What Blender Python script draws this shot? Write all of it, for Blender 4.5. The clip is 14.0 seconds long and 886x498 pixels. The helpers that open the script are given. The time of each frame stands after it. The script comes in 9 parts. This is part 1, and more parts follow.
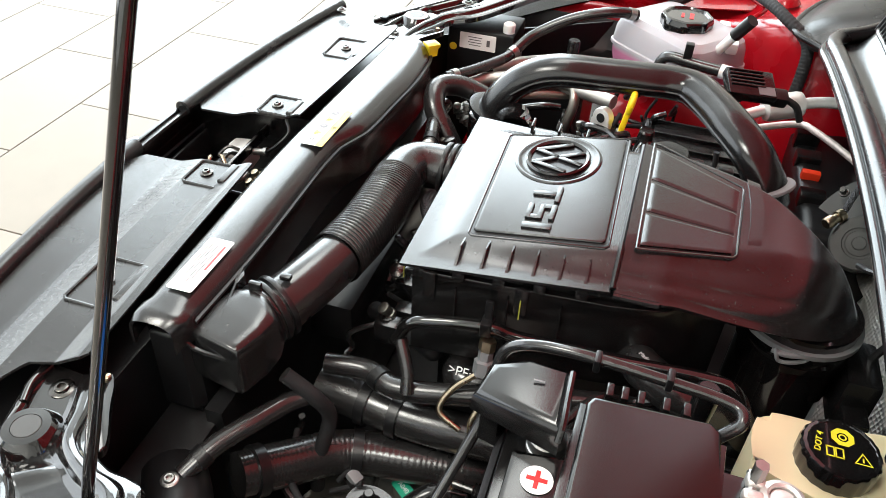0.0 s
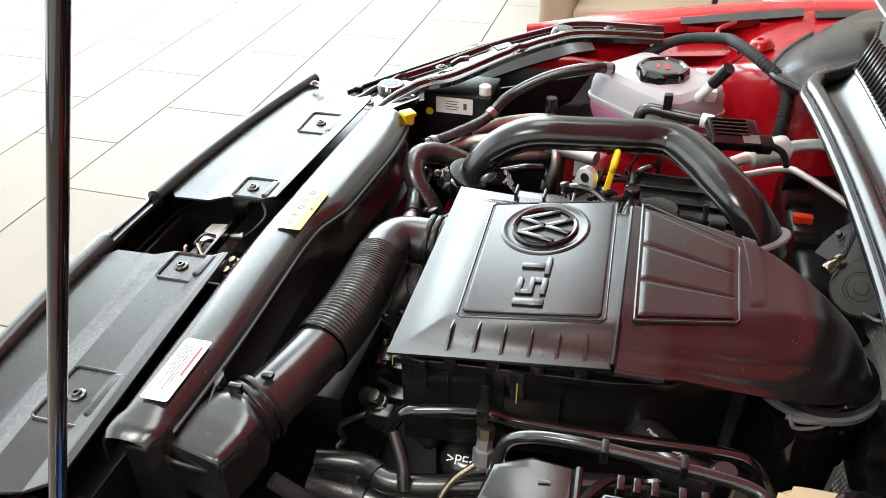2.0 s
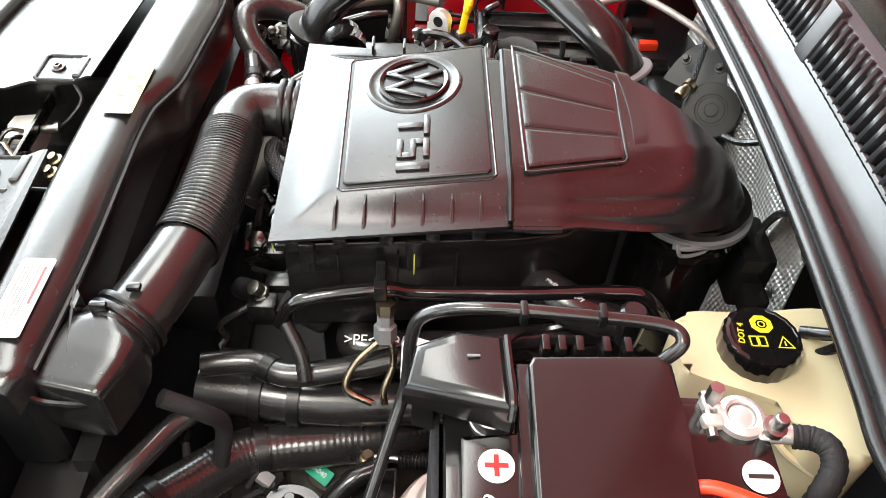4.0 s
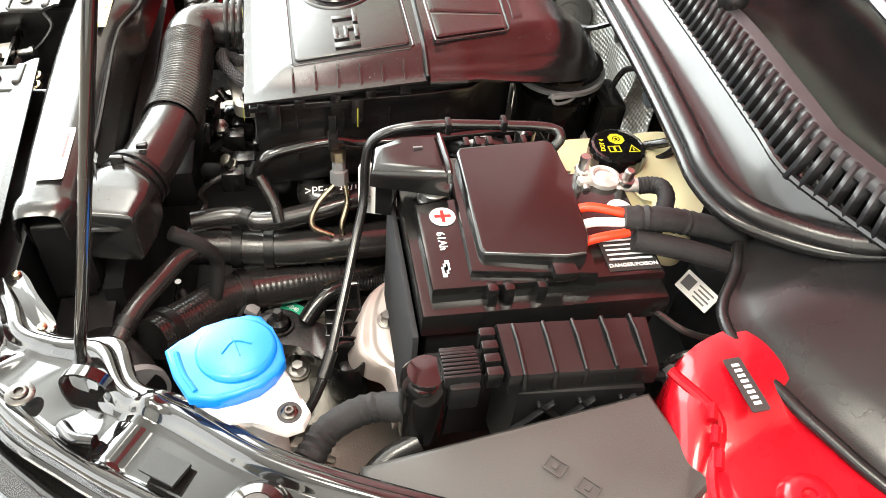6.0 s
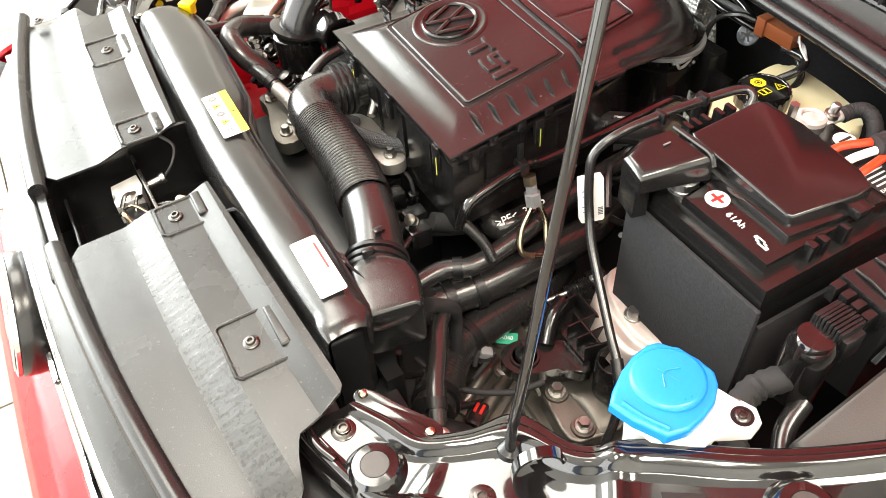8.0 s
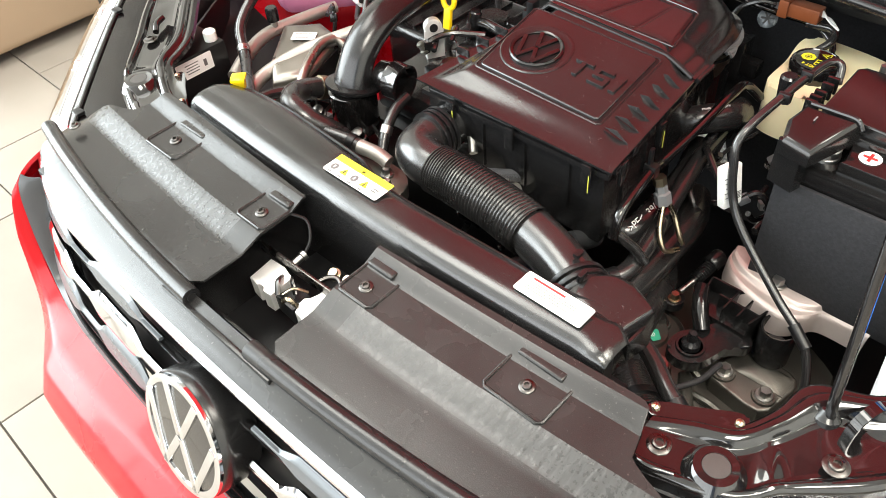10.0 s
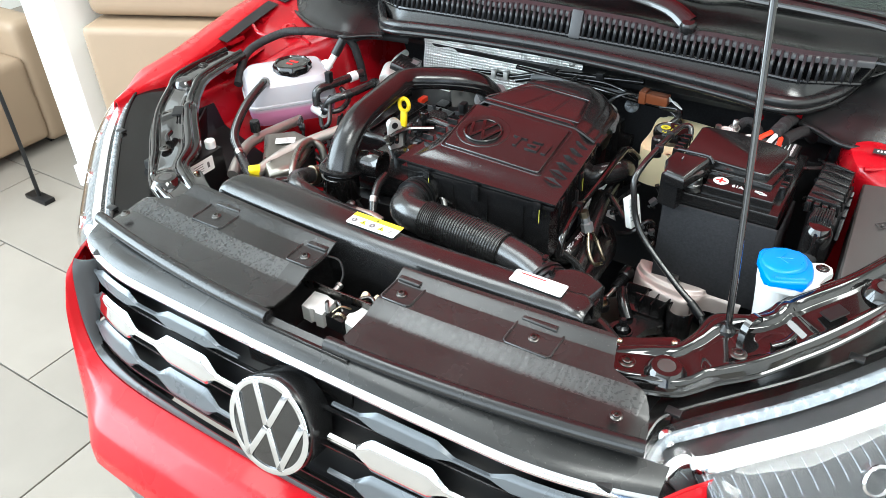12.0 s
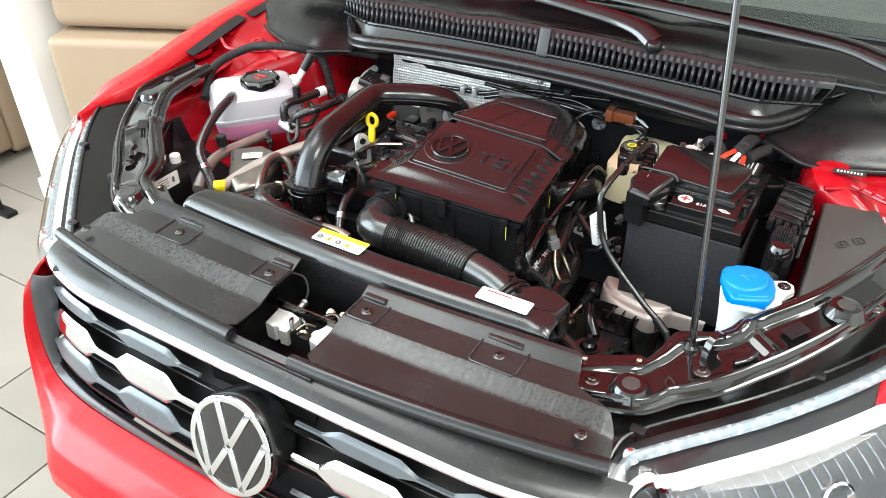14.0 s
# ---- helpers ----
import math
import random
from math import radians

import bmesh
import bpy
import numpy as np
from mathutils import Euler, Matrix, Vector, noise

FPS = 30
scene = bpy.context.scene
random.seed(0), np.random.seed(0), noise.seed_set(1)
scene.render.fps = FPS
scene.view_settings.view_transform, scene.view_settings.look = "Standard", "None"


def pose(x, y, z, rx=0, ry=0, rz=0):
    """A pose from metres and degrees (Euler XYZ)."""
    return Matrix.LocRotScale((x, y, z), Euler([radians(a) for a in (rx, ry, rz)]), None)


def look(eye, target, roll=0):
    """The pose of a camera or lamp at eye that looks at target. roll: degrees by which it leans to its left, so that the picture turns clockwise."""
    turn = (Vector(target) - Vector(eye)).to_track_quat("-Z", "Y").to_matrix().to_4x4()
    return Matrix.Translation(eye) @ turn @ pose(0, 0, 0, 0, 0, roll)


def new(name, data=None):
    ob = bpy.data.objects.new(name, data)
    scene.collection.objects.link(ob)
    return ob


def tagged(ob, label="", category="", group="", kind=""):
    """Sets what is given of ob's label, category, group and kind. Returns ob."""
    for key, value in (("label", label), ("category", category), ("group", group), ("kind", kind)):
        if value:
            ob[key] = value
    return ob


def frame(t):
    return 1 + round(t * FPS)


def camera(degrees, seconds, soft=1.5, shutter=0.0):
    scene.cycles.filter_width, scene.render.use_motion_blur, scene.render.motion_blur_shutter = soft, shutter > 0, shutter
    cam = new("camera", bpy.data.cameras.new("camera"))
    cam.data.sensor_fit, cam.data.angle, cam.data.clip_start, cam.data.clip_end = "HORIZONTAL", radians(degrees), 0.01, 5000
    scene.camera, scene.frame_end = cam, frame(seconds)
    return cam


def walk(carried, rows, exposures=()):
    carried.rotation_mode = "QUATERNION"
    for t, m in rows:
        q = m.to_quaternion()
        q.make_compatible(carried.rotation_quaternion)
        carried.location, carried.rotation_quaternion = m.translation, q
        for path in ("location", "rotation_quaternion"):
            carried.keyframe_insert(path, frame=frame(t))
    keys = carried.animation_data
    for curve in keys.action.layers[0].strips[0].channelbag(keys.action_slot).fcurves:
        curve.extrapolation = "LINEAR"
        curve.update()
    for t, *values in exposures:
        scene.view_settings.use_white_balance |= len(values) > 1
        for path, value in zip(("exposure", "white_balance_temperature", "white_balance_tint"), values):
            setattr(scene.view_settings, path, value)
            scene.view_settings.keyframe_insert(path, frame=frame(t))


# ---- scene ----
cam = camera(59.8, 14.0, soft=0.6)
PATH = [
    (0, (0.77, 0.73, 1.53), (-0.736, 0.313, 0.282), 3.5),
    (0.5, (0.762, 0.728, 1.531), (-0.773, 0.285, 0.328), 2.6),
    (1, (0.746, 0.728, 1.532), (-0.805, 0.253, 0.361), 1.2),
    (1.5, (0.733, 0.728, 1.534), (-0.836, 0.261, 0.385), 0.2),
    (2, (0.721, 0.722, 1.534), (-0.864, 0.301, 0.389), -0.2),
    (2.5, (0.711, 0.713, 1.535), (-0.888, 0.361, 0.386), -0.2),
    (3, (0.699, 0.7, 1.529), (-0.891, 0.456, 0.341), -0.0),
    (3.5, (0.682, 0.681, 1.51), (-0.828, 0.578, 0.201), 1.4),
    (4, (0.674, 0.659, 1.508), (-0.725, 0.721, 0.08), 3.8),
    (4.2, (0.677, 0.652, 1.511), (-0.694, 0.774, 0.06), 4.3),
    (6.3, (0.97, 0.56, 1.555), (-0.402, 0.935, 0.149), 5.9),
    (6.5, (0.976, 0.532, 1.564), (-0.402, 0.929, 0.17), 5.2),
    (7, (0.924, 0.393, 1.573), (-0.451, 0.888, 0.208), 2.2),
    (7.5, (0.849, 0.279, 1.576), (-0.456, 0.93, 0.207), 0.1),
    (8, (0.791, 0.216, 1.581), (-0.443, 0.836, 0.135), -4.0),
    (8.5, (0.661, 0.213, 1.586), (-0.525, 0.675, 0.043), -11.1),
    (9, (0.548, 0.188, 1.57), (-0.57, 0.729, 0.002), -11.6),
    (9.2, (0.507, 0.145, 1.564), (-0.576, 0.773, 0.005), -10.9),
    (11.3, (0.691, -0.399, 1.721), (-0.32, 0.856, 0.536), -1.9),
    (11.5, (0.672, -0.425, 1.724), (-0.312, 0.861, 0.549), -2.4),
    (12, (0.637, -0.467, 1.721), (-0.259, 0.884, 0.55), -2.1),
    (12.5, (0.643, -0.464, 1.727), (-0.212, 0.925, 0.57), -1.0),
    (13, (0.645, -0.459, 1.725), (-0.208, 0.944, 0.583), -0.8),
    (13.5, (0.641, -0.457, 1.723), (-0.207, 0.95, 0.582), -0.6),
    (14, (0.642, -0.456, 1.722), (-0.204, 0.95, 0.579), -0.5),
]
walk(cam, [(t, look(eye, target, roll)) for t, eye, target, roll in PATH],
     exposures=[(0, 0.1, 6400, 6), (1.5, -0.06, 6400, 6), (3, 0.03, 6400, 5), (4.2, 0.68, 6600, 8), (6.3, 0.8, 7000, 7), (7.5, 0.8, 7100, 8), (9.2, 0.68, 7100, 9), (11.3, 0.17, 5950, 3), (12.5, 0.15, 6000, 3), (14, 0.13, 6200, 3)])

# ---- daylight ----
world = bpy.data.worlds.new("daylight")
scene.world = world
world.use_nodes = True
wt = world.node_tree
sky = wt.nodes.new("ShaderNodeTexSky")
sky.sky_type, sky.sun_disc = "NISHITA", False
sky.sun_elevation, sky.sun_rotation = radians(48), radians(200)
wt.links.new(sky.outputs[0], wt.nodes["Background"].inputs[0])
wt.nodes["Background"].inputs[1].default_value = 0.1


def window_light(name, place, target, w, h, watts, tint=(0.98, 0.985, 1.0)):
    """An area lamp for a window's opening, or overhead."""
    la = bpy.data.lights.new(name, "AREA")
    la.shape, la.size, la.size_y, la.energy, la.color = "RECTANGLE", w, h, watts, tint
    ob = new(name, la)
    ob.matrix_world = look(place, target)
    return ob


# the glazed shop front runs along the car's right-hand side and its nose
window_light("window_light", (-4.85, -2.65, 2.85), (0, -2.65, 2.5), 4.9, 5.0, 880, (0.88, 0.955, 1.0))
window_light("window_light", (-1.0, -5.9, 2.75), (-1.0, 0, 2.2), 9.0, 4.8, 520, (0.95, 0.98, 1.0))
window_light("overhead_light", (-2.0, 0.1, 5.4), (-2.0, 0.1, 0), 2.2, 2.2, 130, (1, 0.98, 0.95))
# two unseen fill lamps, added to brighten the battery and gearbox
window_light("overhead_light", (2.2, -1.5, 5.4), (2.2, -1.5, 0), 1.6, 1.6, 210, (1, 0.95, 0.88))
window_light("overhead_light", (2.6, 1.5, 5.4), (2.6, 1.5, 0), 1.6, 1.6, 160, (1, 0.95, 0.88))


# ---- materials ----
def material(name, color, rough=0.5, metal=0.0, coat=0.0, grain=0.0, grain_size=600.0, vary=0.15, vary_size=9.0,
             rough_vary=0.08, spec=0.5, trans=0.0, ior=1.5, sub=0.0, specks=0.0):
    """A principled surface with broad stains in colour and gloss, and a fine grain in its relief."""
    m = bpy.data.materials.new(name)
    m.use_nodes = True
    t = m.node_tree
    b = t.nodes["Principled BSDF"]
    b.inputs["Base Color"].default_value = (*color, 1)
    b.inputs["Roughness"].default_value = rough
    b.inputs["Metallic"].default_value = metal
    b.inputs["Coat Weight"].default_value = coat
    b.inputs["Coat Roughness"].default_value = 0.04
    b.inputs["Specular IOR Level"].default_value = spec
    b.inputs["Transmission Weight"].default_value = trans
    b.inputs["IOR"].default_value = ior
    if sub:
        b.inputs["Subsurface Weight"].default_value = sub
        b.inputs["Subsurface Radius"].default_value = (0.02, 0.015, 0.012)
        b.inputs["Subsurface Scale"].default_value = 0.5
    co = t.nodes.new("ShaderNodeTexCoord")
    if vary:
        n = t.nodes.new("ShaderNodeTexNoise")
        n.inputs["Scale"].default_value, n.inputs["Detail"].default_value = vary_size, 6
        t.links.new(co.outputs["Object"], n.inputs["Vector"])
        mix = t.nodes.new("ShaderNodeMix")
        mix.data_type = "RGBA"
        mix.inputs[6].default_value = (*[c * (1 - vary) for c in color], 1)
        mix.inputs[7].default_value = (*[min(1, c * (1 + vary)) for c in color], 1)
        t.links.new(n.outputs["Fac"], mix.inputs[0])
        t.links.new(mix.outputs[2], b.inputs["Base Color"])
        mr = t.nodes.new("ShaderNodeMapRange")
        mr.inputs[1].default_value, mr.inputs[2].default_value = 0.3, 0.7
        mr.inputs[3].default_value, mr.inputs[4].default_value = max(0.02, rough - rough_vary), rough + rough_vary
        t.links.new(n.outputs["Fac"], mr.inputs[0])
        t.links.new(mr.outputs[0], b.inputs["Roughness"])
    if specks:
        # dust and dried water drops
        s = t.nodes.new("ShaderNodeTexNoise")
        s.inputs["Scale"].default_value, s.inputs["Detail"].default_value = 330, 2
        t.links.new(co.outputs["Object"], s.inputs["Vector"])
        sr = t.nodes.new("ShaderNodeMapRange")
        sr.inputs[1].default_value, sr.inputs[2].default_value = 0.66, 0.76
        sr.inputs[4].default_value = specks
        t.links.new(s.outputs["Fac"], sr.inputs[0])
        dust = t.nodes.new("ShaderNodeMix")
        dust.data_type = "RGBA"
        dust.inputs[7].default_value = (0.16, 0.15, 0.14, 1)
        t.links.new(sr.outputs[0], dust.inputs[0])
        t.links.new(b.inputs["Base Color"].links[0].from_socket, dust.inputs[6])
        t.links.new(dust.outputs[2], b.inputs["Base Color"])
    if grain:
        g = t.nodes.new("ShaderNodeTexNoise")
        g.inputs["Scale"].default_value, g.inputs["Detail"].default_value = grain_size, 3
        t.links.new(co.outputs["Object"], g.inputs["Vector"])
        bump = t.nodes.new("ShaderNodeBump")
        bump.inputs["Strength"].default_value, bump.inputs["Distance"].default_value = grain, 0.0006
        t.links.new(g.outputs["Fac"], bump.inputs["Height"])
        t.links.new(bump.outputs[0], b.inputs["Normal"])
    return m


PLASTIC = material("satin black plastic", (0.008, 0.0078, 0.008), 0.2, grain=0.14, vary=0.3, rough_vary=0.07, spec=0.5)
LID = material("grained black plastic", (0.017, 0.0167, 0.0163), 0.25, grain=0.2, grain_size=1100, vary=0.35, rough_vary=0.09, spec=0.42, specks=0.3)
POLISH = material("smooth moulded black plastic", (0.007, 0.0067, 0.0067), 0.16, grain=0.06, vary=0.3, rough_vary=0.05, spec=0.6)
# lighter and rougher, to carry the bright reflection on the fuse box lid
ROUGHGREY = material("rough dark grey plastic", (0.035, 0.033, 0.031), 0.46, grain=0.25, grain_size=700, vary=0.3, spec=0.6)
SHELL = material("satin moulded black plastic", (0.011, 0.0108, 0.011), 0.2, grain=0.2, grain_size=900, vary=0.3, rough_vary=0.06, spec=0.7, specks=0.25)
DARK = material("dull black plastic", (0.007, 0.007, 0.0075), 0.36, grain=0.2, spec=0.4)
CAPPLASTIC = material("matte grained cowl plastic", (0.01, 0.0098, 0.01), 0.3, grain=0.22, grain_size=900, vary=0.25, spec=0.35)
COWLGREY = material("satin dark grey cowl plastic", (0.03, 0.03, 0.032), 0.38, grain=0.2, grain_size=900, vary=0.2, spec=0.45)
GLOSS = material("glossy black paint", (0.006, 0.0055, 0.0055), 0.1, coat=0.6, vary=0.2, rough_vary=0.05)
RUBBER = material("black rubber", (0.01, 0.01, 0.0105), 0.26, grain=0.2, grain_size=300)
HOSE = material("black rubber hose", (0.016, 0.0155, 0.0155), 0.24, grain=0.15, grain_size=300, vary=0.3, spec=0.75)
ACTUATOR = material("dull grey moulded actuator plastic", (0.05, 0.05, 0.047), 0.5, grain=0.3, vary=0.3, vary_size=30)
FELT = material("black insulating felt", (0.022, 0.022, 0.024), 0.95, grain=1.0, grain_size=420, spec=0.2, vary=0.6, vary_size=260)
TAPE = material("black cloth tape", (0.008, 0.008, 0.009), 0.75, grain=0.7, grain_size=500)
RED = material("red car paint", (0.38, 0.003, 0.008), 0.28, coat=0.15, vary=0.08, rough_vary=0.04, spec=0.25)
BAYRED = material("red paint of the engine bay", (0.34, 0.003, 0.009), 0.28, coat=0.35, vary=0.25, vary_size=14, spec=0.22, grain=1.0, grain_size=34)
CHROME = material("chrome", (0.75, 0.76, 0.78), 0.07, metal=1, vary=0.03, rough_vary=0.03)
STEEL = material("zinc plated steel", (0.36, 0.355, 0.34), 0.34, metal=1, grain=0.2, vary=0.2, vary_size=40)
ALU = material("cast aluminium", (0.42, 0.40, 0.37), 0.48, metal=0.85, grain=0.7, grain_size=350, vary=0.25, vary_size=22)
GEAR = material("grimy cast gearbox aluminium", (0.125, 0.12, 0.105), 0.4, metal=0.8, grain=0.5, grain_size=420, vary=0.35, vary_size=25)
TRAYALU = material("pale pinkish aluminium sheet", (0.52, 0.45, 0.42), 0.45, metal=0.55, grain=0.3, vary=0.15, vary_size=20)
HEATSHIELD = material("brushed heat shield steel", (0.27, 0.255, 0.225), 0.33, metal=0.9, grain=0.3, vary=0.3, vary_size=18, rough_vary=0.12)
BRASS = material("yellow chromated steel", (0.40, 0.33, 0.23), 0.3, metal=1, vary=0.2, vary_size=30)
COPPER = material("brown sensor housing", (0.22, 0.06, 0.02), 0.4, vary=0.2)
CREAM = material("cream polypropylene", (0.80, 0.70, 0.45), 0.38, sub=0.3, vary=0.06, vary_size=20)
MILK = material("white polypropylene", (0.74, 0.74, 0.73), 0.3, sub=0.3, vary=0.03)
BLUE = material("blue polypropylene", (0.0, 0.17, 0.66), 0.35, vary=0.06, vary_size=20)
YELLOW = material("yellow plastic", (0.85, 0.62, 0.01), 0.35, vary=0.06)
REDPLUG = material("red plastic latch", (0.5, 0.012, 0.008), 0.4, vary=0.06)
ORANGE = material("orange red cable sheath", (0.72, 0.04, 0.01), 0.4, vary=0.06)
WHITE = material("white label", (0.82, 0.82, 0.8), 0.35, vary=0.03)
PAPER = material("printed grey ink", (0.12, 0.115, 0.115), 0.5, vary=0)
INK = material("black ink", (0.02, 0.02, 0.02), 0.5, vary=0)
REDINK = material("red ink", (0.6, 0.02, 0.02), 0.5, vary=0)
PRINT = material("white print", (0.7, 0.7, 0.7), 0.5, vary=0)
YPRINT = material("yellow print", (0.8, 0.7, 0.03), 0.45, vary=0)
OLIVE = material("faded yellow paint", (0.42, 0.42, 0.05), 0.5, vary=0.3, vary_size=80)
ZINC = material("bright zinc casting", (0.78, 0.77, 0.74), 0.42, metal=0.6, grain=0.3, grain_size=250, vary=0.12, vary_size=60)
GREEN = material("green label", (0.0, 0.28, 0.16), 0.5, vary=0.05)
LAMPGREY = material("grey plastic", (0.16, 0.165, 0.17), 0.35, vary=0.1)
DULLSTEEL = material("dark phosphated steel", (0.1, 0.095, 0.09), 0.3, metal=1, vary=0.2, vary_size=60)
LAMPBASE = material("dark grey lamp reflector", (0.035, 0.037, 0.04), 0.4, metal=0.2, vary=0.25, vary_size=60, spec=0.3)
LAMPDARK = material("dark satin lamp bezel", (0.05, 0.05, 0.054), 0.16, metal=0.7, vary=0.1)
CRYSTAL = material("frosted light guide", (0.2, 0.225, 0.25), 0.25, metal=0.2, vary=0.4, vary_size=90)
SATIN = material("satin grey trim", (0.10, 0.11, 0.12), 0.3, metal=0.3, vary=0.1)
CLEAR = material("clear lamp cover", (1, 1, 1), 0.02, trans=1.0, ior=1.22, vary=0)
SCREEN = material("windscreen glass", (0.75, 0.85, 0.8), 0.02, trans=1.0, ior=1.3, vary=0)
TRIM = material("satin grey plastic trim", (0.05, 0.052, 0.056), 0.33, metal=0.2, grain=0.2, vary=0.12)
# brighter than the body red, to carry light bounced onto the underside
BONNETRED = material("red underside paint brightened for bounce", (0.6, 0.008, 0.016), 0.3, coat=0.4, vary=0.15, vary_size=14)
BEIGE = material("beige upholstery", (0.28, 0.2, 0.13), 0.6, grain=0.4, grain_size=150, vary=0.08, vary_size=3)
WALLWHITE = material("white wall paint", (0.78, 0.77, 0.74), 0.7, vary=0.04, vary_size=2)
CEIL = material("white ceiling boards", (0.72, 0.71, 0.69), 0.8, vary=0.04, vary_size=2)
ALUFRAME = material("anodised window frame", (0.35, 0.35, 0.36), 0.4, metal=0.8, vary=0.05)
TILE = material("cream glazed floor tile", (0.26, 0.232, 0.2), 0.5, vary=0.1, vary_size=5, rough_vary=0.06, spec=0.06)
GROUT = material("grey grout", (0.09, 0.08, 0.07), 0.9, vary=0.2, vary_size=30)
ASPHALT = material("grey forecourt paving", (0.30, 0.29, 0.27), 0.9, vary=0.15, vary_size=1.5)


def random_tint(m, amount):
    """Lets each object of this material differ a little in brightness."""
    t = m.node_tree
    b = t.nodes["Principled BSDF"]
    info = t.nodes.new("ShaderNodeObjectInfo")
    mr = t.nodes.new("ShaderNodeMapRange")
    mr.inputs[3].default_value, mr.inputs[4].default_value = 1 - amount, 1 + amount
    hsv = t.nodes.new("ShaderNodeHueSaturation")
    t.links.new(info.outputs["Random"], mr.inputs[0])
    t.links.new(mr.outputs[0], hsv.inputs["Value"])
    t.links.new(b.inputs["Base Color"].links[0].from_socket, hsv.inputs["Color"])
    t.links.new(hsv.outputs[0], b.inputs["Base Color"])


random_tint(TILE, 0.06)


def foil_material():
    """Embossed aluminium heat shield: rows of small raised dimples."""
    m = material("embossed aluminium foil", (0.82, 0.81, 0.78), 0.36, metal=0.65, vary=0.1, vary_size=20)
    t = m.node_tree
    b = t.nodes["Principled BSDF"]
    co = t.nodes.new("ShaderNodeTexCoord")
    vo = t.nodes.new("ShaderNodeTexVoronoi")
    vo.inputs["Scale"].default_value, vo.inputs["Randomness"].default_value = 150, 0.1
    bump = t.nodes.new("ShaderNodeBump")
    bump.inputs["Strength"].default_value, bump.inputs["Distance"].default_value = 1.0, 0.0036
    t.links.new(co.outputs["Object"], vo.inputs["Vector"])
    t.links.new(vo.outputs["Distance"], bump.inputs["Height"])
    t.links.new(bump.outputs[0], b.inputs["Normal"])
    return m


FOIL = foil_material()


def scuff_sheen_material():
    """Black plastic along a fold: lighter grey for scuffs and window sheen, with fine cross wrinkles."""
    m = material("black plastic with scuffs and painted sheen", (0.022, 0.022, 0.0215), 0.3, vary=0.35, vary_size=220, rough_vary=0.1, spec=0.55)
    t = m.node_tree
    b = t.nodes["Principled BSDF"]
    co = t.nodes.new("ShaderNodeTexCoord")
    mp = t.nodes.new("ShaderNodeMapping")
    mp.inputs["Scale"].default_value = (140, 40, 40)
    n = t.nodes.new("ShaderNodeTexNoise")
    n.inputs["Scale"].default_value, n.inputs["Detail"].default_value = 1.0, 4
    bump = t.nodes.new("ShaderNodeBump")
    bump.inputs["Strength"].default_value, bump.inputs["Distance"].default_value = 0.5, 0.0012
    t.links.new(co.outputs["Object"], mp.inputs["Vector"])
    t.links.new(mp.outputs[0], n.inputs["Vector"])
    t.links.new(n.outputs["Fac"], bump.inputs["Height"])
    t.links.new(bump.outputs[0], b.inputs["Normal"])
    return m


SCUFFSHEEN = scuff_sheen_material()


def braid_material():
    """Knitted black sleeve."""
    m = material("knitted black sleeve", (0.05, 0.05, 0.055), 0.6, vary=0.2, vary_size=60)
    t = m.node_tree
    b = t.nodes["Principled BSDF"]
    co = t.nodes.new("ShaderNodeTexCoord")
    vo = t.nodes.new("ShaderNodeTexVoronoi")
    vo.inputs["Scale"].default_value, vo.inputs["Randomness"].default_value = 380, 0.2
    bump = t.nodes.new("ShaderNodeBump")
    bump.inputs["Strength"].default_value, bump.inputs["Distance"].default_value = 1.0, 0.003
    t.links.new(co.outputs["Object"], vo.inputs["Vector"])
    t.links.new(vo.outputs["Distance"], bump.inputs["Height"])
    t.links.new(bump.outputs[0], b.inputs["Normal"])
    return m


BRAID = braid_material()


def tank_material():
    """Milky tank wall with pink coolant standing inside up to a level."""
    m = material("milky coolant tank", (0.85, 0.82, 0.83), 0.22, sub=0.4, vary=0)
    t = m.node_tree
    b = t.nodes["Principled BSDF"]
    co = t.nodes.new("ShaderNodeTexCoord")
    sep = t.nodes.new("ShaderNodeSeparateXYZ")
    mr = t.nodes.new("ShaderNodeMapRange")
    mr.inputs[1].default_value, mr.inputs[2].default_value = 0.953, 0.962
    mix = t.nodes.new("ShaderNodeMix")
    mix.data_type = "RGBA"
    mix.inputs[6].default_value, mix.inputs[7].default_value = (0.5, 0.19, 0.32, 1), (0.45, 0.44, 0.47, 1)
    t.links.new(co.outputs["Object"], sep.inputs[0])
    t.links.new(sep.outputs["Z"], mr.inputs[0])
    t.links.new(mr.outputs[0], mix.inputs[0])
    t.links.new(mix.outputs[2], b.inputs["Base Color"])
    return m


TANK = tank_material()


# ---- shaping helpers ----
def thing(name, label, category, at=(0, 0, 0), group="", kind=""):
    """An empty at a thing's base, which parents its parts."""
    ob = new(name)
    ob.location = at
    ob.empty_display_size = 0.02
    return tagged(ob, label, category, group, kind)


def finish(name, bm, mat, sharp=38):
    bmesh.ops.recalc_face_normals(bm, faces=bm.faces)
    me = bpy.data.meshes.new(name)
    bm.to_mesh(me)
    bm.free()
    me.polygons.foreach_set("use_smooth", [True] * len(me.polygons))
    me.set_sharp_from_angle(angle=radians(sharp))
    me.materials.append(mat)
    return me


def part(name, bm, mat, parent, label="", sharp=38):
    """One mesh object under a thing or a part; its points are in world metres."""
    ob = new(name, finish(name, bm, mat, sharp))
    ob.parent = parent
    if parent.parent is None:
        ob.matrix_parent_inverse = Matrix.Translation(-parent.location)
    return tagged(ob, label) if label else ob


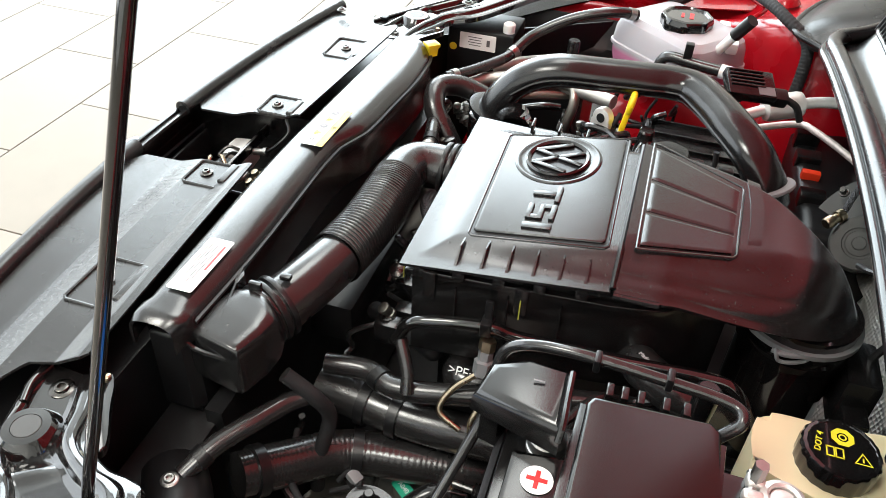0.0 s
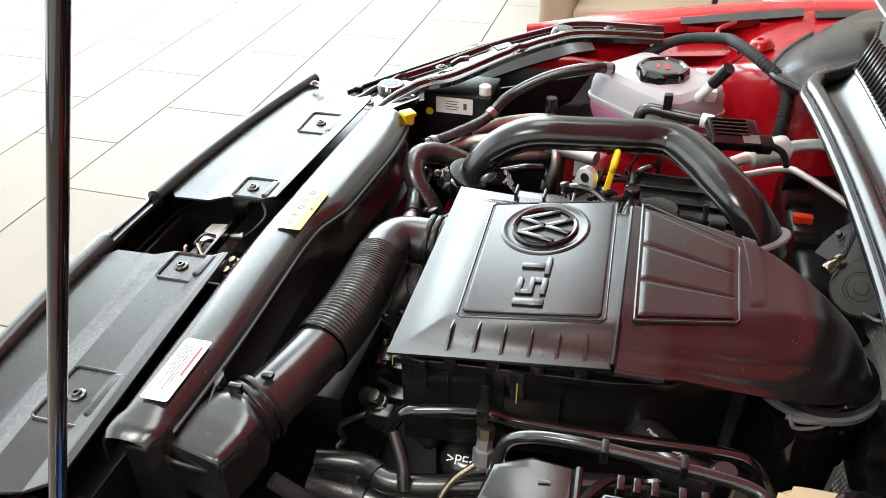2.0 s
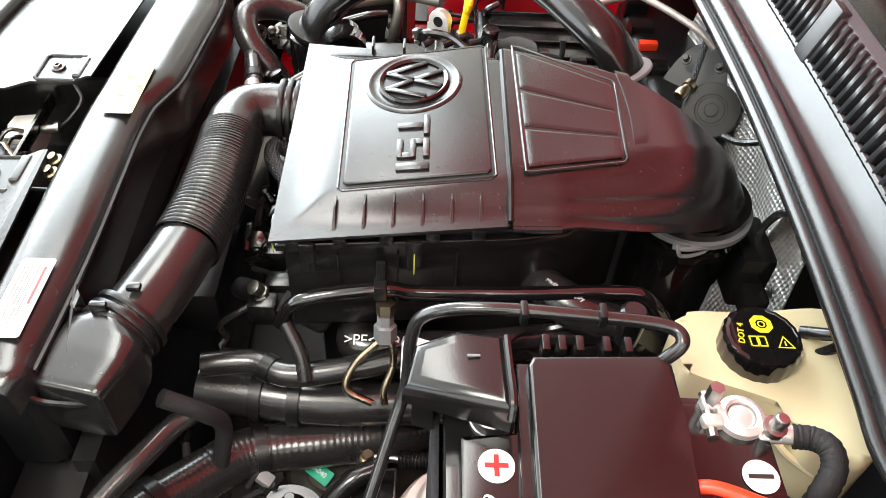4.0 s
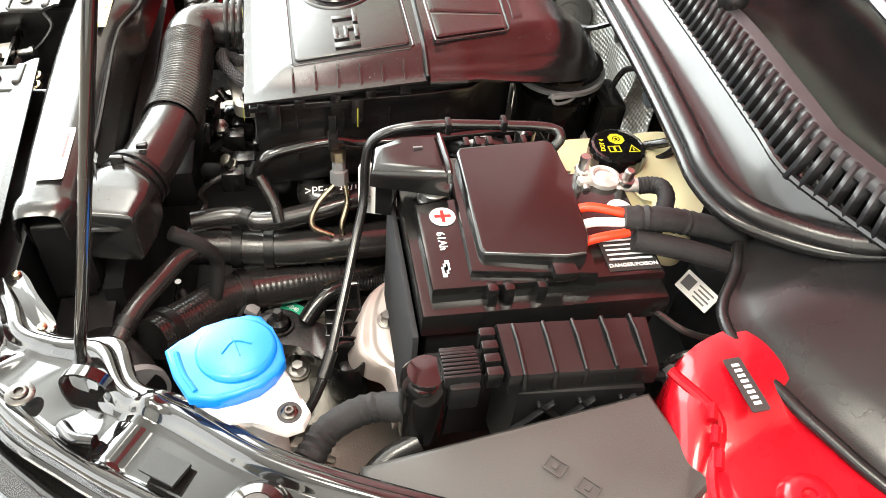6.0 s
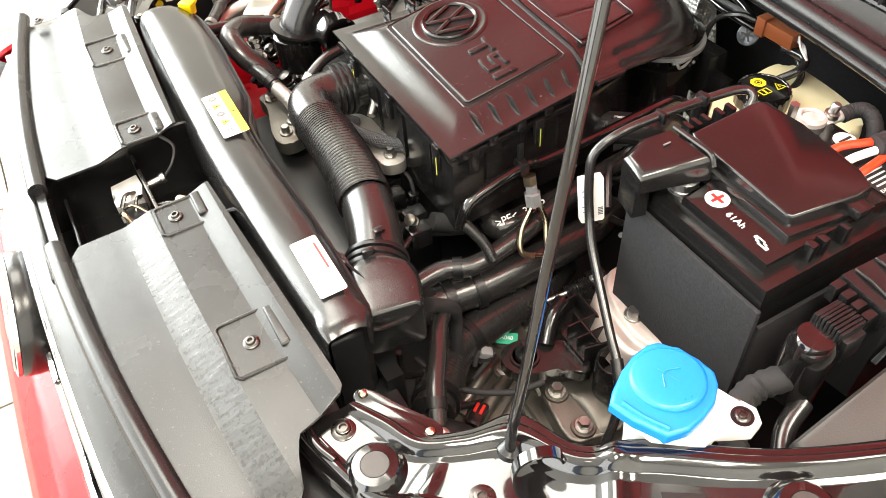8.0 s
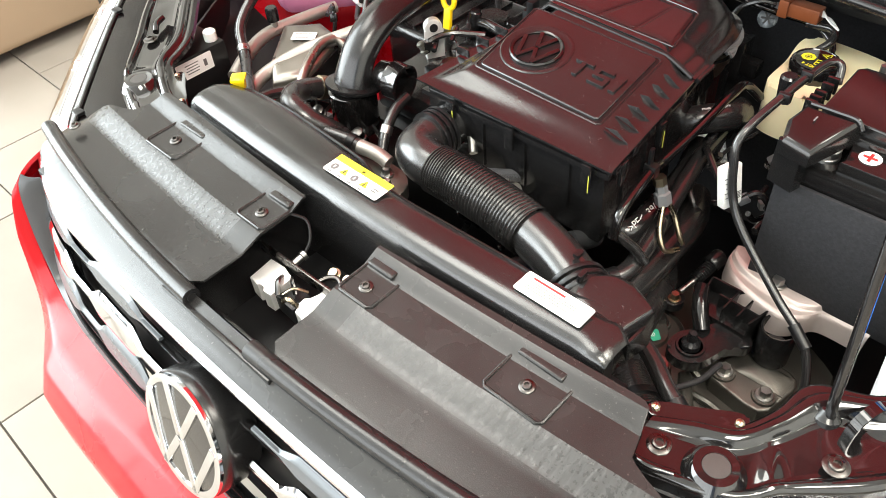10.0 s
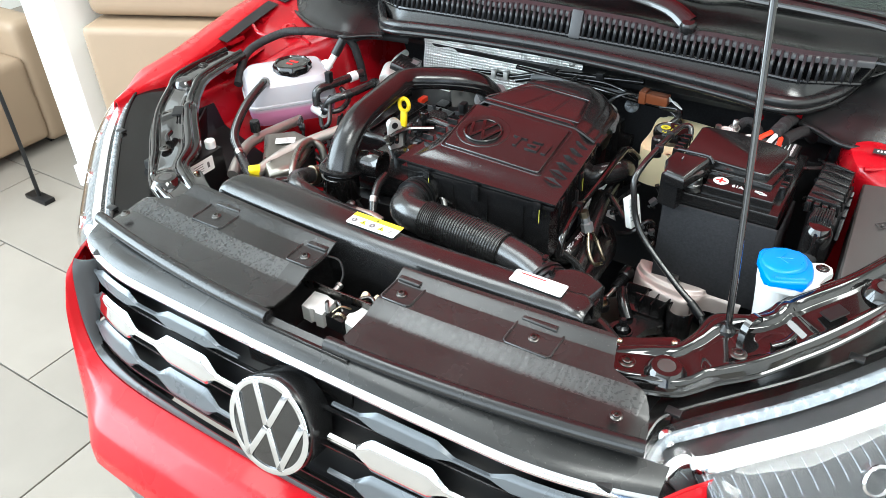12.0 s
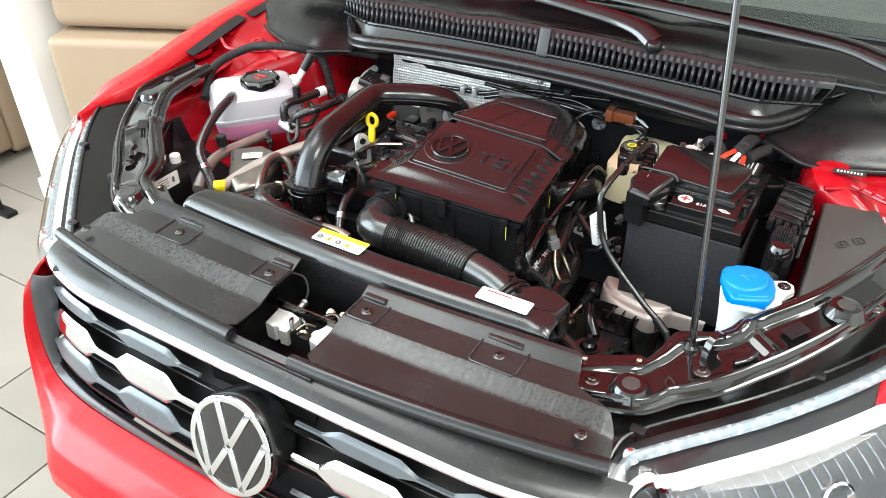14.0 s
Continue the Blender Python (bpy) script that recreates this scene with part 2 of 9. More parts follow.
def solo(name, bm, mat, label, category, group="", kind="", sharp=38):
    """A thing that is one plain mesh."""
    return tagged(new(name, finish(name, bm, mat, sharp)), label, category, group, kind)


def spline(pts, step=8):
    """A smooth line through points (centripetal enough for short, even spans)."""
    p = [Vector(q) for q in pts]
    p = [2 * p[0] - p[1]] + p + [2 * p[-1] - p[-2]]
    out = []
    for i in range(1, len(p) - 2):
        a, b, c, d = p[i - 1:i + 3]
        for k in range(step):
            s = k / step
            out.append(0.5 * (2 * b + (c - a) * s + (2 * a - 5 * b + 4 * c - d) * s * s + (3 * b - a - 3 * c + d) * s ** 3))
    out.append(p[-2])
    return out


def tube(bm, pts, r, seg=14, step=8, smooth=True, cap=True, flat=1.0):
    """A round pipe along points. r: a radius, or a function of the way along from 0 to 1."""
    line = spline(pts, step) if smooth else [Vector(q) for q in pts]
    n = len(line)
    side = None
    rings = []
    for i, c in enumerate(line):
        d = (line[min(i + 1, n - 1)] - line[max(i - 1, 0)]).normalized()
        if side is None:
            side = d.orthogonal().normalized()
        side = (side - d * side.dot(d)).normalized()
        up = d.cross(side)
        rad = r(i / (n - 1)) if callable(r) else r
        rings.append([bm.verts.new(c + rad * (math.cos(a) * side + flat * math.sin(a) * up))
                      for a in (2 * math.pi * k / seg for k in range(seg))])
    for a, b in zip(rings, rings[1:]):
        for k in range(seg):
            bm.faces.new((a[k], a[(k + 1) % seg], b[(k + 1) % seg], b[k]))
    if cap:
        bm.faces.new(rings[0])
        bm.faces.new(rings[-1][::-1])
    return bm


def oval_tube(bm, pts, a, b, seg=30, step=8):
    """A pipe of oval section: a wide across the ground, b high."""
    line = spline(pts, step)
    n = len(line)
    rings = []
    for i, c in enumerate(line):
        d = (line[min(i + 1, n - 1)] - line[max(i - 1, 0)]).normalized()
        side = Vector((d.y, -d.x, 0)).normalized()
        up = side.cross(d)
        k = i / (n - 1)
        ra, rb = a(k), b(k)
        rings.append([bm.verts.new(c + ra * math.cos(w) * side + rb * math.sin(w) * up) for w in (2 * math.pi * q / seg for q in range(seg))])
    for p, q in zip(rings, rings[1:]):
        for k in range(seg):
            bm.faces.new((p[k], p[(k + 1) % seg], q[(k + 1) % seg], q[k]))
    bm.faces.new(rings[0])
    bm.faces.new(rings[-1][::-1])
    return bm


def lathe(bm, profile, m=Matrix.Identity(4), seg=28, lobes=0, depth=0.0):
    """A turned form: (radius, height) pairs round m's z axis. lobes and depth scallop the rim."""
    rings = []
    for r, z in profile:
        ring = []
        for k in range(seg):
            a = 2 * math.pi * k / seg
            rr = r * (1 + depth * math.cos(lobes * a)) if lobes else r
            ring.append(bm.verts.new(m @ Vector((rr * math.cos(a), rr * math.sin(a), z))))
        rings.append(ring)
    for a, b in zip(rings, rings[1:]):
        for k in range(seg):
            bm.faces.new((a[k], a[(k + 1) % seg], b[(k + 1) % seg], b[k]))
    bm.faces.new(rings[0][::-1])
    bm.faces.new(rings[-1])
    return bm


def axis(p, d, spin=0):
    """A pose at p whose z axis points along d."""
    return Matrix.Translation(p) @ Vector(d).to_track_quat("Z", "Y").to_matrix().to_4x4() @ Matrix.Rotation(spin, 4, "Z")


def box(bm, c, s, m=Matrix.Identity(4), bev=0.003, seg=2, taper=1.0):
    """A box with rounded edges; taper narrows its top."""
    t = bmesh.new()
    bmesh.ops.create_cube(t, size=1)
    for v in t.verts:
        k = taper if v.co.z > 0 else 1.0
        v.co = Vector((v.co.x * s[0] * k, v.co.y * s[1] * k, v.co.z * s[2])) + Vector(c)
    if bev:
        bmesh.ops.bevel(t, geom=t.edges[:], offset=bev, segments=seg, affect="EDGES", profile=0.6)
    bmesh.ops.transform(t, matrix=m, verts=t.verts)
    merge(bm, t)
    return bm


def merge(bm, t):
    """Adds the mesh t to bm and frees it."""
    at = {v: bm.verts.new(v.co) for v in t.verts}
    for f in t.faces:
        bm.faces.new([at[v] for v in f.verts])
    t.free()


def prism(bm, outline, z0, z1, m=Matrix.Identity(4), bev=0.002, top=None, seg=2):
    """An outline in x and y pushed up from z0 to z1; top: a function of x and y that lifts the upper face instead."""
    t = bmesh.new()
    lo = [t.verts.new((x, y, z0)) for x, y in outline]
    hi = [t.verts.new((x, y, top(x, y) if top else z1)) for x, y in outline]
    n = len(outline)
    up = t.faces.new(hi)
    t.faces.new(lo[::-1])
    for k in range(n):
        t.faces.new((lo[k], lo[(k + 1) % n], hi[(k + 1) % n], hi[k]))
    if bev:
        bmesh.ops.bevel(t, geom=[e for e in up.edges], offset=bev, segments=seg, affect="EDGES", profile=0.6)
    bmesh.ops.transform(t, matrix=m, verts=t.verts)
    merge(bm, t)
    return bm


def sheet(bm, f, nu, nv, thick=0.003):
    """A curved plate: f(u, v), both from 0 to 1, gives its upper face; thick pushes the lower face along -normal."""
    top = [[Vector(f(i / nu, j / nv)) for j in range(nv + 1)] for i in range(nu + 1)]
    a = [[bm.verts.new(p) for p in row] for row in top]
    b = []
    for i in range(nu + 1):
        row = []
        for j in range(nv + 1):
            du = top[min(i + 1, nu)][j] - top[max(i - 1, 0)][j]
            dv = top[i][min(j + 1, nv)] - top[i][max(j - 1, 0)]
            nrm = du.cross(dv)
            nrm = nrm.normalized() if nrm.length > 1e-9 else Vector((0, 0, 1))
            row.append(bm.verts.new(top[i][j] - nrm * thick))
        b.append(row)
    for i in range(nu):
        for j in range(nv):
            bm.faces.new((a[i][j], a[i + 1][j], a[i + 1][j + 1], a[i][j + 1]))
            bm.faces.new((b[i][j], b[i][j + 1], b[i + 1][j + 1], b[i + 1][j]))
    for i in range(nu):
        bm.faces.new((a[i][0], b[i][0], b[i + 1][0], a[i + 1][0]))
        bm.faces.new((a[i][nv], a[i + 1][nv], b[i + 1][nv], b[i][nv]))
    for j in range(nv):
        bm.faces.new((a[0][j], a[0][j + 1], b[0][j + 1], b[0][j]))
        bm.faces.new((a[nu][j], b[nu][j], b[nu][j + 1], a[nu][j + 1]))
    return bm


def lerp_table(table, x):
    """A value read from (x, value) pairs by straight lines."""
    if x <= table[0][0]:
        return table[0][1]
    for (a, p), (b, q) in zip(table, table[1:]):
        if x <= b:
            return p + (q - p) * (x - a) / (b - a)
    return table[-1][1]


def smooth_table(table, x):
    """A value read from (x, value) pairs along a smooth line that never overshoots."""
    if x <= table[0][0]:
        return table[0][1]
    if x >= table[-1][0]:
        return table[-1][1]
    n = len(table)
    slope = [(table[i + 1][1] - table[i][1]) / (table[i + 1][0] - table[i][0]) for i in range(n - 1)]
    for i in range(n - 1):
        (a, p), (b, q) = table[i], table[i + 1]
        if x <= b:
            def tangent(k):
                if k == 0 or k == n - 1:
                    return slope[0 if k == 0 else -1]
                s, t = slope[k - 1], slope[k]
                return 0 if s * t <= 0 else 2 * s * t / (s + t)
            h, s = b - a, (x - a) / (b - a)
            return ((2 * s ** 3 - 3 * s * s + 1) * p + (s ** 3 - 2 * s * s + s) * h * tangent(i)
                    + (3 * s * s - 2 * s ** 3) * q + (s ** 3 - s * s) * h * tangent(i + 1))


def rounded(w, h, r, n=5):
    """The outline of a rounded rectangle about the origin."""
    out = []
    for cx, cy, a0 in ((w / 2 - r, h / 2 - r, 0), (-w / 2 + r, h / 2 - r, 90), (-w / 2 + r, -h / 2 + r, 180), (w / 2 - r, -h / 2 + r, 270)):
        for k in range(n + 1):
            a = radians(a0 + 90 * k / n)
            out.append((cx + r * math.cos(a), cy + r * math.sin(a)))
    return out


def lettering(text, size, m, mat, parent, name="lettering", depth=0.0004, label=""):
    """Raised or printed characters in the built-in font, centred at m."""
    cu = bpy.data.curves.new(name, "FONT")
    cu.body, cu.size, cu.extrude, cu.align_x, cu.align_y = text, size, depth, "CENTER", "CENTER"
    tmp = bpy.data.objects.new(name, cu)
    me = bpy.data.meshes.new_from_object(tmp)
    bpy.data.objects.remove(tmp)
    bm = bmesh.new()
    bm.from_mesh(me)
    bpy.data.meshes.remove(me)
    bmesh.ops.transform(bm, matrix=m, verts=bm.verts)
    return part(name, bm, mat, parent, label)


def basis(p, right, up):
    """A pose at p with its x axis along right and its y axis near up."""
    x = Vector(right).normalized()
    z = x.cross(Vector(up)).normalized()
    y = z.cross(x)
    m = Matrix((x, y, z)).transposed().to_4x4()
    m.translation = p
    return m


def screw(p, parent, r=0.008, d=(0, 0, 1), mat=None, name="screw", h=0.004):
    """A flanged screw with a six-lobed recess in its head."""
    bm = bmesh.new()
    m = axis(p, d)
    lathe(bm, [(r, 0), (r, 0.001), (r * 0.9, 0.0016), (r * 0.62, 0.002), (r * 0.58, h), (r * 0.5, h * 1.15), (r * 0.32, h * 1.15), (r * 0.3, h * 0.5), (0.0001, h * 0.5)], m, 18)
    return part(name, bm, mat or STEEL, parent)


def mirror(pts):
    return [(-p[0], *p[1:]) for p in pts]


def spline_loop(pts):
    """A smooth closed outline."""
    n = len(pts)
    out = []
    for i in range(n):
        a, b, c, d = (Vector((*pts[(i + k - 1) % n], 0)) for k in range(4))
        for k in range(6):
            s = k / 6
            q = 0.5 * (2 * b + (c - a) * s + (2 * a - 5 * b + 4 * c - d) * s * s + (3 * b - a - 3 * c + d) * s ** 3)
            out.append((q.x, q.y))
    return out

# ---- the showroom ----
def showroom():
    f = bmesh.new()
    box(f, (0, 0, -0.06), (12.4, 14.4, 0.1), bev=0)
    floor = solo("floor", f, GROUT, "cream tiled showroom floor with grey grout joints", "floor", kind="structure")
    for name, c, s in (("wall_east", (5.1, 0.5, 2.75), (0.2, 13.4, 5.5)), ("wall_back", (0, 7.1, 2.75), (12.4, 0.2, 5.5))):
        b = bmesh.new()
        box(b, c, s, bev=0)
        solo(name, b, WALLWHITE, "plain white painted showroom wall", "wall", kind="structure")
    b = bmesh.new()
    box(b, (0, 0.5, 5.58), (12.4, 13.4, 0.14), bev=0)
    solo("ceiling", b, CEIL, "plain white showroom ceiling", "ceiling", kind="structure")
    # window walls: a low plinth, posts and a lintel round the openings
    for name, along, at in (("wall_glazed_side", "y", -5.02), ("wall_glazed_front", "x", -6.1)):
        b = bmesh.new()
        lo, hi = (-6.0, 7.0) if along == "y" else (-6.0, 5.0)
        mid, ln = (lo + hi) / 2, hi - lo
        for z, h in ((0.1, 0.2), (5.35, 0.3)):
            box(b, (at, mid, z) if along == "y" else (mid, at, z), (0.16, ln, h) if along == "y" else (ln, 0.16, h), bev=0)
        n = 5
        for k in range(n + 1):
            c = lo + ln * k / n
            box(b, (at, c, 2.7) if along == "y" else (c, at, 2.7), (0.14, 0.12, 5.0) if along == "y" else (0.12, 0.14, 5.0), bev=0)
        solo(name, b, ALUFRAME, "glazed shop front with grey metal posts", "window wall", kind="structure")
    # unseen wall, added to end the window's reflection in the car
    b = bmesh.new()
    box(b, (-4.92, 3.4, 2.75), (0.1, 7.1, 5.5), bev=0)
    solo("window_cutoff_wall", b, WALLWHITE, "plain white unseen wall, added to cut off the window", "wall", kind="structure")
    b = bmesh.new()
    box(b, (0, 0, -0.2), (400, 400, 0.1), bev=0)
    solo("ground", b, ASPHALT, "sunlit paving outside the showroom", "ground", kind="structure")
    return floor


FLOOR = showroom()


# ---- the nose of the car ----
def tube_y(x):
    return 0.109 + 0.2 * x * x


COVER_PROFILE = [(0.0, 0.976), (0.006, 0.984), (0.012, 0.9865), (0.02, 0.9868), (0.071, 0.9888), (0.0755, 0.9896), (0.1, 0.9982), (0.105, 0.9996), (0.149, 1.0004), (0.1515, 1.0012), (0.1685, 1.0088), (0.172, 1.0098), (0.3, 1.0106)]


def cover_rear(x):
    return lerp_table([(0.06, 0.285), (0.39, 0.304), (0.405, 0.303), (0.42, 0.252), (0.44, 0.244), (0.47, 0.236), (0.485, 0.215), (0.495, 0.18)], x)


COVER_ROWS = (0.006, 0.0095, 0.014, 0.02, 0.04, 0.06, 0.071, 0.0755, 0.081, 0.088, 0.095, 0.1, 0.105, 0.109, 0.125, 0.14, 0.149, 0.1515, 0.155, 0.16, 0.165, 0.1685, 0.172, 0.175, 0.2)


def radiator_cover(side, label):
    """One half of the cover over the radiator support; side +1 is the car's left."""
    top = thing("radiator_cover", label, "engine bay cover", (side * 0.28, 0.2, 0.95), group="radiator covers")

    def z_at(x, d):
        return lerp_table(COVER_PROFILE, d) - 3.6 * max(0, x - 0.44) ** 2
    b = bmesh.new()
    n = 64
    xs = [0.066 + (0.493 - 0.066) * k / n for k in range(n + 1)]
    grid = []
    for x in xs:
        front, rear = tube_y(x) + 0.006 + (max(0, 0.085 - x) * 0.8), cover_rear(x)
        col = []
        for d in COVER_ROWS:
            y = min(max(tube_y(x) + d - 0.1 * x * x, front), rear)
            col.append((side * x, y, z_at(x, y - tube_y(x) + 0.1 * x * x)))
        grid.append(col)
    upper = [[b.verts.new(p) for p in col] for col in grid]
    lower = [[b.verts.new((p[0], p[1], p[2] - 0.003)) for p in col] for col in grid]
    m = len(COVER_ROWS) - 1
    for i in range(n):
        for j in range(m):
            f = b.faces.new((upper[i][j], upper[i + 1][j], upper[i + 1][j + 1], upper[i][j + 1]))
            # the fold's band takes the lighter grey that carries the window's sheen
            f.material_index = 1 if 0.071 <= COVER_ROWS[j] < 0.105 and 0.1 < xs[i] < 0.47 else 0
            b.faces.new((lower[i][j], lower[i][j + 1], lower[i + 1][j + 1], lower[i + 1][j]))
        b.faces.new((upper[i][0], lower[i][0], lower[i + 1][0], upper[i + 1][0]))
        b.faces.new((upper[i][m], upper[i + 1][m], lower[i + 1][m], lower[i][m]))
    for j in range(m):
        b.faces.new((upper[0][j], upper[0][j + 1], lower[0][j + 1], lower[0][j]))
        b.faces.new((upper[n][j], lower[n][j], lower[n][j + 1], upper[n][j + 1]))
    bmesh.ops.remove_doubles(b, verts=b.verts, dist=0.00002)
    panel = part("cover_panel", b, LID, top, sharp=14)
    panel.data.materials.append(SCUFFSHEEN)
    # rolled rubber lip along the front edge
    b = bmesh.new()
    pts = [(side * x, tube_y(x) - 0.002, 0.9875) for x in (0.055, 0.12, 0.2, 0.3, 0.4, 0.46, 0.5)]
    tube(b, pts, 0.0112, 16)
    lip = part("rubber_lip", b, RUBBER, top, "rolled black rubber lip")
    # darker plug on the closed end imitates a shaded bore
    b = bmesh.new()
    tube(b, [(side * 0.0535, tube_y(0.06) - 0.002, 0.9875), (side * 0.056, tube_y(0.06) - 0.002, 0.9875)], 0.0055, 12, smooth=False)
    part("bore_shade", b, DARK, lip)
    # pressed beads round the fixing screws
    for x, y, w, d in ((0.305, 0.25, 0.07, 0.05), (0.094, 0.24, 0.05, 0.044)):
        hw, hd = w / 2, d / 2
        b = bmesh.new()
        loop = [(-hw, hd), (-hw, -hd + 0.004), (-hw + 0.004, -hd), (hw - 0.004, -hd), (hw, -hd + 0.004), (hw, hd)]
        tube(b, [(side * (x + px), y + py, z_at(x, 0.13) + 0.0002) for px, py in loop], 0.0021, 8, smooth=False)
        part("screw_bead", b, LID, top)
        b = bmesh.new()
        box(b, (side * (x - 0.004), y + hd + 0.004, 1.0035), (w * 0.78, 0.011, 0.0065), Matrix.Identity(4), bev=0.0028, seg=3)
        part("spring_tab", b, LID, top)
    for p in ((0.305, 0.2505, 1.0006), (0.0935, 0.2375, 1.0006), (0.454, 0.178, 0.9985)):
        screw((side * p[0], p[1], p[2]), top, 0.0082, (0, -0.1, 1), DULLSTEEL)
    return top


radiator_cover(1, "black grained plastic cover with a grey streak of wear and painted sheen over the radiator")
radiator_cover(-1, "black grained plastic cover with a rubber lip over the radiator")


def strip_y(x):
    return 0.076 + 0.10 * x * x + 0.8 * max(0, abs(x) - 0.33) ** 2


def grille_point(x, s, out=0.0):
    k = (x / 0.52) ** 2
    z = 0.957 - 0.026 * k - s * (0.207 - 0.031 * k)
    y = strip_y(x) - 0.055 * s - out
    return (x, y, z)


def grille():
    top = thing("radiator_grille", "black grille with chrome bars under the open bonnet edge", "grille", (0, 0.05, 0.8))
    b = bmesh.new()
    sheet(b, lambda u, v: (-0.53 + 1.06 * u, strip_y(-0.53 + 1.06 * u) * (1 - v) + (tube_y(-0.53 + 1.06 * u) + 0.004) * v, 0.967 - 0.1 * (u - 0.5) ** 2 + 0.019 * v ** 0.6), 50, 6, 0.004)
    part("ledge", b, LID, top, "grained black ledge above the grille")
    b = bmesh.new()
    sheet(b, lambda u, v: (-0.53 + 1.06 * u, strip_y(-0.53 + 1.06 * u) - 0.006 * math.sin(math.pi * v) - 0.003 * v, 0.967 - 0.1 * (u - 0.5) ** 2 - 0.016 * v), 60, 8, -0.004)
    part("upper_bar", b, CHROME, top, "bright chrome bar")
    b = bmesh.new()
    sheet(b, lambda u, v: tuple(Vector(grille_point(-0.5 + u, 0.06 + 0.94 * v)) + Vector((0, 0.035, 0))), 50, 8, -0.004)
    part("backing", b, DARK, top)
    for s in (0.05, 0.26, 0.55, 0.86, 0.97):
        b = bmesh.new()
        pts = [grille_point(-0.488 + 0.976 * k / 40, s, -0.008) for k in range(41)]
        tube(b, pts, 0.004, 8, step=2, flat=2.2)
        part("rib", b, PLASTIC, top)

    def wave(mat, s0, wide, narrow, shift, name, label, out):
        for side in (-1, 1):
            b = bmesh.new()

            def f(u, v):
                x = 0.09 + 0.4 * u
                ph = ((x + shift) / 0.2) % 1.0
                k = lerp_table([(0, 0), (0.12, 0), (0.26, 1), (0.72, 1), (0.86, 0), (1, 0)], ph)
                h = narrow + (wide - narrow) * k
                c = Vector(grille_point(side * x, s0 + (v - 0.5) * h, out + 0.005 * min(1, 5 * min(v, 1 - v))))
                return tuple(c)
            sheet(b, f, 80, 10, 0.004 if side < 0 else -0.004)
            part(name, b, mat, top, label)
    wave(CHROME, 0.405, 0.25, 0.04, 0.09, "chrome_wing", "bright chrome wing bar", 0.004)
    wave(SATIN, 0.155, 0.15, 0.02, 0.09, "grey_wing", "satin grey wing bar", 0.0)
    wave(SATIN, 0.7, 0.24, 0.03, 0.09, "grey_wing", "satin grey wing bar", 0.0)
    return top


grille()


def badge():
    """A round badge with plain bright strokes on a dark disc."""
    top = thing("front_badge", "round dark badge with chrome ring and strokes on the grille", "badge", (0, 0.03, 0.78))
    m = axis((0.004, 0.02, 0.874), (0, -1, 0.34)) @ Matrix.Scale(0.84, 4)
    b = bmesh.new()
    lathe(b, [(0.088, -0.06), (0.092, -0.02), (0.092, -0.004), (0.089, 0.0), (0.05, 0.001), (0.0001, 0.001)], m, 48)
    part("housing", b, PLASTIC, top)
    b = bmesh.new()
    lathe(b, [(0.079, 0.0), (0.079, 0.0035), (0.05, 0.0055), (0.0001, 0.006)], m, 48)
    part("disc", b, GLOSS, top)
    b = bmesh.new()
    ring = [(0.079, 0.0), (0.0905, 0.0), (0.0905, 0.005), (0.086, 0.0065), (0.079, 0.0055)]
    seg = 56
    rows = [[b.verts.new(m @ Vector((r * math.cos(2 * math.pi * k / seg), r * math.sin(2 * math.pi * k / seg), z))) for k in range(seg)] for r, z in ring]
    for i in range(len(rows)):
        p, q = rows[i], rows[(i + 1) % len(rows)]
        for k in range(seg):
            b.faces.new((p[k], p[(k + 1) % seg], q[(k + 1) % seg], q[k]))
    part("ring", b, CHROME, top, "chrome ring")
    # plain strokes that cross the disc
    up = (m.to_3x3().inverted() @ Vector((0, 0, 1)))
    up.z = 0
    up.normalize()
    rt = (m.to_3x3().inverted() @ Vector((1, 0, 0)))
    rt.z = 0
    rt.normalize()
    for p, q in (((-0.034, 0.074), (-0.004, 0.006)), ((0.034, 0.074), (0.004, 0.006)), ((-0.074, 0.03), (-0.036, -0.070)),
                 ((0.074, 0.03), (0.036, -0.070)), ((-0.036, -0.070), (-0.004, -0.006)), ((0.036, -0.070), (0.004, -0.006))):
        b = bmesh.new()
        a = rt * p[0] + up * p[1]
        c = rt * q[0] + up * q[1]
        d = c - a
        mm = m @ Matrix.Translation((a + c) / 2 + Vector((0, 0, 0.006))) @ Matrix.Rotation(math.atan2(d.y, d.x), 4, "Z")
        box(b, (0, 0, 0), (d.length + 0.008, 0.0125, 0.004), mm, bev=0.001)
        part("stroke", b, CHROME, top)


badge()


BUMPER_EDGE = [(0.0, 0.033, 0.734), (0.13, 0.034, 0.734), (0.22, 0.035, 0.733), (0.30, 0.036, 0.733), (0.38, 0.040, 0.735), (0.44, 0.046, 0.741), (0.478, 0.053, 0.757), (0.5, 0.060, 0.795),
               (0.508, 0.068, 0.85), (0.51, 0.082, 0.92), (0.518, 0.108, 0.94), (0.54, 0.15, 0.94), (0.58, 0.21, 0.93), (0.68, 0.33, 0.92), (0.78, 0.45, 0.91)]


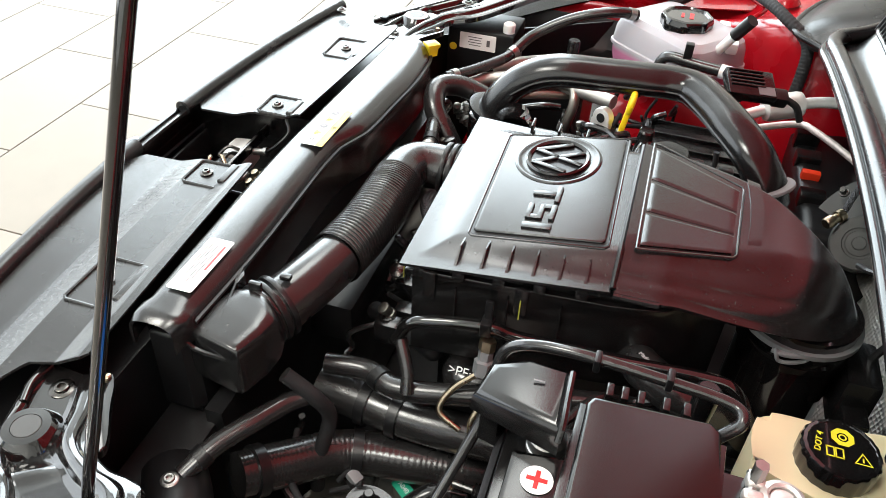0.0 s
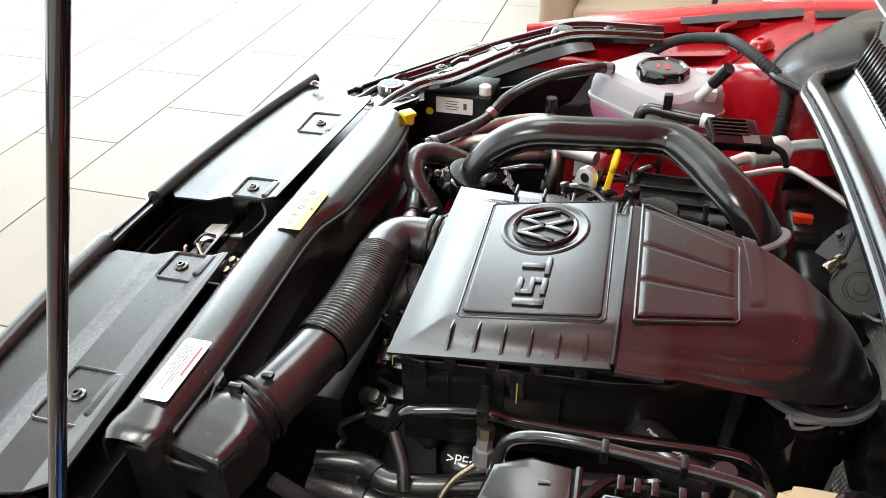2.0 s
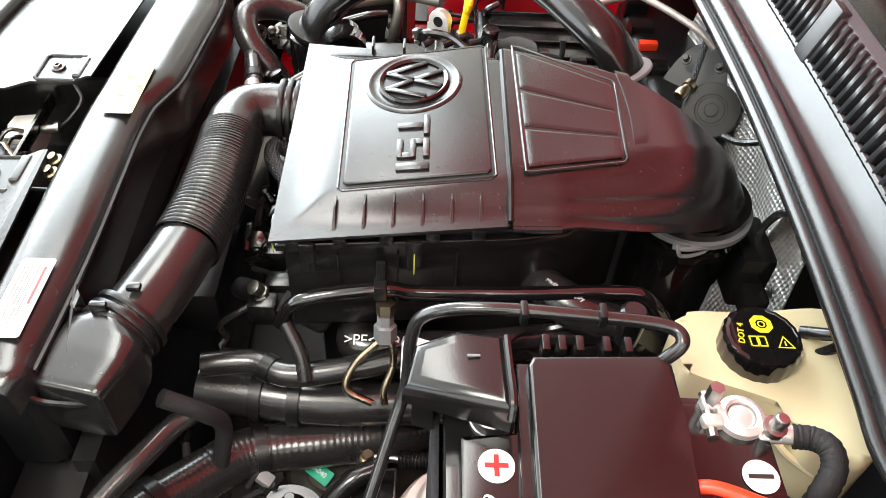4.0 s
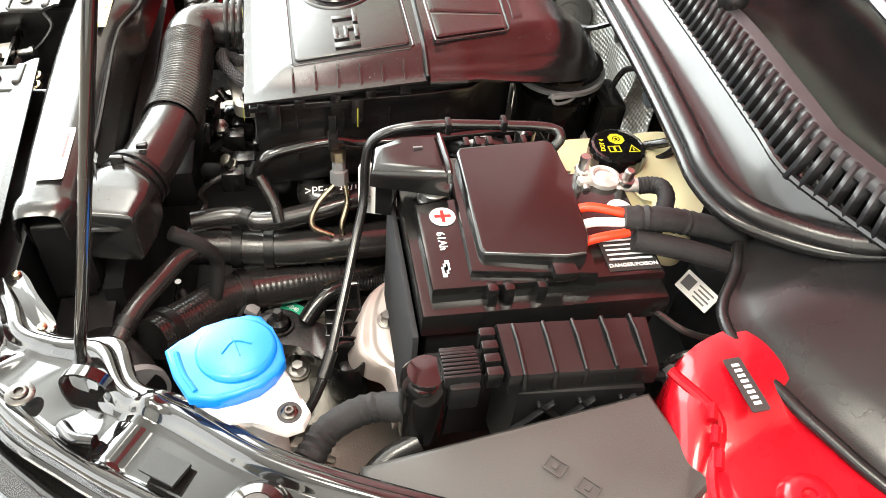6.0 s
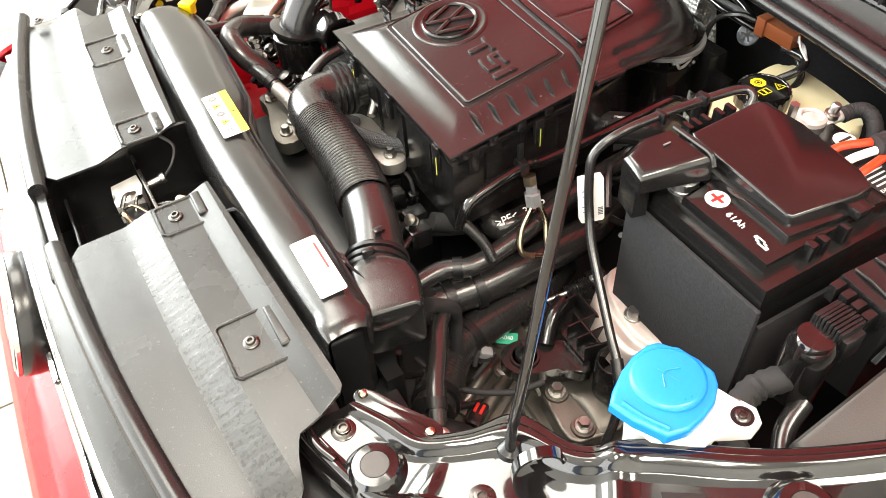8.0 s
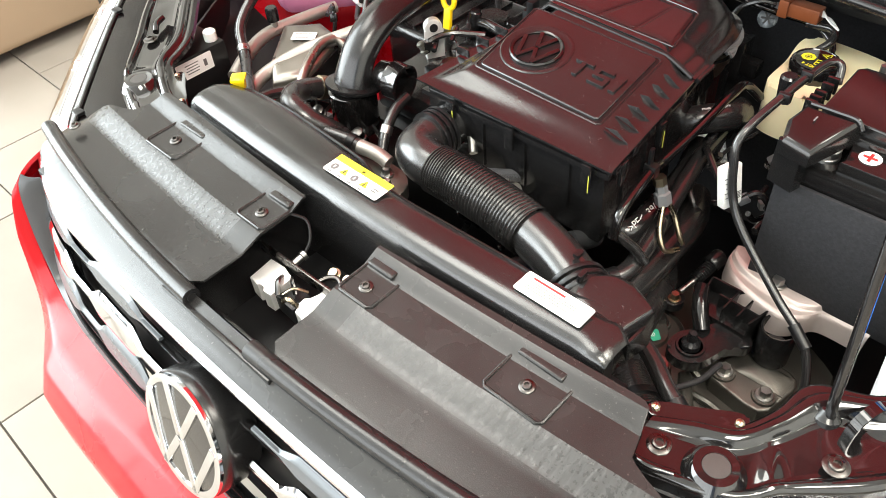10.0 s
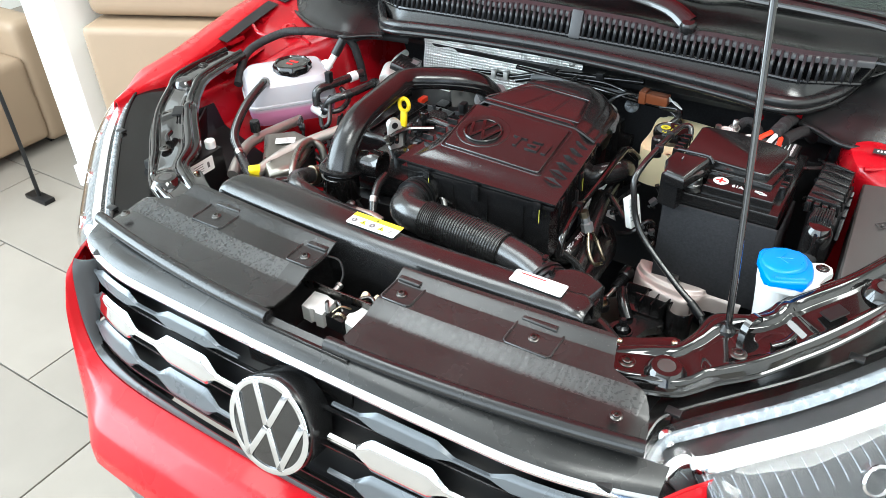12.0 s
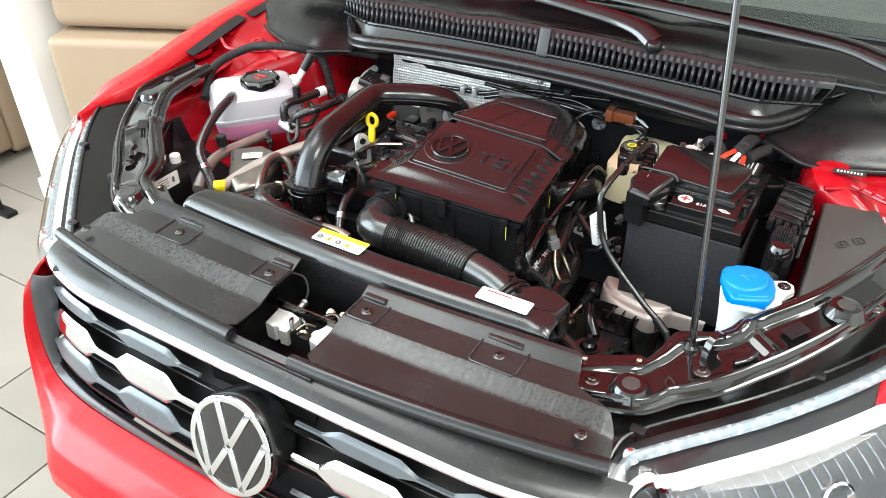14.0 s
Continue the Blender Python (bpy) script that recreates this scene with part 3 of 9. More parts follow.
def bumper():
    top = thing("front_bumper", "glossy red painted bumper below the grille", "bumper", (0, 0, 0.4))
    half = spline(BUMPER_EDGE, 5)

    def edge(u):
        k = abs(2 * u - 1) * (len(half) - 1)
        i = min(int(k), len(half) - 2)
        p = half[i].lerp(half[i + 1], k - i)
        return Vector((p.x if u > 0.5 else -p.x, p.y, p.z))

    def f(u, v):
        p = edge(u)
        a = min(1, max(0, (abs(p.x) - 0.4) / 0.15))
        out = lerp_table([(0, -0.004), (0.08, 0.003), (0.3, 0.045), (0.55, 0.078), (0.8, 0.098), (1.0, 0.1)], v)
        down = lerp_table([(0, -0.004), (0.08, 0.0), (0.3, -0.012), (0.55, -0.042), (0.8, -0.082), (1.0, -0.115)], v) * (1 + 0.6 * a)
        sg = 1 if p.x > 0 else -1
        return (p.x + sg * out * 0.15 * a, p.y - out * (1 - 0.85 * a), p.z + down)
    b = bmesh.new()
    sheet(b, f, 120, 24, -0.004)
    part("skin", b, RED, top)
    b = bmesh.new()
    sheet(b, lambda u, v: (f(u, 1)[0] * 0.985, f(u, 1)[1] + 0.012 + 0.05 * v, f(u, 1)[2] - 0.3 * v), 80, 8, -0.004)
    part("lower_skin", b, SATIN, top, "dull grey lower bumper")
    b = bmesh.new()

    def surround(u, v):
        q = edge(0.16 + 0.68 * u)
        x = max(-0.488, min(0.488, q.x * 0.985))
        k = (x / 0.52) ** 2
        s = 0.97 if abs(q.x) < 0.43 else max(0.05, min(0.97, (0.957 - 0.026 * k - q.z) / (0.207 - 0.031 * k)))
        p = Vector(grille_point(x, s, -0.004))
        c = p.lerp(q, v)
        return (c.x, c.y - 0.006 * math.sin(math.pi * v), c.z)
    sheet(b, surround, 90, 8, -0.004)
    part("grille_surround", b, TRIM, top, "dull dark grille surround")
    b = bmesh.new()
    sheet(b, lambda u, v: (-0.5 + u, 0.06 - 0.03 * math.sin(math.pi * v) + 0.3 * (u - 0.5) ** 2, 0.5 - 0.3 * v), 30, 8, -0.004)
    part("lower_intake", b, DARK, top)


bumper()

# ---- headlamps ----
LAMP_TOP_RIGHT = [(0.49, 0.16, 0.937), (0.522, 0.185, 0.945), (0.575, 0.232, 0.953), (0.68, 0.33, 0.966), (0.79, 0.44, 0.98), (0.86, 0.53, 0.99), (0.89, 0.60, 0.998)]
LAMP_TOP = [(0.488, 0.165, 0.94), (0.489, 0.225, 0.953), (0.515, 0.268, 0.96), (0.62, 0.376, 0.97), (0.71, 0.487, 0.98), (0.785, 0.60, 0.99), (0.845, 0.70, 1.0)]


def headlamp(side, label):
    top = thing("headlamp", label, "headlight", (side * 0.62, 0.3, 0.8), group="headlamps")
    up = spline(LAMP_TOP if side > 0 else LAMP_TOP_RIGHT, 6)
    reach = 0.17 if side > 0 else 0.09
    roof_in = 0.075 if side > 0 else 0.095

    def edge(u):
        k = u * (len(up) - 1)
        i = min(int(k), len(up) - 2)
        return up[i].lerp(up[i + 1], k - i)

    def lens(u, v, inset=0.0):
        p = edge(u)
        d = (edge(min(1, u + 0.02)) - edge(max(0, u - 0.02))).normalized()
        out = Vector((d.y, -d.x, 0)).normalized()
        w = reach * (0.3 + 0.7 * min(1, u * 2.6 + 0.1))
        q = p + out * (w * math.sin(v * math.pi / 2) * (1 - inset * 2)) - Vector((0, 0, 0.035 * v + 0.13 * v ** 3.5 + inset))
        return (side * q.x, q.y, q.z)
    b = bmesh.new()
    sheet(b, lens, 40, 14, 0.003 * side)
    ob = part("lens", b, CLEAR, top, "clear lamp cover")
    ob.visible_shadow = False
    b = bmesh.new()
    sheet(b, lambda u, v: lens(u, v, 0.024), 40, 14, 0.003 * side)
    part("reflector_housing", b, LAMPDARK, top, "dark satin lamp bezel")
    for s0, s1, mt, nm, lb in ((0.25, 0.31, WHITE, "daytime_light_bar", "white daytime light bar"), (0.078, 0.12, CRYSTAL, "light_guide", "frosted glassy light guide"), (0.322, 0.334, CHROME, "trim_bar", "thin chrome trim bar"), (0.345, 0.72, LAMPBASE, "reflector", "dark ribbed reflector")):
        b = bmesh.new()
        sheet(b, lambda u, v: lens(0.05 + 0.95 * u, s0 + (s1 - s0) * v, 0.016 - (0.006 * math.sin(math.pi * v) if s1 < 0.4 else 0)), 40, 6, 0.004 * side)
        part(nm, b, mt, top, lb)
    for k in range(5):
        b = bmesh.new()
        u = 0.2 + 0.17 * k
        c = Vector(lens(u, 0.62, 0.006))
        lathe(b, [(0.02, -0.02), (0.022, 0.0), (0.019, 0.002), (0.012, -0.01), (0.0001, -0.012)], axis(c, (side * 0.6, -0.7, 0.4)), 20)
        part("projector", b, CHROME, top, "round chrome projector")
    for k in range(44):
        b = bmesh.new()
        u = 0.1 + 0.02 * k
        tube(b, [lens(u + 0.02 * (v - 0.37), v, 0.011) for v in (0.37, 0.43, 0.5, 0.56)], 0.0009, 6, step=3)
        part("reflector_rib", b, CRYSTAL, top)
    for u in (0.2, 0.78):
        b = bmesh.new()
        lathe(b, [(0.011, 0), (0.011, 0.003), (0.006, 0.005), (0.0001, 0.002)], axis(lens(u, 0.09, 0.013), (side * 0.3, -0.4, 0.85)), 18)
        part("light_guide_boss", b, CHROME, top)
    # dark housing roof between the lamp and the wing support
    b = bmesh.new()

    def roof(u, v):
        p = edge(u)
        d = (edge(min(1, u + 0.02)) - edge(max(0, u - 0.02))).normalized()
        inn = Vector((-d.y, d.x, 0)).normalized()
        q = p + inn * (roof_in * v) - Vector((0, 0, 0.004 + 0.02 * v))
        return (side * q.x, q.y, q.z)
    sheet(b, roof, 30, 6, -0.003 * side)
    part("housing_roof", b, POLISH, top, "smooth black lamp housing")
    b = bmesh.new()
    tube(b, [(side * p.x, p.y, p.z + 0.001) for p in up[::3]], 0.0035, 8, step=3)
    part("edge_seal", b, PLASTIC, top)
    for u in (0.3, 0.62):
        b = bmesh.new()
        p = edge(u)
        box(b, (side * p.x, p.y, p.z + 0.002), (0.02, 0.014, 0.006), bev=0.002)
        part("clip", b, DARK, top)


headlamp(1, "large clear headlamp with a white light bar")
headlamp(-1, "clear headlamp beside the red wing")


# ---- painted body ----
def wing(side, label):
    top = thing("front_wing", label, "car wing", (side * 0.82, 0.8, 0.5), group="wings")
    inner = [(0.865, 0.485, 0.985), (0.862, 0.56, 0.996), (0.845, 0.62, 1.008), (0.83, 0.72, 1.028), (0.85, 0.88, 1.048), (0.865, 1.03, 1.062), (0.87, 1.4, 1.085)]
    line = spline(inner, 6)

    def f(u, v):
        k = u * (len(line) - 1)
        i = min(int(k), len(line) - 2)
        p = line[i].lerp(line[i + 1], k - i)
        prof = [(0, -0.004, -0.022), (0.1, 0.0, -0.003), (0.16, 0.008, 0.003), (0.3, 0.045, 0.006), (0.45, 0.09, -0.004), (0.55, 0.115, -0.02), (0.65, 0.135, -0.06), (1, 0.15, -0.4)]
        tip = min(1, 0.12 + u * 2.6)
        return (side * (p.x + lerp_table([(a, c) for a, c, d in prof], v) * tip), p.y, p.z + lerp_table([(a, d) for a, c, d in prof], v))
    b = bmesh.new()
    sheet(b, f, 40, 30, 0.003 * side)
    part("outer_skin", b, RED, top)
    # folded inner flange with its gaps
    b = bmesh.new()
    sheet(b, lambda u, v: (side * (0.825 - 0.05 * v + 0.05 * u - 0.02 * u * u), 0.74 + 0.6 * u, 1.0 + 0.05 * u - 0.02 * v), 30, 4, 0.003)
    part("inner_flange", b, BAYRED, top)
    # dark sheets stand in for the shaded gap between skin and flange
    b = bmesh.new()
    sheet(b, lambda u, v: (side * (0.812 + 0.035 * v + 0.025 * u), 0.79 + 0.22 * u, 1.036 + 0.026 * u + 0.004 * v), 20, 4, 0.002 * side)
    part("gap_shade_strip", b, DARK, top, "dark strip for the shade in the gap under the wing edge")
    b = bmesh.new()
    sheet(b, lambda u, v: (side * (0.83 + 0.03 * v + 0.01 * u), 1.03 + 0.12 * u, 1.062 + 0.01 * u + 0.004 * v), 12, 4, 0.002 * side)
    part("gap_shade_strip", b, DARK, top, "dark strip for the shade in the gap under the wing edge")
    for k in range(4):
        b = bmesh.new()
        y = 0.70 + 0.13 * k
        box(b, (side * (0.822 + 0.01 * k), y, 1.014 + 0.014 * k), (0.03, 0.05, 0.012), bev=0.003)
        part("flange_tab", b, BAYRED, top)


wing(-1, "glossy red front wing with folded inner flange")
wing(1, "glossy red front wing with folded inner flange")


def inner_wing(side, label):
    """The pressed inner wing with its strut tower."""
    top = thing("inner_wing", label, "body panel", (side * 0.7, 0.8, 0.5), group="inner wings")

    def f(u, v):
        y = 0.45 + 0.95 * u
        tower = 1 / (1 + math.exp(-(y - 0.855) / 0.012))
        if side < 0:
            tower = 1 / (1 + math.exp(-(y - 0.88) / 0.03))
        xin = 0.765 - 0.165 * tower - 0.03 * math.exp(-((y - 1.0) / 0.1) ** 2)
        zt = 0.955 + 0.085 * tower + 0.02 * min(1, max(0, (y - 0.9) / 0.2))
        t = v
        if t < 0.35:
            s = t / 0.35
            if side < 0:
                x, z = xin - lerp_table([(0, 0.28), (0.15, 0.24), (0.85, 0.03), (1, 0)], s) * (1 - 0.75 * tower), lerp_table([(0, 0.66), (0.15, 0.8), (0.85, zt - 0.07), (1, zt)], s)
            else:
                x, z = xin - 0.02 * (1 - s), 0.5 + (zt - 0.5) * s
        else:
            s = (t - 0.35) / 0.65
            x = xin + (0.87 - xin) * s
            z = zt + 0.012 * math.sin(math.pi * min(1, s * 3)) - 0.015 * math.sin(math.pi * s) + 0.01 * s
        z += 0.003 * noise.noise(Vector((y * 16, x * 16, side)))
        return (side * x, y, z)
    b = bmesh.new()
    sheet(b, f, 90, 50, 0.003 * side)
    part("pressing", b, BAYRED, top)
    if side < 0:
        b = bmesh.new()
        sheet(b, lambda u, v: tuple(Vector(f(0.22 * u, 0.1 + 0.24 * v)) + Vector((0.008, 0, 0.004))), 24, 12, -0.002)
        part("wheel_arch_liner", b, DARK, top, "dull black liner panel")
    if side > 0:
        b = bmesh.new()
        m = basis((0.645, 0.918, 1.0575), (1, 0.02, 0.06), (0, 1, 0.1))
        prism(b, rounded(0.052, 0.015, 0.002), 0, 0.0008, m, bev=0)
        pl = part("number_plate_sticker", b, INK, top, "black sticker with white characters")
        b = bmesh.new()
        for k in range(8):
            box(b, (-0.0185 + 0.0053 * k, 0, 0.001), (0.0028, 0.006, 0.0005), m, bev=0)
        part("print", b, PRINT, pl)
    if side < 0:
        b = bmesh.new()
        sheet(b, lambda u, v: (side * (0.40 + 0.3 * u), 0.40 + 0.5 * v, 0.735 + 0.012 * math.sin(math.pi * u) + 0.09 * max(0, u - 0.6) + 0.003 * noise.noise(Vector((u * 7, v * 9, 2)))), 30, 30, 0.004 * side)
        part("chassis_rail", b, BAYRED, top, "red painted chassis rail")
    b = bmesh.new()
    tube(b, [(side * (0.615 + 0.25 * k), 0.872 + 0.02 * math.sin(9 * k), 1.041 + 0.01 * k) for k in (0, 0.2, 0.4, 0.6, 0.8)], 0.0045, 8)
    part("seam_sealer", b, BAYRED, top)
    b = bmesh.new()
    lathe(b, [(0.024, -0.012), (0.018, 0.0), (0.012, 0.003), (0.006, 0.003), (0.005, 0.0), (0.0001, -0.001)], axis((side * 0.735, 0.93, 1.045), (0, -0.2, 1)), 30)
    part("pressed_boss", b, BAYRED, top)
    for k in range(3):
        b = bmesh.new()
        tube(b, [(side * (0.655 + 0.02 * k), 0.888 - 0.006 * k, 1.05), (side * (0.668 + 0.02 * k), 0.882 - 0.006 * k, 1.049)], 0.004, 8, smooth=False)
        part("sealer_blob", b, BAYRED, top)


inner_wing(-1, "glossy red inner wing with seam sealer behind the coolant tank")
inner_wing(1, "glossy red inner wing and strut tower")


def firewall():
    b = bmesh.new()
    box(b, (0, 1.22, 0.60), (1.5, 0.03, 0.96), bev=0.004)
    solo("firewall", b, FELT, "black sound-proofed bulkhead behind the engine", "bulkhead", kind="structure")
    b = bmesh.new()

    def f(u, v):
        x = -0.43 + 0.42 * u
        return (x, 1.10 + 0.02 * u - 0.03 * v + 0.006 * math.sin(9 * u) * v + 0.004 * noise.noise(Vector((u * 7, v * 5, 0))), 1.05 - 0.2 * v - 0.02 * u)
    sheet(b, f, 60, 34, 0.002)
    shield = solo("heat_shield", b, FOIL, "embossed silver foil heat shield on the bulkhead", "heat shield")
    for u, v in ((0.06, 0.08), (0.5, 0.06), (0.94, 0.08), (0.3, 0.5), (0.8, 0.55)):
        screw(tuple(Vector(f(u, v)) + Vector((0, -0.003, 0.001))), shield, 0.009, (0, -1, 0.2), name="washer_nut")
    b = bmesh.new()

    def g(u, v):
        x = -0.36 + (0.33 + 0.16 * v) * u
        return (x, 1.15 - 0.09 * v + 0.012 * math.sin(7 * u + 2 * v), 0.975 - 0.3 * v - 0.012 * u + 0.006 * noise.noise(Vector((u * 8, v * 8, 3))))
    sheet(b, g, 50, 40, 0.002)
    shield = solo("heat_shield", b, FOIL, "crumpled embossed foil heat shield beside the turbo", "heat shield")
    for u, v in ((0.15, 0.12), (0.85, 0.12), (0.9, 0.6)):
        screw(tuple(Vector(g(u, v)) + Vector((0, -0.003, 0.001))), shield, 0.009, (0, -1, 0.2), name="washer_nut")


firewall()


def bulkhead_filler():
    """Dark block added at the foot of the bulkhead to hide the red wing, between the strut tower and the engine."""
    top = thing("bulkhead_filler", "dull black filler block with plugs, added at the bulkhead", "heater casing", (-0.4, 1.04, 0.7))
    b = bmesh.new()
    box(b, (-0.40, 1.08, 0.79), (0.36, 0.2, 0.2), bev=0.02, seg=3)
    part("case", b, DARK, top)
    for k in range(4):
        b = bmesh.new()
        w = 0.014 if k == 2 else 0.03
        box(b, (-0.5 + 0.06 * k, 1.0, 0.895 - 0.01 * (k % 2)), (w, 0.6 * w + 0.02, w), bev=0.003)
        part("plug", b, PLASTIC if k != 2 else ORANGE, top, "" if k != 2 else "red connector")


bulkhead_filler()


# ---- cowl, wipers and windscreen ----
def seal_y(x):
    a = abs(x)
    return 0.984 - 0.012 * min(1, (a / 0.42) ** 2) + (max(0, a - 0.42) ** 2) * 5.5


def seal_z(x):
    return 1.102 - 0.08 * x * x


def slot_low(x):
    """Front edge of the slotted strip: its depth and height."""
    c = 1 - (x / 0.6) ** 2
    return 1.028 + 0.008 * c + max(0, abs(x) - 0.46) * 0.5, 1.104 + 0.01 * c


def slot_high(x):
    c = 1 - (x / 0.6) ** 2
    return 1.041 + 0.009 * c + 0.3 * max(0, abs(x) - 0.46), 1.147 + 0.01 * c - 0.006 * math.exp(-((abs(x) - 0.21) / 0.05) ** 2)


def cowl():
    top = thing("cowl_panel", "black plastic windscreen cowl with a slotted air intake", "cowl", (0, 1.1, 0.95))
    b = bmesh.new()

    def trough(u, v):
        x = -0.60 + 1.2 * u
        y0 = seal_y(x) + 0.01
        y1, z1 = slot_low(x)
        y1 = max(y1, y0 + 0.008)
        return (x, y0 + (y1 - y0) * v, seal_z(x) - 0.01 + (z1 - seal_z(x) + 0.01) * v - 0.012 * math.sin(math.pi * v))
    sheet(b, trough, 70, 8, 0.004)
    part("trough", b, PLASTIC, top)
    b = bmesh.new()

    def shelf(u, v):
        x = -0.76 + 1.52 * u
        y0, z0 = slot_high(max(-0.56, min(0.56, x)))
        c = 1 - (x / 0.76) ** 2
        return (x, y0 + 0.006 + (0.17 + 0.05 * c) * v, z0 + 0.003 + 0.02 * v - 0.016 * math.sin(math.pi * min(1, 1.6 * v)))
    sheet(b, shelf, 70, 14, 0.004)
    part("rear_shelf", b, PLASTIC, top)
    for x0, x1 in ((-0.55, -0.012), (0.012, 0.55)):
        n = int((x1 - x0) / 0.0135)
        for k in range(n):
            x = x0 + (x1 - x0) * (k + 0.5) / n
            (ya, za), (yb, zb) = slot_low(x), slot_high(x)
            ob = new("slat", SLAT)
            ob.parent = top
            ob.matrix_parent_inverse = Matrix.Translation((0, -1.1, -0.95))
            ob.matrix_basis = Matrix.Translation((x, (ya + yb) / 2, (za + zb) / 2)) @ Matrix.Rotation(math.atan2(zb - za, yb - ya), 4, "X") @ Matrix.Diagonal((1, math.hypot(yb - ya, zb - za) + 0.008, 1, 1))
    b = bmesh.new()
    (ya, za), (yb, zb) = slot_low(0), slot_high(0)
    box(b, (0, 0, 0), (0.026, 0.06, 0.014), Matrix.Translation((0, (ya + yb) / 2, (za + zb) / 2 + 0.002)) @ Matrix.Rotation(math.atan2(zb - za, yb - ya), 4, "X"), bev=0.003)
    part("centre_bridge", b, COWLGREY, top)
    b = bmesh.new()

    def rim(u, v):
        x = -0.575 + 1.15 * u
        y, z = slot_high(x)
        return (x, y - 0.004 + lerp_table([(0, 0), (0.12, 0.0005), (0.3, 0.004), (0.85, 0.016), (1, 0.0165)], v), z + lerp_table([(0, -0.008), (0.12, 0.0), (0.3, 0.004), (0.85, 0.009), (1, 0.005)], v))
    sheet(b, rim, 80, 10, 0.003)
    part("slot_rim", b, COWLGREY, top, "satin grey edge behind the slots")
    b = bmesh.new()
    tube(b, [(x, slot_low(x)[0] - 0.002, slot_low(x)[1]) for x in np.linspace(-0.56, 0.56, 22)], 0.0045, 8, step=3)
    part("slot_sill", b, PLASTIC, top)
    b = bmesh.new()
    box(b, (0, 1.15, 1.0), (1.14, 0.11, 0.01), bev=0)
    part("plenum_floor", b, DARK, top)
    b = bmesh.new()
    box(b, (0, 1.06, 1.065), (1.1, 0.012, 0.02), bev=0.003)
    tube(b, [(-0.1, 1.075, 1.085), (0.2, 1.085, 1.09), (0.5, 1.08, 1.08)], 0.007, 10)
    part("wiper_linkage", b, STEEL, top, "steel wiper linkage behind the slots")
    b = bmesh.new()
    box(b, (0.27, 1.09, 1.05), (0.1, 0.01, 0.05), bev=0.002)
    box(b, (0.46, 1.09, 1.04), (0.16, 0.01, 0.06), bev=0.002)
    part("plenum_wall", b, BAYRED, top, "red plenum wall behind the slots")
    for side in (-1, 1):
        b = bmesh.new()

        def cap(u, v):
            x = 0.485 + 0.37 * u
            y0 = lerp_table([(0.485, 0.992), (0.52, 0.974), (0.556, 0.943), (0.585, 0.936), (0.62, 0.944), (0.67, 0.962), (0.72, 0.985), (0.8, 1.03), (0.86, 1.08)], x)
            y = y0 + (1.26 - y0) * v
            z = 1.048 + lerp_table([(0, 0), (0.03, 0.001), (0.06, 0.008), (0.12, 0.02), (0.2, 0.028), (0.35, 0.036), (0.6, 0.05), (1, 0.075)], v)
            z += 0.014 * math.exp(-((u - 0.5) / 0.25) ** 2 - ((v - 0.4) / 0.2) ** 2)
            z -= 0.012 * math.exp(-((u - 0.1) / 0.1) ** 2) * min(1, v * 8)
            return (side * x, y, z)
        sheet(b, cap, 36, 30, 0.004 * side)
        part("end_cap", b, CAPPLASTIC, top)
        b = bmesh.new()
        tube(b, [tuple(Vector(cap(k / 24, 0.0)) - Vector((0, 0.002, 0.003))) for k in range(25)], 0.0055, 10, step=2)
        part("cap_edge", b, CAPPLASTIC, top)
    b = bmesh.new()
    xs = np.linspace(-0.47, 0.47, 22)
    tail = [(0.502, 1.022, 1.083), (0.533, 1.062, 1.09), (0.553, 1.105, 1.105), (0.568, 1.15, 1.128)]
    pts = mirror(tail)[::-1] + [(x, seal_y(x), seal_z(x)) for x in xs] + tail
    tube(b, pts, 0.0115, 16, step=4)
    part("bonnet_seal", b, RUBBER, top, "thick black rubber bonnet seal")
    b = bmesh.new()
    tube(b, [(x, y - 0.010, z - 0.013) for x, y, z in pts], 0.0075, 10, step=4)
    part("seal_foot", b, PLASTIC, top)


def slat_mesh():
    b = bmesh.new()
    box(b, (0, 0, 0), (0.0058, 1.0, 0.012), bev=0.0016, seg=2)
    return finish("slat", b, COWLGREY)


SLAT = slat_mesh()
cowl()


def wiper(pts, blade, label):
    top = thing("wiper", label, "windscreen wiper", pts[0], group="wipers")
    b = bmesh.new()
    tube(b, pts, lambda s: 0.019 - 0.006 * s, 10, flat=0.4)
    part("arm", b, GLOSS, top)
    b = bmesh.new()
    lathe(b, [(0.016, 0), (0.017, 0.012), (0.012, 0.02), (0.0001, 0.021)], axis((pts[0][0], pts[0][1], pts[0][2] - 0.014), (0, -0.3, 1)), 18)
    part("pivot_cap", b, PLASTIC, top)
    b = bmesh.new()
    tube(b, blade, 0.007, 8)
    part("blade", b, DARK, top)


wiper([(0.232, 1.06, 1.172), (0.18, 1.085, 1.19), (0.08, 1.105, 1.2), (-0.12, 1.13, 1.21), (-0.45, 1.17, 1.21)], [(0.05, 1.13, 1.205), (-0.2, 1.165, 1.21), (-0.6, 1.19, 1.205)], "black wiper arm lying across the cowl")
wiper([(0.70, 1.10, 1.18), (0.63, 1.118, 1.195), (0.545, 1.14, 1.205), (0.3, 1.165, 1.21), (0.05, 1.18, 1.215)], [(0.5, 1.165, 1.205), (0.2, 1.19, 1.212), (-0.15, 1.2, 1.215)], "black wiper arm parked at the foot of the windscreen")


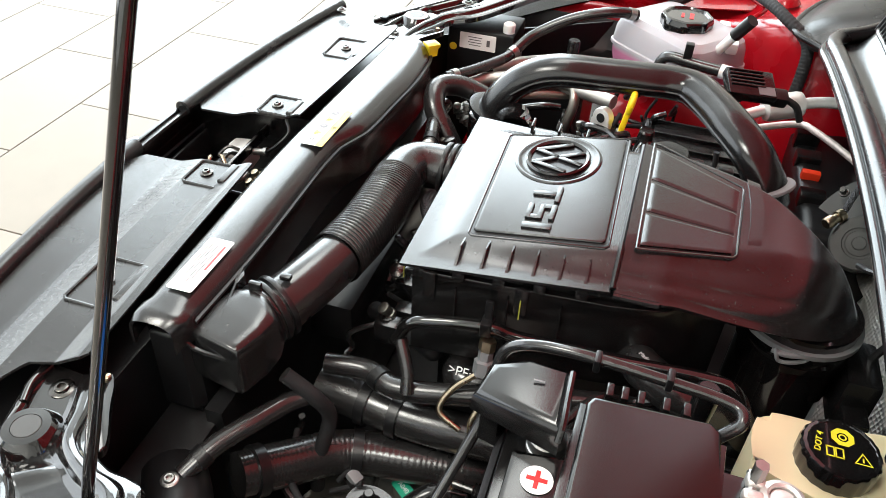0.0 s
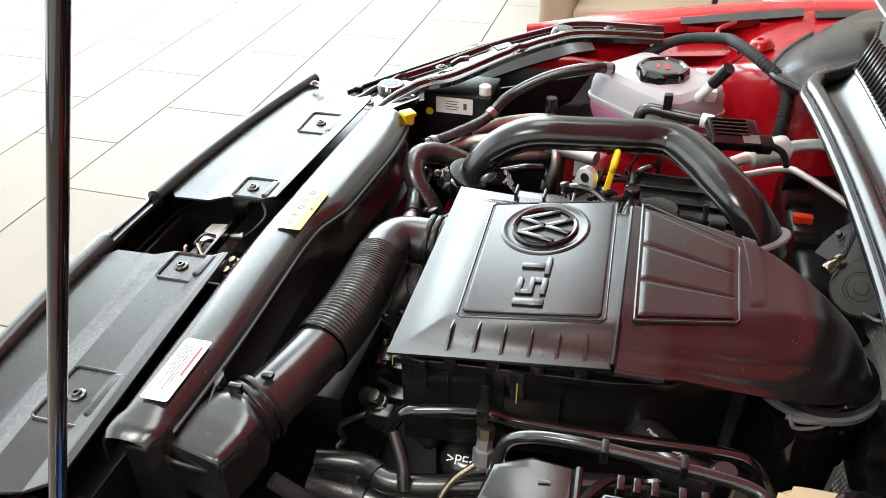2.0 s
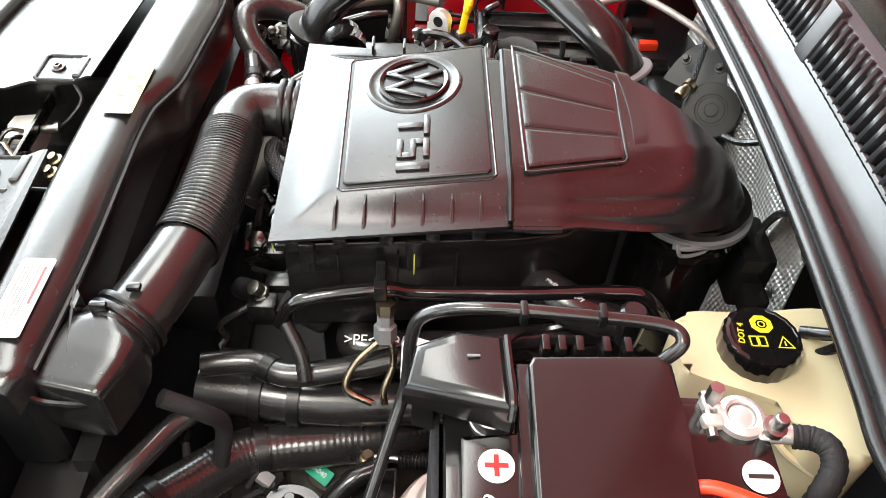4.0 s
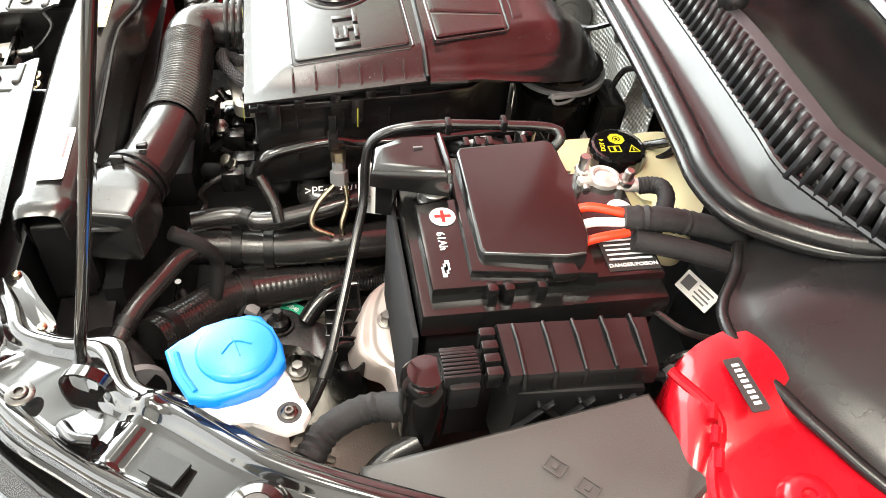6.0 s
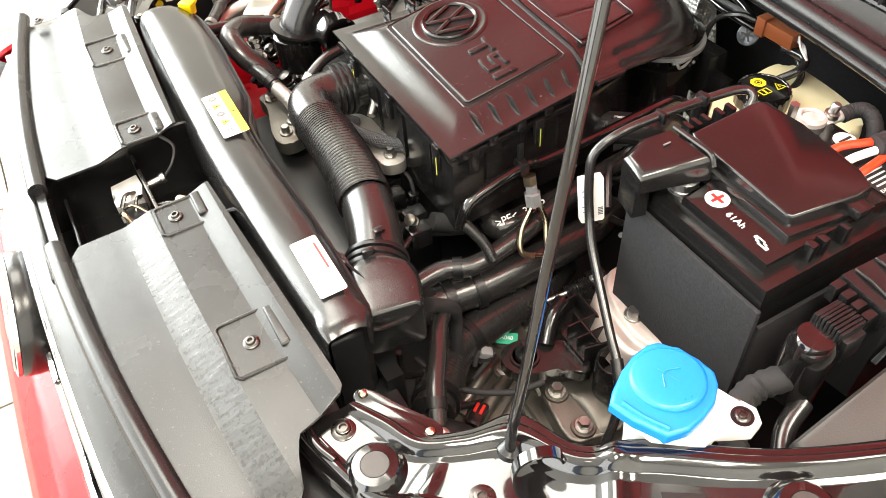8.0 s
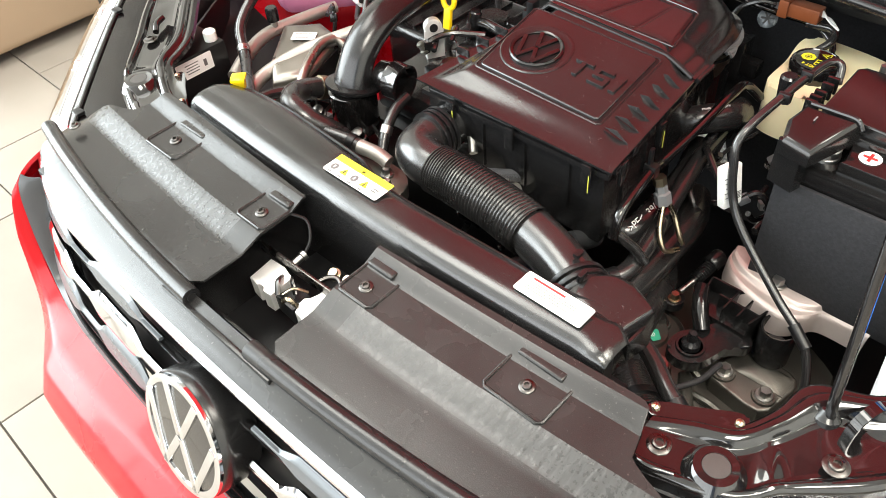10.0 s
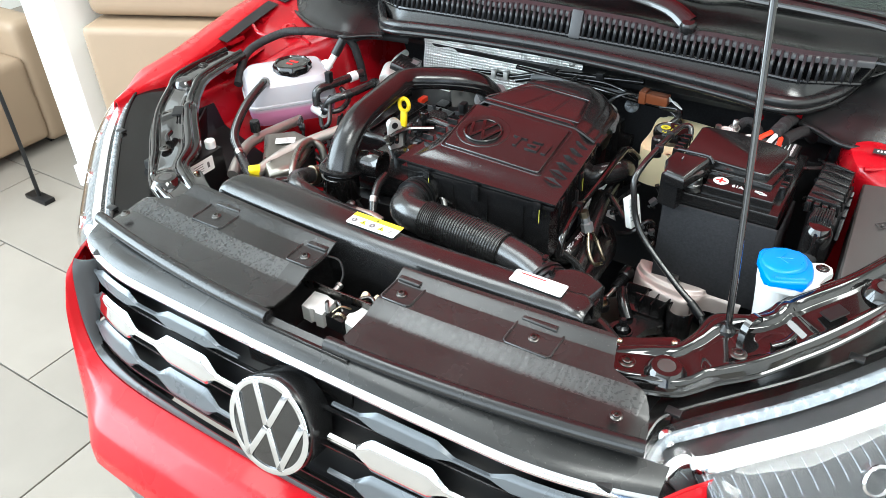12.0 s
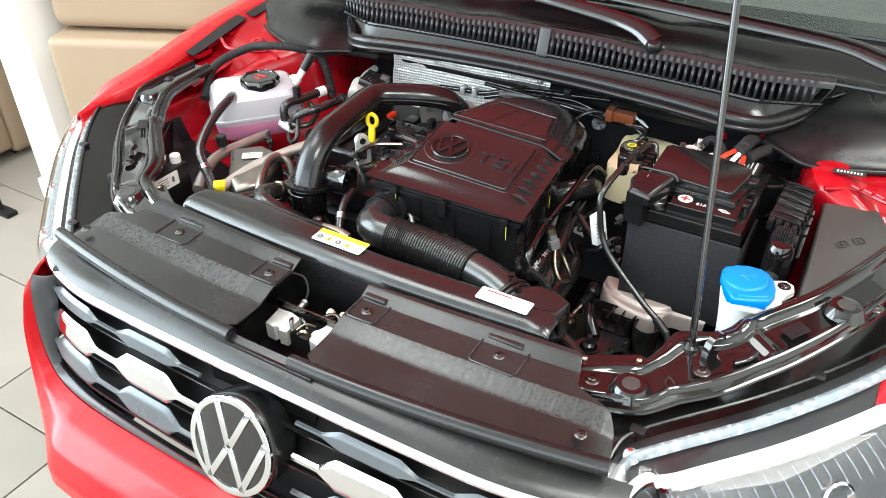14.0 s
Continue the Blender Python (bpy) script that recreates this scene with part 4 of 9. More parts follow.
def windscreen():
    def glass(u, v):
        return (-0.74 + 1.48 * u, 1.26 - 0.03 * (1 - (2 * u - 1) ** 2) + 0.55 * v, 1.185 + 0.38 * v)
    top = thing("windscreen", "greenish curved glass windscreen with a black printed edge", "windscreen", (0, 1.26, 1.185))
    b = bmesh.new()
    sheet(b, glass, 30, 12, 0.005)
    part("pane", b, SCREEN, top, "greenish curved glass").visible_shadow = False
    b = bmesh.new()
    sheet(b, lambda u, v: tuple(Vector(glass(u, 0.07 * v)) + Vector((0, 0.004, -0.006))), 30, 3, 0.001)
    part("printed_edge", b, DARK, top, "black printed edge band")
    b = bmesh.new()
    tube(b, [tuple(Vector(glass(k / 20, 0)) + Vector((0, -0.002, 0.002))) for k in range(21)], 0.005, 8, step=2)
    part("lower_seal", b, RUBBER, top)
    top = thing("car_cabin", "grey dashboard top and scuttle behind the windscreen", "car cabin", (0, 1.7, 0))
    b = bmesh.new()
    sheet(b, lambda u, v: (-0.74 + 1.48 * u, 1.33 + 0.6 * v, 1.155 + 0.03 * v), 10, 6, 0.01)
    part("dashboard", b, ROUGHGREY, top)
    b = bmesh.new()
    box(b, (0, 1.75, 0.58), (1.6, 0.8, 1.1), bev=0.03)
    part("scuttle", b, ROUGHGREY, top)


windscreen()


def bonnet():
    """The raised bonnet, hinged at the cowl and propped up over the engine."""
    top = thing("bonnet", "raised red bonnet propped open over the engine", "bonnet", (0, 1.26, 1.17))
    h, fr = Vector((0, 1.26, 1.17)), Vector((0, 0.50, 2.05))

    def f(u, v):
        e = abs(2 * u - 1)
        v = v + (1 - v) * (0.03 + 0.15 * e ** 1.5)
        x = (-0.72 + 1.44 * u) * (1 - 0.12 * v * v)
        p = h.lerp(fr, v) + Vector((0, 0.04, 0.04)) * math.sin(math.pi * v) * 0.6
        return (x, p.y - 0.03 * e ** 4, p.z - 0.03 * e ** 4)
    b = bmesh.new()
    sheet(b, f, 30, 24, 0.003)
    part("outer_skin", b, RED, top)
    b = bmesh.new()

    def g(u, v):
        p = Vector(f(0.04 + 0.92 * u, 0.04 + 0.92 * v))
        rib = 0.02 * (abs(2 * u - 1) < 0.75) * (0.12 < v < 0.85)
        return tuple(p - Vector((0, 0.707, 0.707)) * (0.03 - rib))
    sheet(b, g, 60, 40, 0.002)
    part("inner_frame", b, BONNETRED, top, "red inner frame brightened for bounced light")


bonnet()


# ---- furniture and column beyond the car ----
def sofa(at, w, d, label, turn=0.0):
    top = thing("sofa", label, "sofa", (*at, 0))
    c = Matrix.Translation((*at, 0)) @ Matrix.Rotation(radians(turn), 4, "Z")
    for nm, p, s, bv in (("seat", (0, -0.05, 0.25), (w - 0.3, d - 0.1, 0.4), 0.04), ("backrest", (0, d / 2 - 0.1, 0.42), (w, 0.2, 0.8), 0.05),
                         ("armrest", (-w / 2 + 0.08, -0.05, 0.31), (0.16, d - 0.1, 0.58), 0.05), ("armrest", (w / 2 - 0.08, -0.05, 0.31), (0.16, d - 0.1, 0.58), 0.05)):
        b = bmesh.new()
        box(b, p, s, c, bev=bv, seg=4)
        part(nm, b, BEIGE, top)
    for sx in (-1, 1):
        for sy in (-1, 1):
            b = bmesh.new()
            box(b, (sx * (w / 2 - 0.1), sy * (d / 2 - 0.1), 0.025), (0.06, 0.06, 0.05), c, bev=0.004)
            part("foot", b, DARK, top)


def banquette():
    top = thing("banquette", "tall beige upholstered banquette behind the car", "sofa", (-1.9, 1.6, 0))
    m = Matrix.Translation((-1.98, 1.13, 0)) @ Matrix.Rotation(radians(24), 4, "Z")
    b = bmesh.new()
    box(b, (0.85, 0.3, 0.385), (1.7, 0.6, 0.77), m, bev=0.03, seg=4)
    part("base", b, BEIGE, top)
    b = bmesh.new()
    box(b, (0.85, 0.33, 0.95), (1.7, 0.5, 0.34), m, bev=0.05, seg=5)
    part("upper_bolster", b, BEIGE, top)


banquette()


def column():
    """A square white pillar beside the banquette, with a plinth at its foot."""
    top = thing("column", "square white painted showroom column beside the banquette", "column", (-2.2, 1.24, 0))
    b = bmesh.new()
    box(b, (-2.2, 1.24, 2.755), (0.22, 0.22, 5.5), bev=0.008)
    part("shaft", b, WALLWHITE, top)
    b = bmesh.new()
    box(b, (-2.2, 1.24, 0.055), (0.245, 0.245, 0.1), bev=0.005)
    part("plinth", b, WALLWHITE, top)


column()
sofa((-3.15, 0.85), 1.2, 0.8, "beige upholstered sofa beside the showroom window", 90)


def stand():
    top = thing("display_stand", "thin dark display stand with a small foot", "display stand", (-2.38, 0.96, 0))
    b = bmesh.new()
    tube(b, [(-2.38, 0.96, 0.01), (-2.385, 0.965, 0.3), (-2.4, 0.97, 0.6)], 0.009, 10)
    part("post", b, DARK, top)
    b = bmesh.new()
    box(b, (-2.38, 0.96, 0.01), (0.14, 0.05, 0.02), Matrix.Identity(4), bev=0.004)
    part("foot", b, DARK, top)
    b = bmesh.new()
    box(b, (-2.4, 0.97, 0.62), (0.06, 0.02, 0.05), bev=0.004)
    part("head", b, DARK, top)


stand()

# ---- wing support brackets ----
def support_bracket(side, label):
    """The stamped, glossy black carrier above a headlamp."""
    top = thing("headlamp_carrier", label, "metal bracket", (side * 0.55, 0.35, 0.95), group="headlamp carriers")
    outer = spline([(0.403, 0.250, 0.984), (0.447, 0.258, 0.984), (0.5, 0.277, 0.984), (0.537, 0.314, 0.99), (0.582, 0.35, 0.998), (0.62, 0.395, 1.006), (0.656, 0.44, 1.014), (0.702, 0.508, 1.028), (0.747, 0.60, 1.036), (0.792, 0.76, 1.03)], 8)
    if side < 0:
        outer = spline([(0.403, 0.250, 0.984), (0.45, 0.259, 0.984), (0.51, 0.281, 0.985), (0.555, 0.311, 0.988), (0.606, 0.359, 0.995), (0.658, 0.408, 1.004), (0.708, 0.466, 1.014), (0.751, 0.538, 1.026), (0.78, 0.6, 1.036), (0.794, 0.76, 1.034)], 8)
    if side > 0:
        inner = [(0.408, 0.318, 0.984), (0.44, 0.338, 0.984), (0.47, 0.352, 0.986), (0.488, 0.384, 0.992), (0.5, 0.424, 1.0), (0.553, 0.446, 1.008), (0.582, 0.492, 1.018), (0.642, 0.557, 1.034), (0.69, 0.648, 1.04), (0.742, 0.79, 1.032)]
    else:
        inner = [(0.408, 0.318, 0.984), (0.445, 0.332, 0.986), (0.475, 0.348, 0.988), (0.503, 0.367, 0.992), (0.524, 0.417, 1.002), (0.604, 0.49, 1.018), (0.64, 0.53, 1.026), (0.663, 0.561, 1.032), (0.693, 0.62, 1.038), (0.722, 0.76, 1.034)]
    inner = spline(inner, 8)

    def along(line, u):
        k = u * (len(line) - 1)
        i = min(int(k), len(line) - 2)
        return line[i].lerp(line[i + 1], k - i)
    prof = [(0, -0.016), (0.03, -0.006), (0.06, 0.004), (0.1, 0.0055), (0.13, 0.004), (0.17, -0.003), (0.22, -0.004), (0.6, -0.002), (0.68, 0.0), (0.74, 0.006), (0.79, 0.0085), (0.85, 0.0075), (0.89, 0.001), (0.95, 0.0), (0.985, -0.001), (1, -0.008)]

    def f(u, v):
        p = along(outer, u).lerp(along(inner, u), v)
        z = lerp_table(prof, v) * min(1, 0.25 + u * 4)
        z += (0.006 if side > 0 else 0.003) * math.exp(-((u - 0.62) / 0.02) ** 2) * (0.15 < v < 0.95) - 0.004 * math.exp(-((u - 0.5) / 0.05) ** 2) * math.exp(-((v - 0.45) / 0.2) ** 2)
        z += 0.004 * math.exp(-((u - 0.3) / 0.02) ** 2 - ((v - 0.3) / 0.3) ** 2)
        return (side * p.x, p.y, p.z + z)
    b = bmesh.new()
    sheet(b, f, 140, 70, -0.002 * side)
    part("pressing", b, GLOSS, top)

    def place(x, y, z):
        return (side * x, y, z)
    # lower return flange along the lamp side
    b = bmesh.new()
    tube(b, [place(p.x, p.y - 0.001, p.z - 0.013) for p in outer[::4]], 0.004, 8, step=3)
    part("return_flange", b, GLOSS, top)
    for p in ((0.426, 0.289, 0.984), (0.5515, 0.3555, 1.004) if side > 0 else (0.578, 0.376, 1.0), (0.729, 0.567, 1.036) if side > 0 else (0.76, 0.66, 1.036)):
        screw(place(*p), top, 0.0115, (0, 0, 1), mat=DULLSTEEL)
    for p, r in (((0.4765, 0.2965, 0.982), 0.0205), ((0.6935, 0.541, 1.032), 0.0205)) if side > 0 else (((0.497, 0.304, 0.982), 0.0215), ((0.728, 0.575, 1.028), 0.018)):
        b = bmesh.new()
        lathe(b, [(r * 1.42, 0), (r * 1.3, 0.004), (r * 1.08, 0.0105), (r * 0.96, 0.013), (r * 0.62, 0.0136), (r * 0.6, 0.013), (0.0001, 0.013)], axis(place(*p), (0, 0, 1)), 36)
        part("dome", b, GLOSS, top)
        b = bmesh.new()
        lathe(b, [(r * 0.6, 0.013), (r * 0.58, 0.0137), (0.0001, 0.0138)], axis(place(*p), (0, 0, 1)), 28)
        part("dome_top", b, ROUGHGREY, top, "dull grey top of the dome")
    # tab with two rivets, and beads pressed into the pan
    b = bmesh.new()
    prism(b, [place(x, y, 0)[:2] for x, y in spline_loop([(0.396, 0.318), (0.404, 0.309), (0.42, 0.314), (0.462, 0.337), (0.478, 0.352), (0.474, 0.363), (0.462, 0.362), (0.43, 0.342), (0.408, 0.33)])], 0.978, 0.987, bev=0.002)
    part("rivet_tab", b, GLOSS, top)
    for pts, r in ((((0.408, 0.262, 0.986), (0.43, 0.262, 0.988), (0.452, 0.27, 0.987)), 0.0045), (((0.585, 0.392, 1.004), (0.6, 0.404, 1.009), (0.606, 0.42, 1.011)), 0.0052)):
        b = bmesh.new()
        tube(b, [place(*p) for p in pts], r, 10)
        part("bead", b, GLOSS, top)
    for x, y in ((0.403, 0.319), (0.4695, 0.353)):
        b = bmesh.new()
        lathe(b, [(0.0042, 0), (0.0042, 0.002), (0.002, 0.0035), (0.0001, 0.0036)], axis(place(x, y, 0.987), (0, 0, 1)), 12)
        part("rivet", b, BRASS, top, "small brass rivet")
    # oblong dark plate that stands in for a window's shaded depth
    m = basis(place(0.643, 0.476, 1.0255), (side * 0.6, 0.8, 0.13), (-side * 0.8, 0.6, 0))
    b = bmesh.new()
    box(b, (0, 0, 0), (0.032, 0.02, 0.003), m, bev=0)
    part("window_shade", b, DARK, top)
    return top


support_bracket(1, "glossy black stamped headlamp carrier with domes and screws")
support_bracket(-1, "glossy black stamped headlamp carrier with domes and screws")


# ---- bonnet prop ----
def prop_rod():
    top = thing("bonnet_prop", "thin black steel bonnet prop rod standing in its grommet", "prop rod", (0.522, 0.393, 1.0))
    b = bmesh.new()
    foot = Vector((0.527, 0.396, 1.0))
    d = Vector((-0.125, 0.242, 1.0))
    pts = [tuple(foot + Vector((0.012, 0.03, -0.002))), tuple(foot + Vector((0.004, 0.01, -0.001)))] + [tuple(foot + d * s) for s in (0.012, 0.1, 0.3, 0.5, 0.68)]
    tube(b, pts, 0.0048, 12)
    part("rod", b, GLOSS, top)
    b = bmesh.new()
    lathe(b, [(0.011, -0.012), (0.0125, -0.004), (0.0125, 0.004), (0.009, 0.008), (0.006, 0.012), (0.0001, 0.012)], axis(tuple(foot + Vector((-0.002, 0.004, -0.004))), (-0.125, 0.242, 1)), 20)
    part("grommet", b, RUBBER, top)
    # bent steel strap that holds the foot
    b = bmesh.new()

    def strap(u, v):
        a = math.pi * u
        return (foot.x + 0.026 - 0.006 * math.cos(a) + 0.009 * (v - 0.5), foot.y + 0.014 - 0.019 * math.cos(a) - 0.004 * v, foot.z - 0.006 + 0.034 * math.sin(a) ** 0.6)
    sheet(b, strap, 28, 4, 0.0025)
    part("retaining_strap", b, GLOSS, top)
    b = bmesh.new()
    prism(b, spline_loop([(0.5, 0.395), (0.52, 0.384), (0.548, 0.392), (0.566, 0.412), (0.558, 0.432), (0.53, 0.432), (0.508, 0.42)]), 0.988, 0.997, bev=0.003)
    part("foot_plate", b, GLOSS, top)


prop_rod()


# ---- air duct on the radiator and the intake hose ----
DUCT_REAR = [(-0.362, 0.362), (-0.345, 0.382), (-0.3, 0.393), (-0.24, 0.395), (-0.16, 0.39), (-0.075, 0.384), (-0.04, 0.373), (-0.015, 0.366), (0.03, 0.364), (0.09, 0.3655), (0.2, 0.368), (0.33, 0.365), (0.35, 0.355)]


def air_duct():
    top = thing("air_intake_duct", "satin black air duct along the radiator with warning stickers", "air duct", (0, 0.34, 0.93))

    def f(u, v):
        x = -0.362 + 0.712 * u
        yf = 0.308 - 0.012 * (1 - (x / 0.36) ** 2)
        yr = smooth_table(DUCT_REAR, x)
        a = math.pi * v
        c = math.cos(a)
        w = 0.5 - 0.5 * math.copysign(abs(c) ** 0.8, c)
        z = -0.075 + 0.077 * math.sin(a) ** 0.3
        end = max(0, abs(u - 0.5) - 0.485) / 0.015
        return (x, yf + (yr - yf) * w, 1.016 + z * (1 - 0.55 * (u > 0.96)) - 0.006 * end * end)
    b = bmesh.new()
    sheet(b, f, 90, 50, 0.003)
    part("shell", b, SHELL, top)
    b = bmesh.new()
    tube(b, [(x, smooth_table(DUCT_REAR, x) - 0.0012, 1.0005) for x in np.linspace(-0.35, 0.325, 40)], 0.0026, 6, step=2)
    part("seam", b, DARK, top)
    # funnel from the end of the duct into the hose: boxy at the wall, round at the collar
    stops = [(0, 0.336, 0.385, 0.001, 0.962, 0.001, 5), (0.02, 0.336, 0.385, 0.029, 0.962, 0.029, 6), (0.05, 0.334, 0.3855, 0.032, 0.962, 0.033, 7), (0.12, 0.329, 0.387, 0.033, 0.9625, 0.034, 7), (0.5, 0.3, 0.3945, 0.037, 0.965, 0.035, 5.5),
             (0.78, 0.277, 0.3995, 0.038, 0.966, 0.0355, 3.4), (0.86, 0.27, 0.401, 0.0365, 0.966, 0.0355, 2.4), (0.93, 0.264, 0.4005, 0.0335, 0.966, 0.0345, 2.0), (1, 0.258, 0.403, 0.0335, 0.966, 0.0335, 2.0)]

    def funnel(u, v):
        cx, cy, a, cz, h, n = [lerp_table([(s[0], s[k]) for s in stops], u) for k in range(1, 7)]
        d = Vector((0.18 + 0.25 * u, 0.95, 0)).normalized()
        c, s = math.cos(2 * math.pi * v), math.sin(2 * math.pi * v)
        p = Vector((cx, cy, cz)) + d * (a * math.copysign(abs(c) ** (2 / n), c))
        return (p.x, p.y, p.z + h * math.copysign(abs(s) ** (2 / n), s))
    b = bmesh.new()
    sheet(b, funnel, 40, 72, 0.002)
    part("scoop", b, SHELL, top, sharp=60)
    b = bmesh.new()
    tube(b, [(0.236, 0.3668, 1.0025), (0.262, 0.3715, 0.9995), (0.3, 0.3805, 0.998), (0.331, 0.3885, 0.9935)], 0.0016, 6)
    part("scoop_seam", b, DARK, top)
    b = bmesh.new()
    prism(b, [(0.228, 0.362), (0.255, 0.362), (0.262, 0.374), (0.246, 0.374)], 0.985, 1.0015, bev=0.003)
    part("scoop_web", b, SHELL, top)
    b = bmesh.new()
    tube(b, [(0.338, 0.359, 0.985), (0.338, 0.37, 0.978), (0.338, 0.398, 0.976), (0.331, 0.411, 0.972), (0.31, 0.423, 0.972), (0.285, 0.432, 0.966)], 0.0026, 6)
    part("parting_flange", b, SHELL, top)
    # end cap and lower shell darkened for the shade under the duct's lip
    b = bmesh.new()
    prism(b, [(0.306, 0.318), (0.336, 0.316), (0.3365, 0.35), (0.326, 0.36), (0.306, 0.36)], 0.88, 0.985, bev=0.006, seg=3)
    part("end_cap", b, DARK, top)
    b = bmesh.new()
    prism(b, [(-0.35, 0.312), (0.33, 0.312), (0.33, 0.355), (-0.35, 0.37)], 0.86, 0.94, bev=0)
    part("lower_shell", b, DARK, top)
    return top


air_duct()


def sticker(name, label, corners, mat, lines):
    """A flat label at four places in the plane of its support; lines: (u0, u1, v, height, material) bars."""
    a, bq, c = [Vector(p) for p in corners]
    m = basis((a + c) / 2, bq - a, c - bq)
    w, h = (bq - a).length, (c - bq).length
    top = thing(name, label, "sticker", tuple((a + c) / 2))
    bm = bmesh.new()
    prism(bm, rounded(w, h, 0.003), 0, 0.0006, m, bev=0)
    part("label_face", bm, mat, top)
    for u0, u1, v, hh, mt in lines:
        bm = bmesh.new()
        if mt == "triangle" or mt == "ring":
            n, x, y, r = (3, (u0 + u1) / 2 * w - w / 2, v * h - h / 2, hh * h) if mt == "triangle" else (18, (u0 + u1) / 2 * w - w / 2, v * h - h / 2, hh * h)
            lathe(bm, [(r, 0.0005), (r, 0.0009), (0.0001, 0.0009)], m @ Matrix.Translation((x, y, 0)) @ Matrix.Rotation(math.pi / 2, 4, "Z"), n)
            part("print", bm, YPRINT if n == 3 else PAPER, top)
            bm = bmesh.new()
            box(bm, (x, y, 0.001), (r * 0.25, r * 0.75, 0.0003), m, bev=0)
            part("print", bm, INK if n == 3 else WHITE, top)
            continue
        box(bm, ((u0 + u1) / 2 * w - w / 2, v * h - h / 2, 0.0007), ((u1 - u0) * w, hh * h, 0.0004), m, bev=0)
        part("print", bm, mt, top)
    return top


sticker("warning_sticker", "white and yellow warning sticker on the air duct", ((-0.079, 0.326, 1.0205), (0.017, 0.325, 1.0205), (0.016, 0.357, 1.0215)), WHITE,
        [(0.0, 1.0, 0.84, 0.32, YPRINT), (0.47, 0.53, 0.84, 0.16, INK), (0.06, 0.16, 0.36, 0.17, "ring"), (0.24, 0.36, 0.34, 0.24, "triangle"), (0.44, 0.54, 0.36, 0.17, "ring"), (0.62, 0.74, 0.34, 0.24, "triangle"),
         (0.82, 0.92, 0.42, 0.06, PAPER), (0.82, 0.9, 0.3, 0.06, PAPER)] + [(0.08 + 0.19 * k, 0.15 + 0.19 * k, 0.07, 0.05, PAPER) for k in range(4)])
sticker("maker_sticker", "white printed sticker on the air duct", ((0.225, 0.325, 1.0205), (0.309, 0.3245, 1.0205), (0.3085, 0.353, 1.0212)), WHITE,
        [(0.12, 0.6, 0.8, 0.09, REDINK)] + [(0.1, (0.8, 0.85, 0.62, 0.78, 0.5)[k], 0.62 - 0.11 * k, 0.035, PAPER) for k in range(5)])


def intake_hose():
    top = thing("intake_hose", "black corrugated intake hose between duct and air filter", "air hose", (0.1, 0.44, 0.95))
    corr = [(0.16, 0.437, 0.975), (0.10, 0.446, 0.976), (0.04, 0.449, 0.978), (-0.005, 0.449, 0.979)]
    b = bmesh.new()
    tube(b, corr, lambda s: 0.0318 + 0.0016 * math.cos(s * 2 * math.pi * 34), 30, step=92, cap=False)
    part("bellows", b, HOSE, top, "black ribbed bellows", sharp=80)
    b = bmesh.new()
    tube(b, [(0.256, 0.404, 0.966), (0.235, 0.414, 0.969), (0.2, 0.427, 0.973), (0.158, 0.438, 0.975)], lambda s: 0.031 - 0.001 * s, 28)
    part("front_sleeve", b, HOSE, top)
    b = bmesh.new()
    tube(b, [(-0.003, 0.449, 0.979), (-0.03, 0.45, 0.98), (-0.052, 0.46, 0.979), (-0.061, 0.482, 0.977), (-0.062, 0.51, 0.975), (-0.062, 0.535, 0.975)], 0.0305, 28)
    part("elbow", b, HOSE, top)
    for pts, n in ((((0.262, 0.400, 0.966), (0.245, 0.409, 0.968)), 3), (((-0.0625, 0.497, 0.976), (-0.0625, 0.515, 0.975)), 3)):
        p, q = Vector(pts[0]), Vector(pts[1])
        for k in range(n):
            b = bmesh.new()
            c = p.lerp(q, k / (n - 1))
            d = (q - p).normalized()
            lathe(b, [(0.031, -0.0028), (0.0355, -0.0028), (0.0362, 0), (0.0355, 0.0028), (0.031, 0.0028)], axis(c, d), 30)
            part("clamp_ring", b, DARK, top)
    b = bmesh.new()
    box(b, (0.262, 0.395, 1.004), (0.006, 0.014, 0.012), bev=0.002)
    box(b, (0.24, 0.418, 1.006), (0.008, 0.012, 0.006), bev=0.002)
    part("clamp_latch", b, PLASTIC, top)


intake_hose()


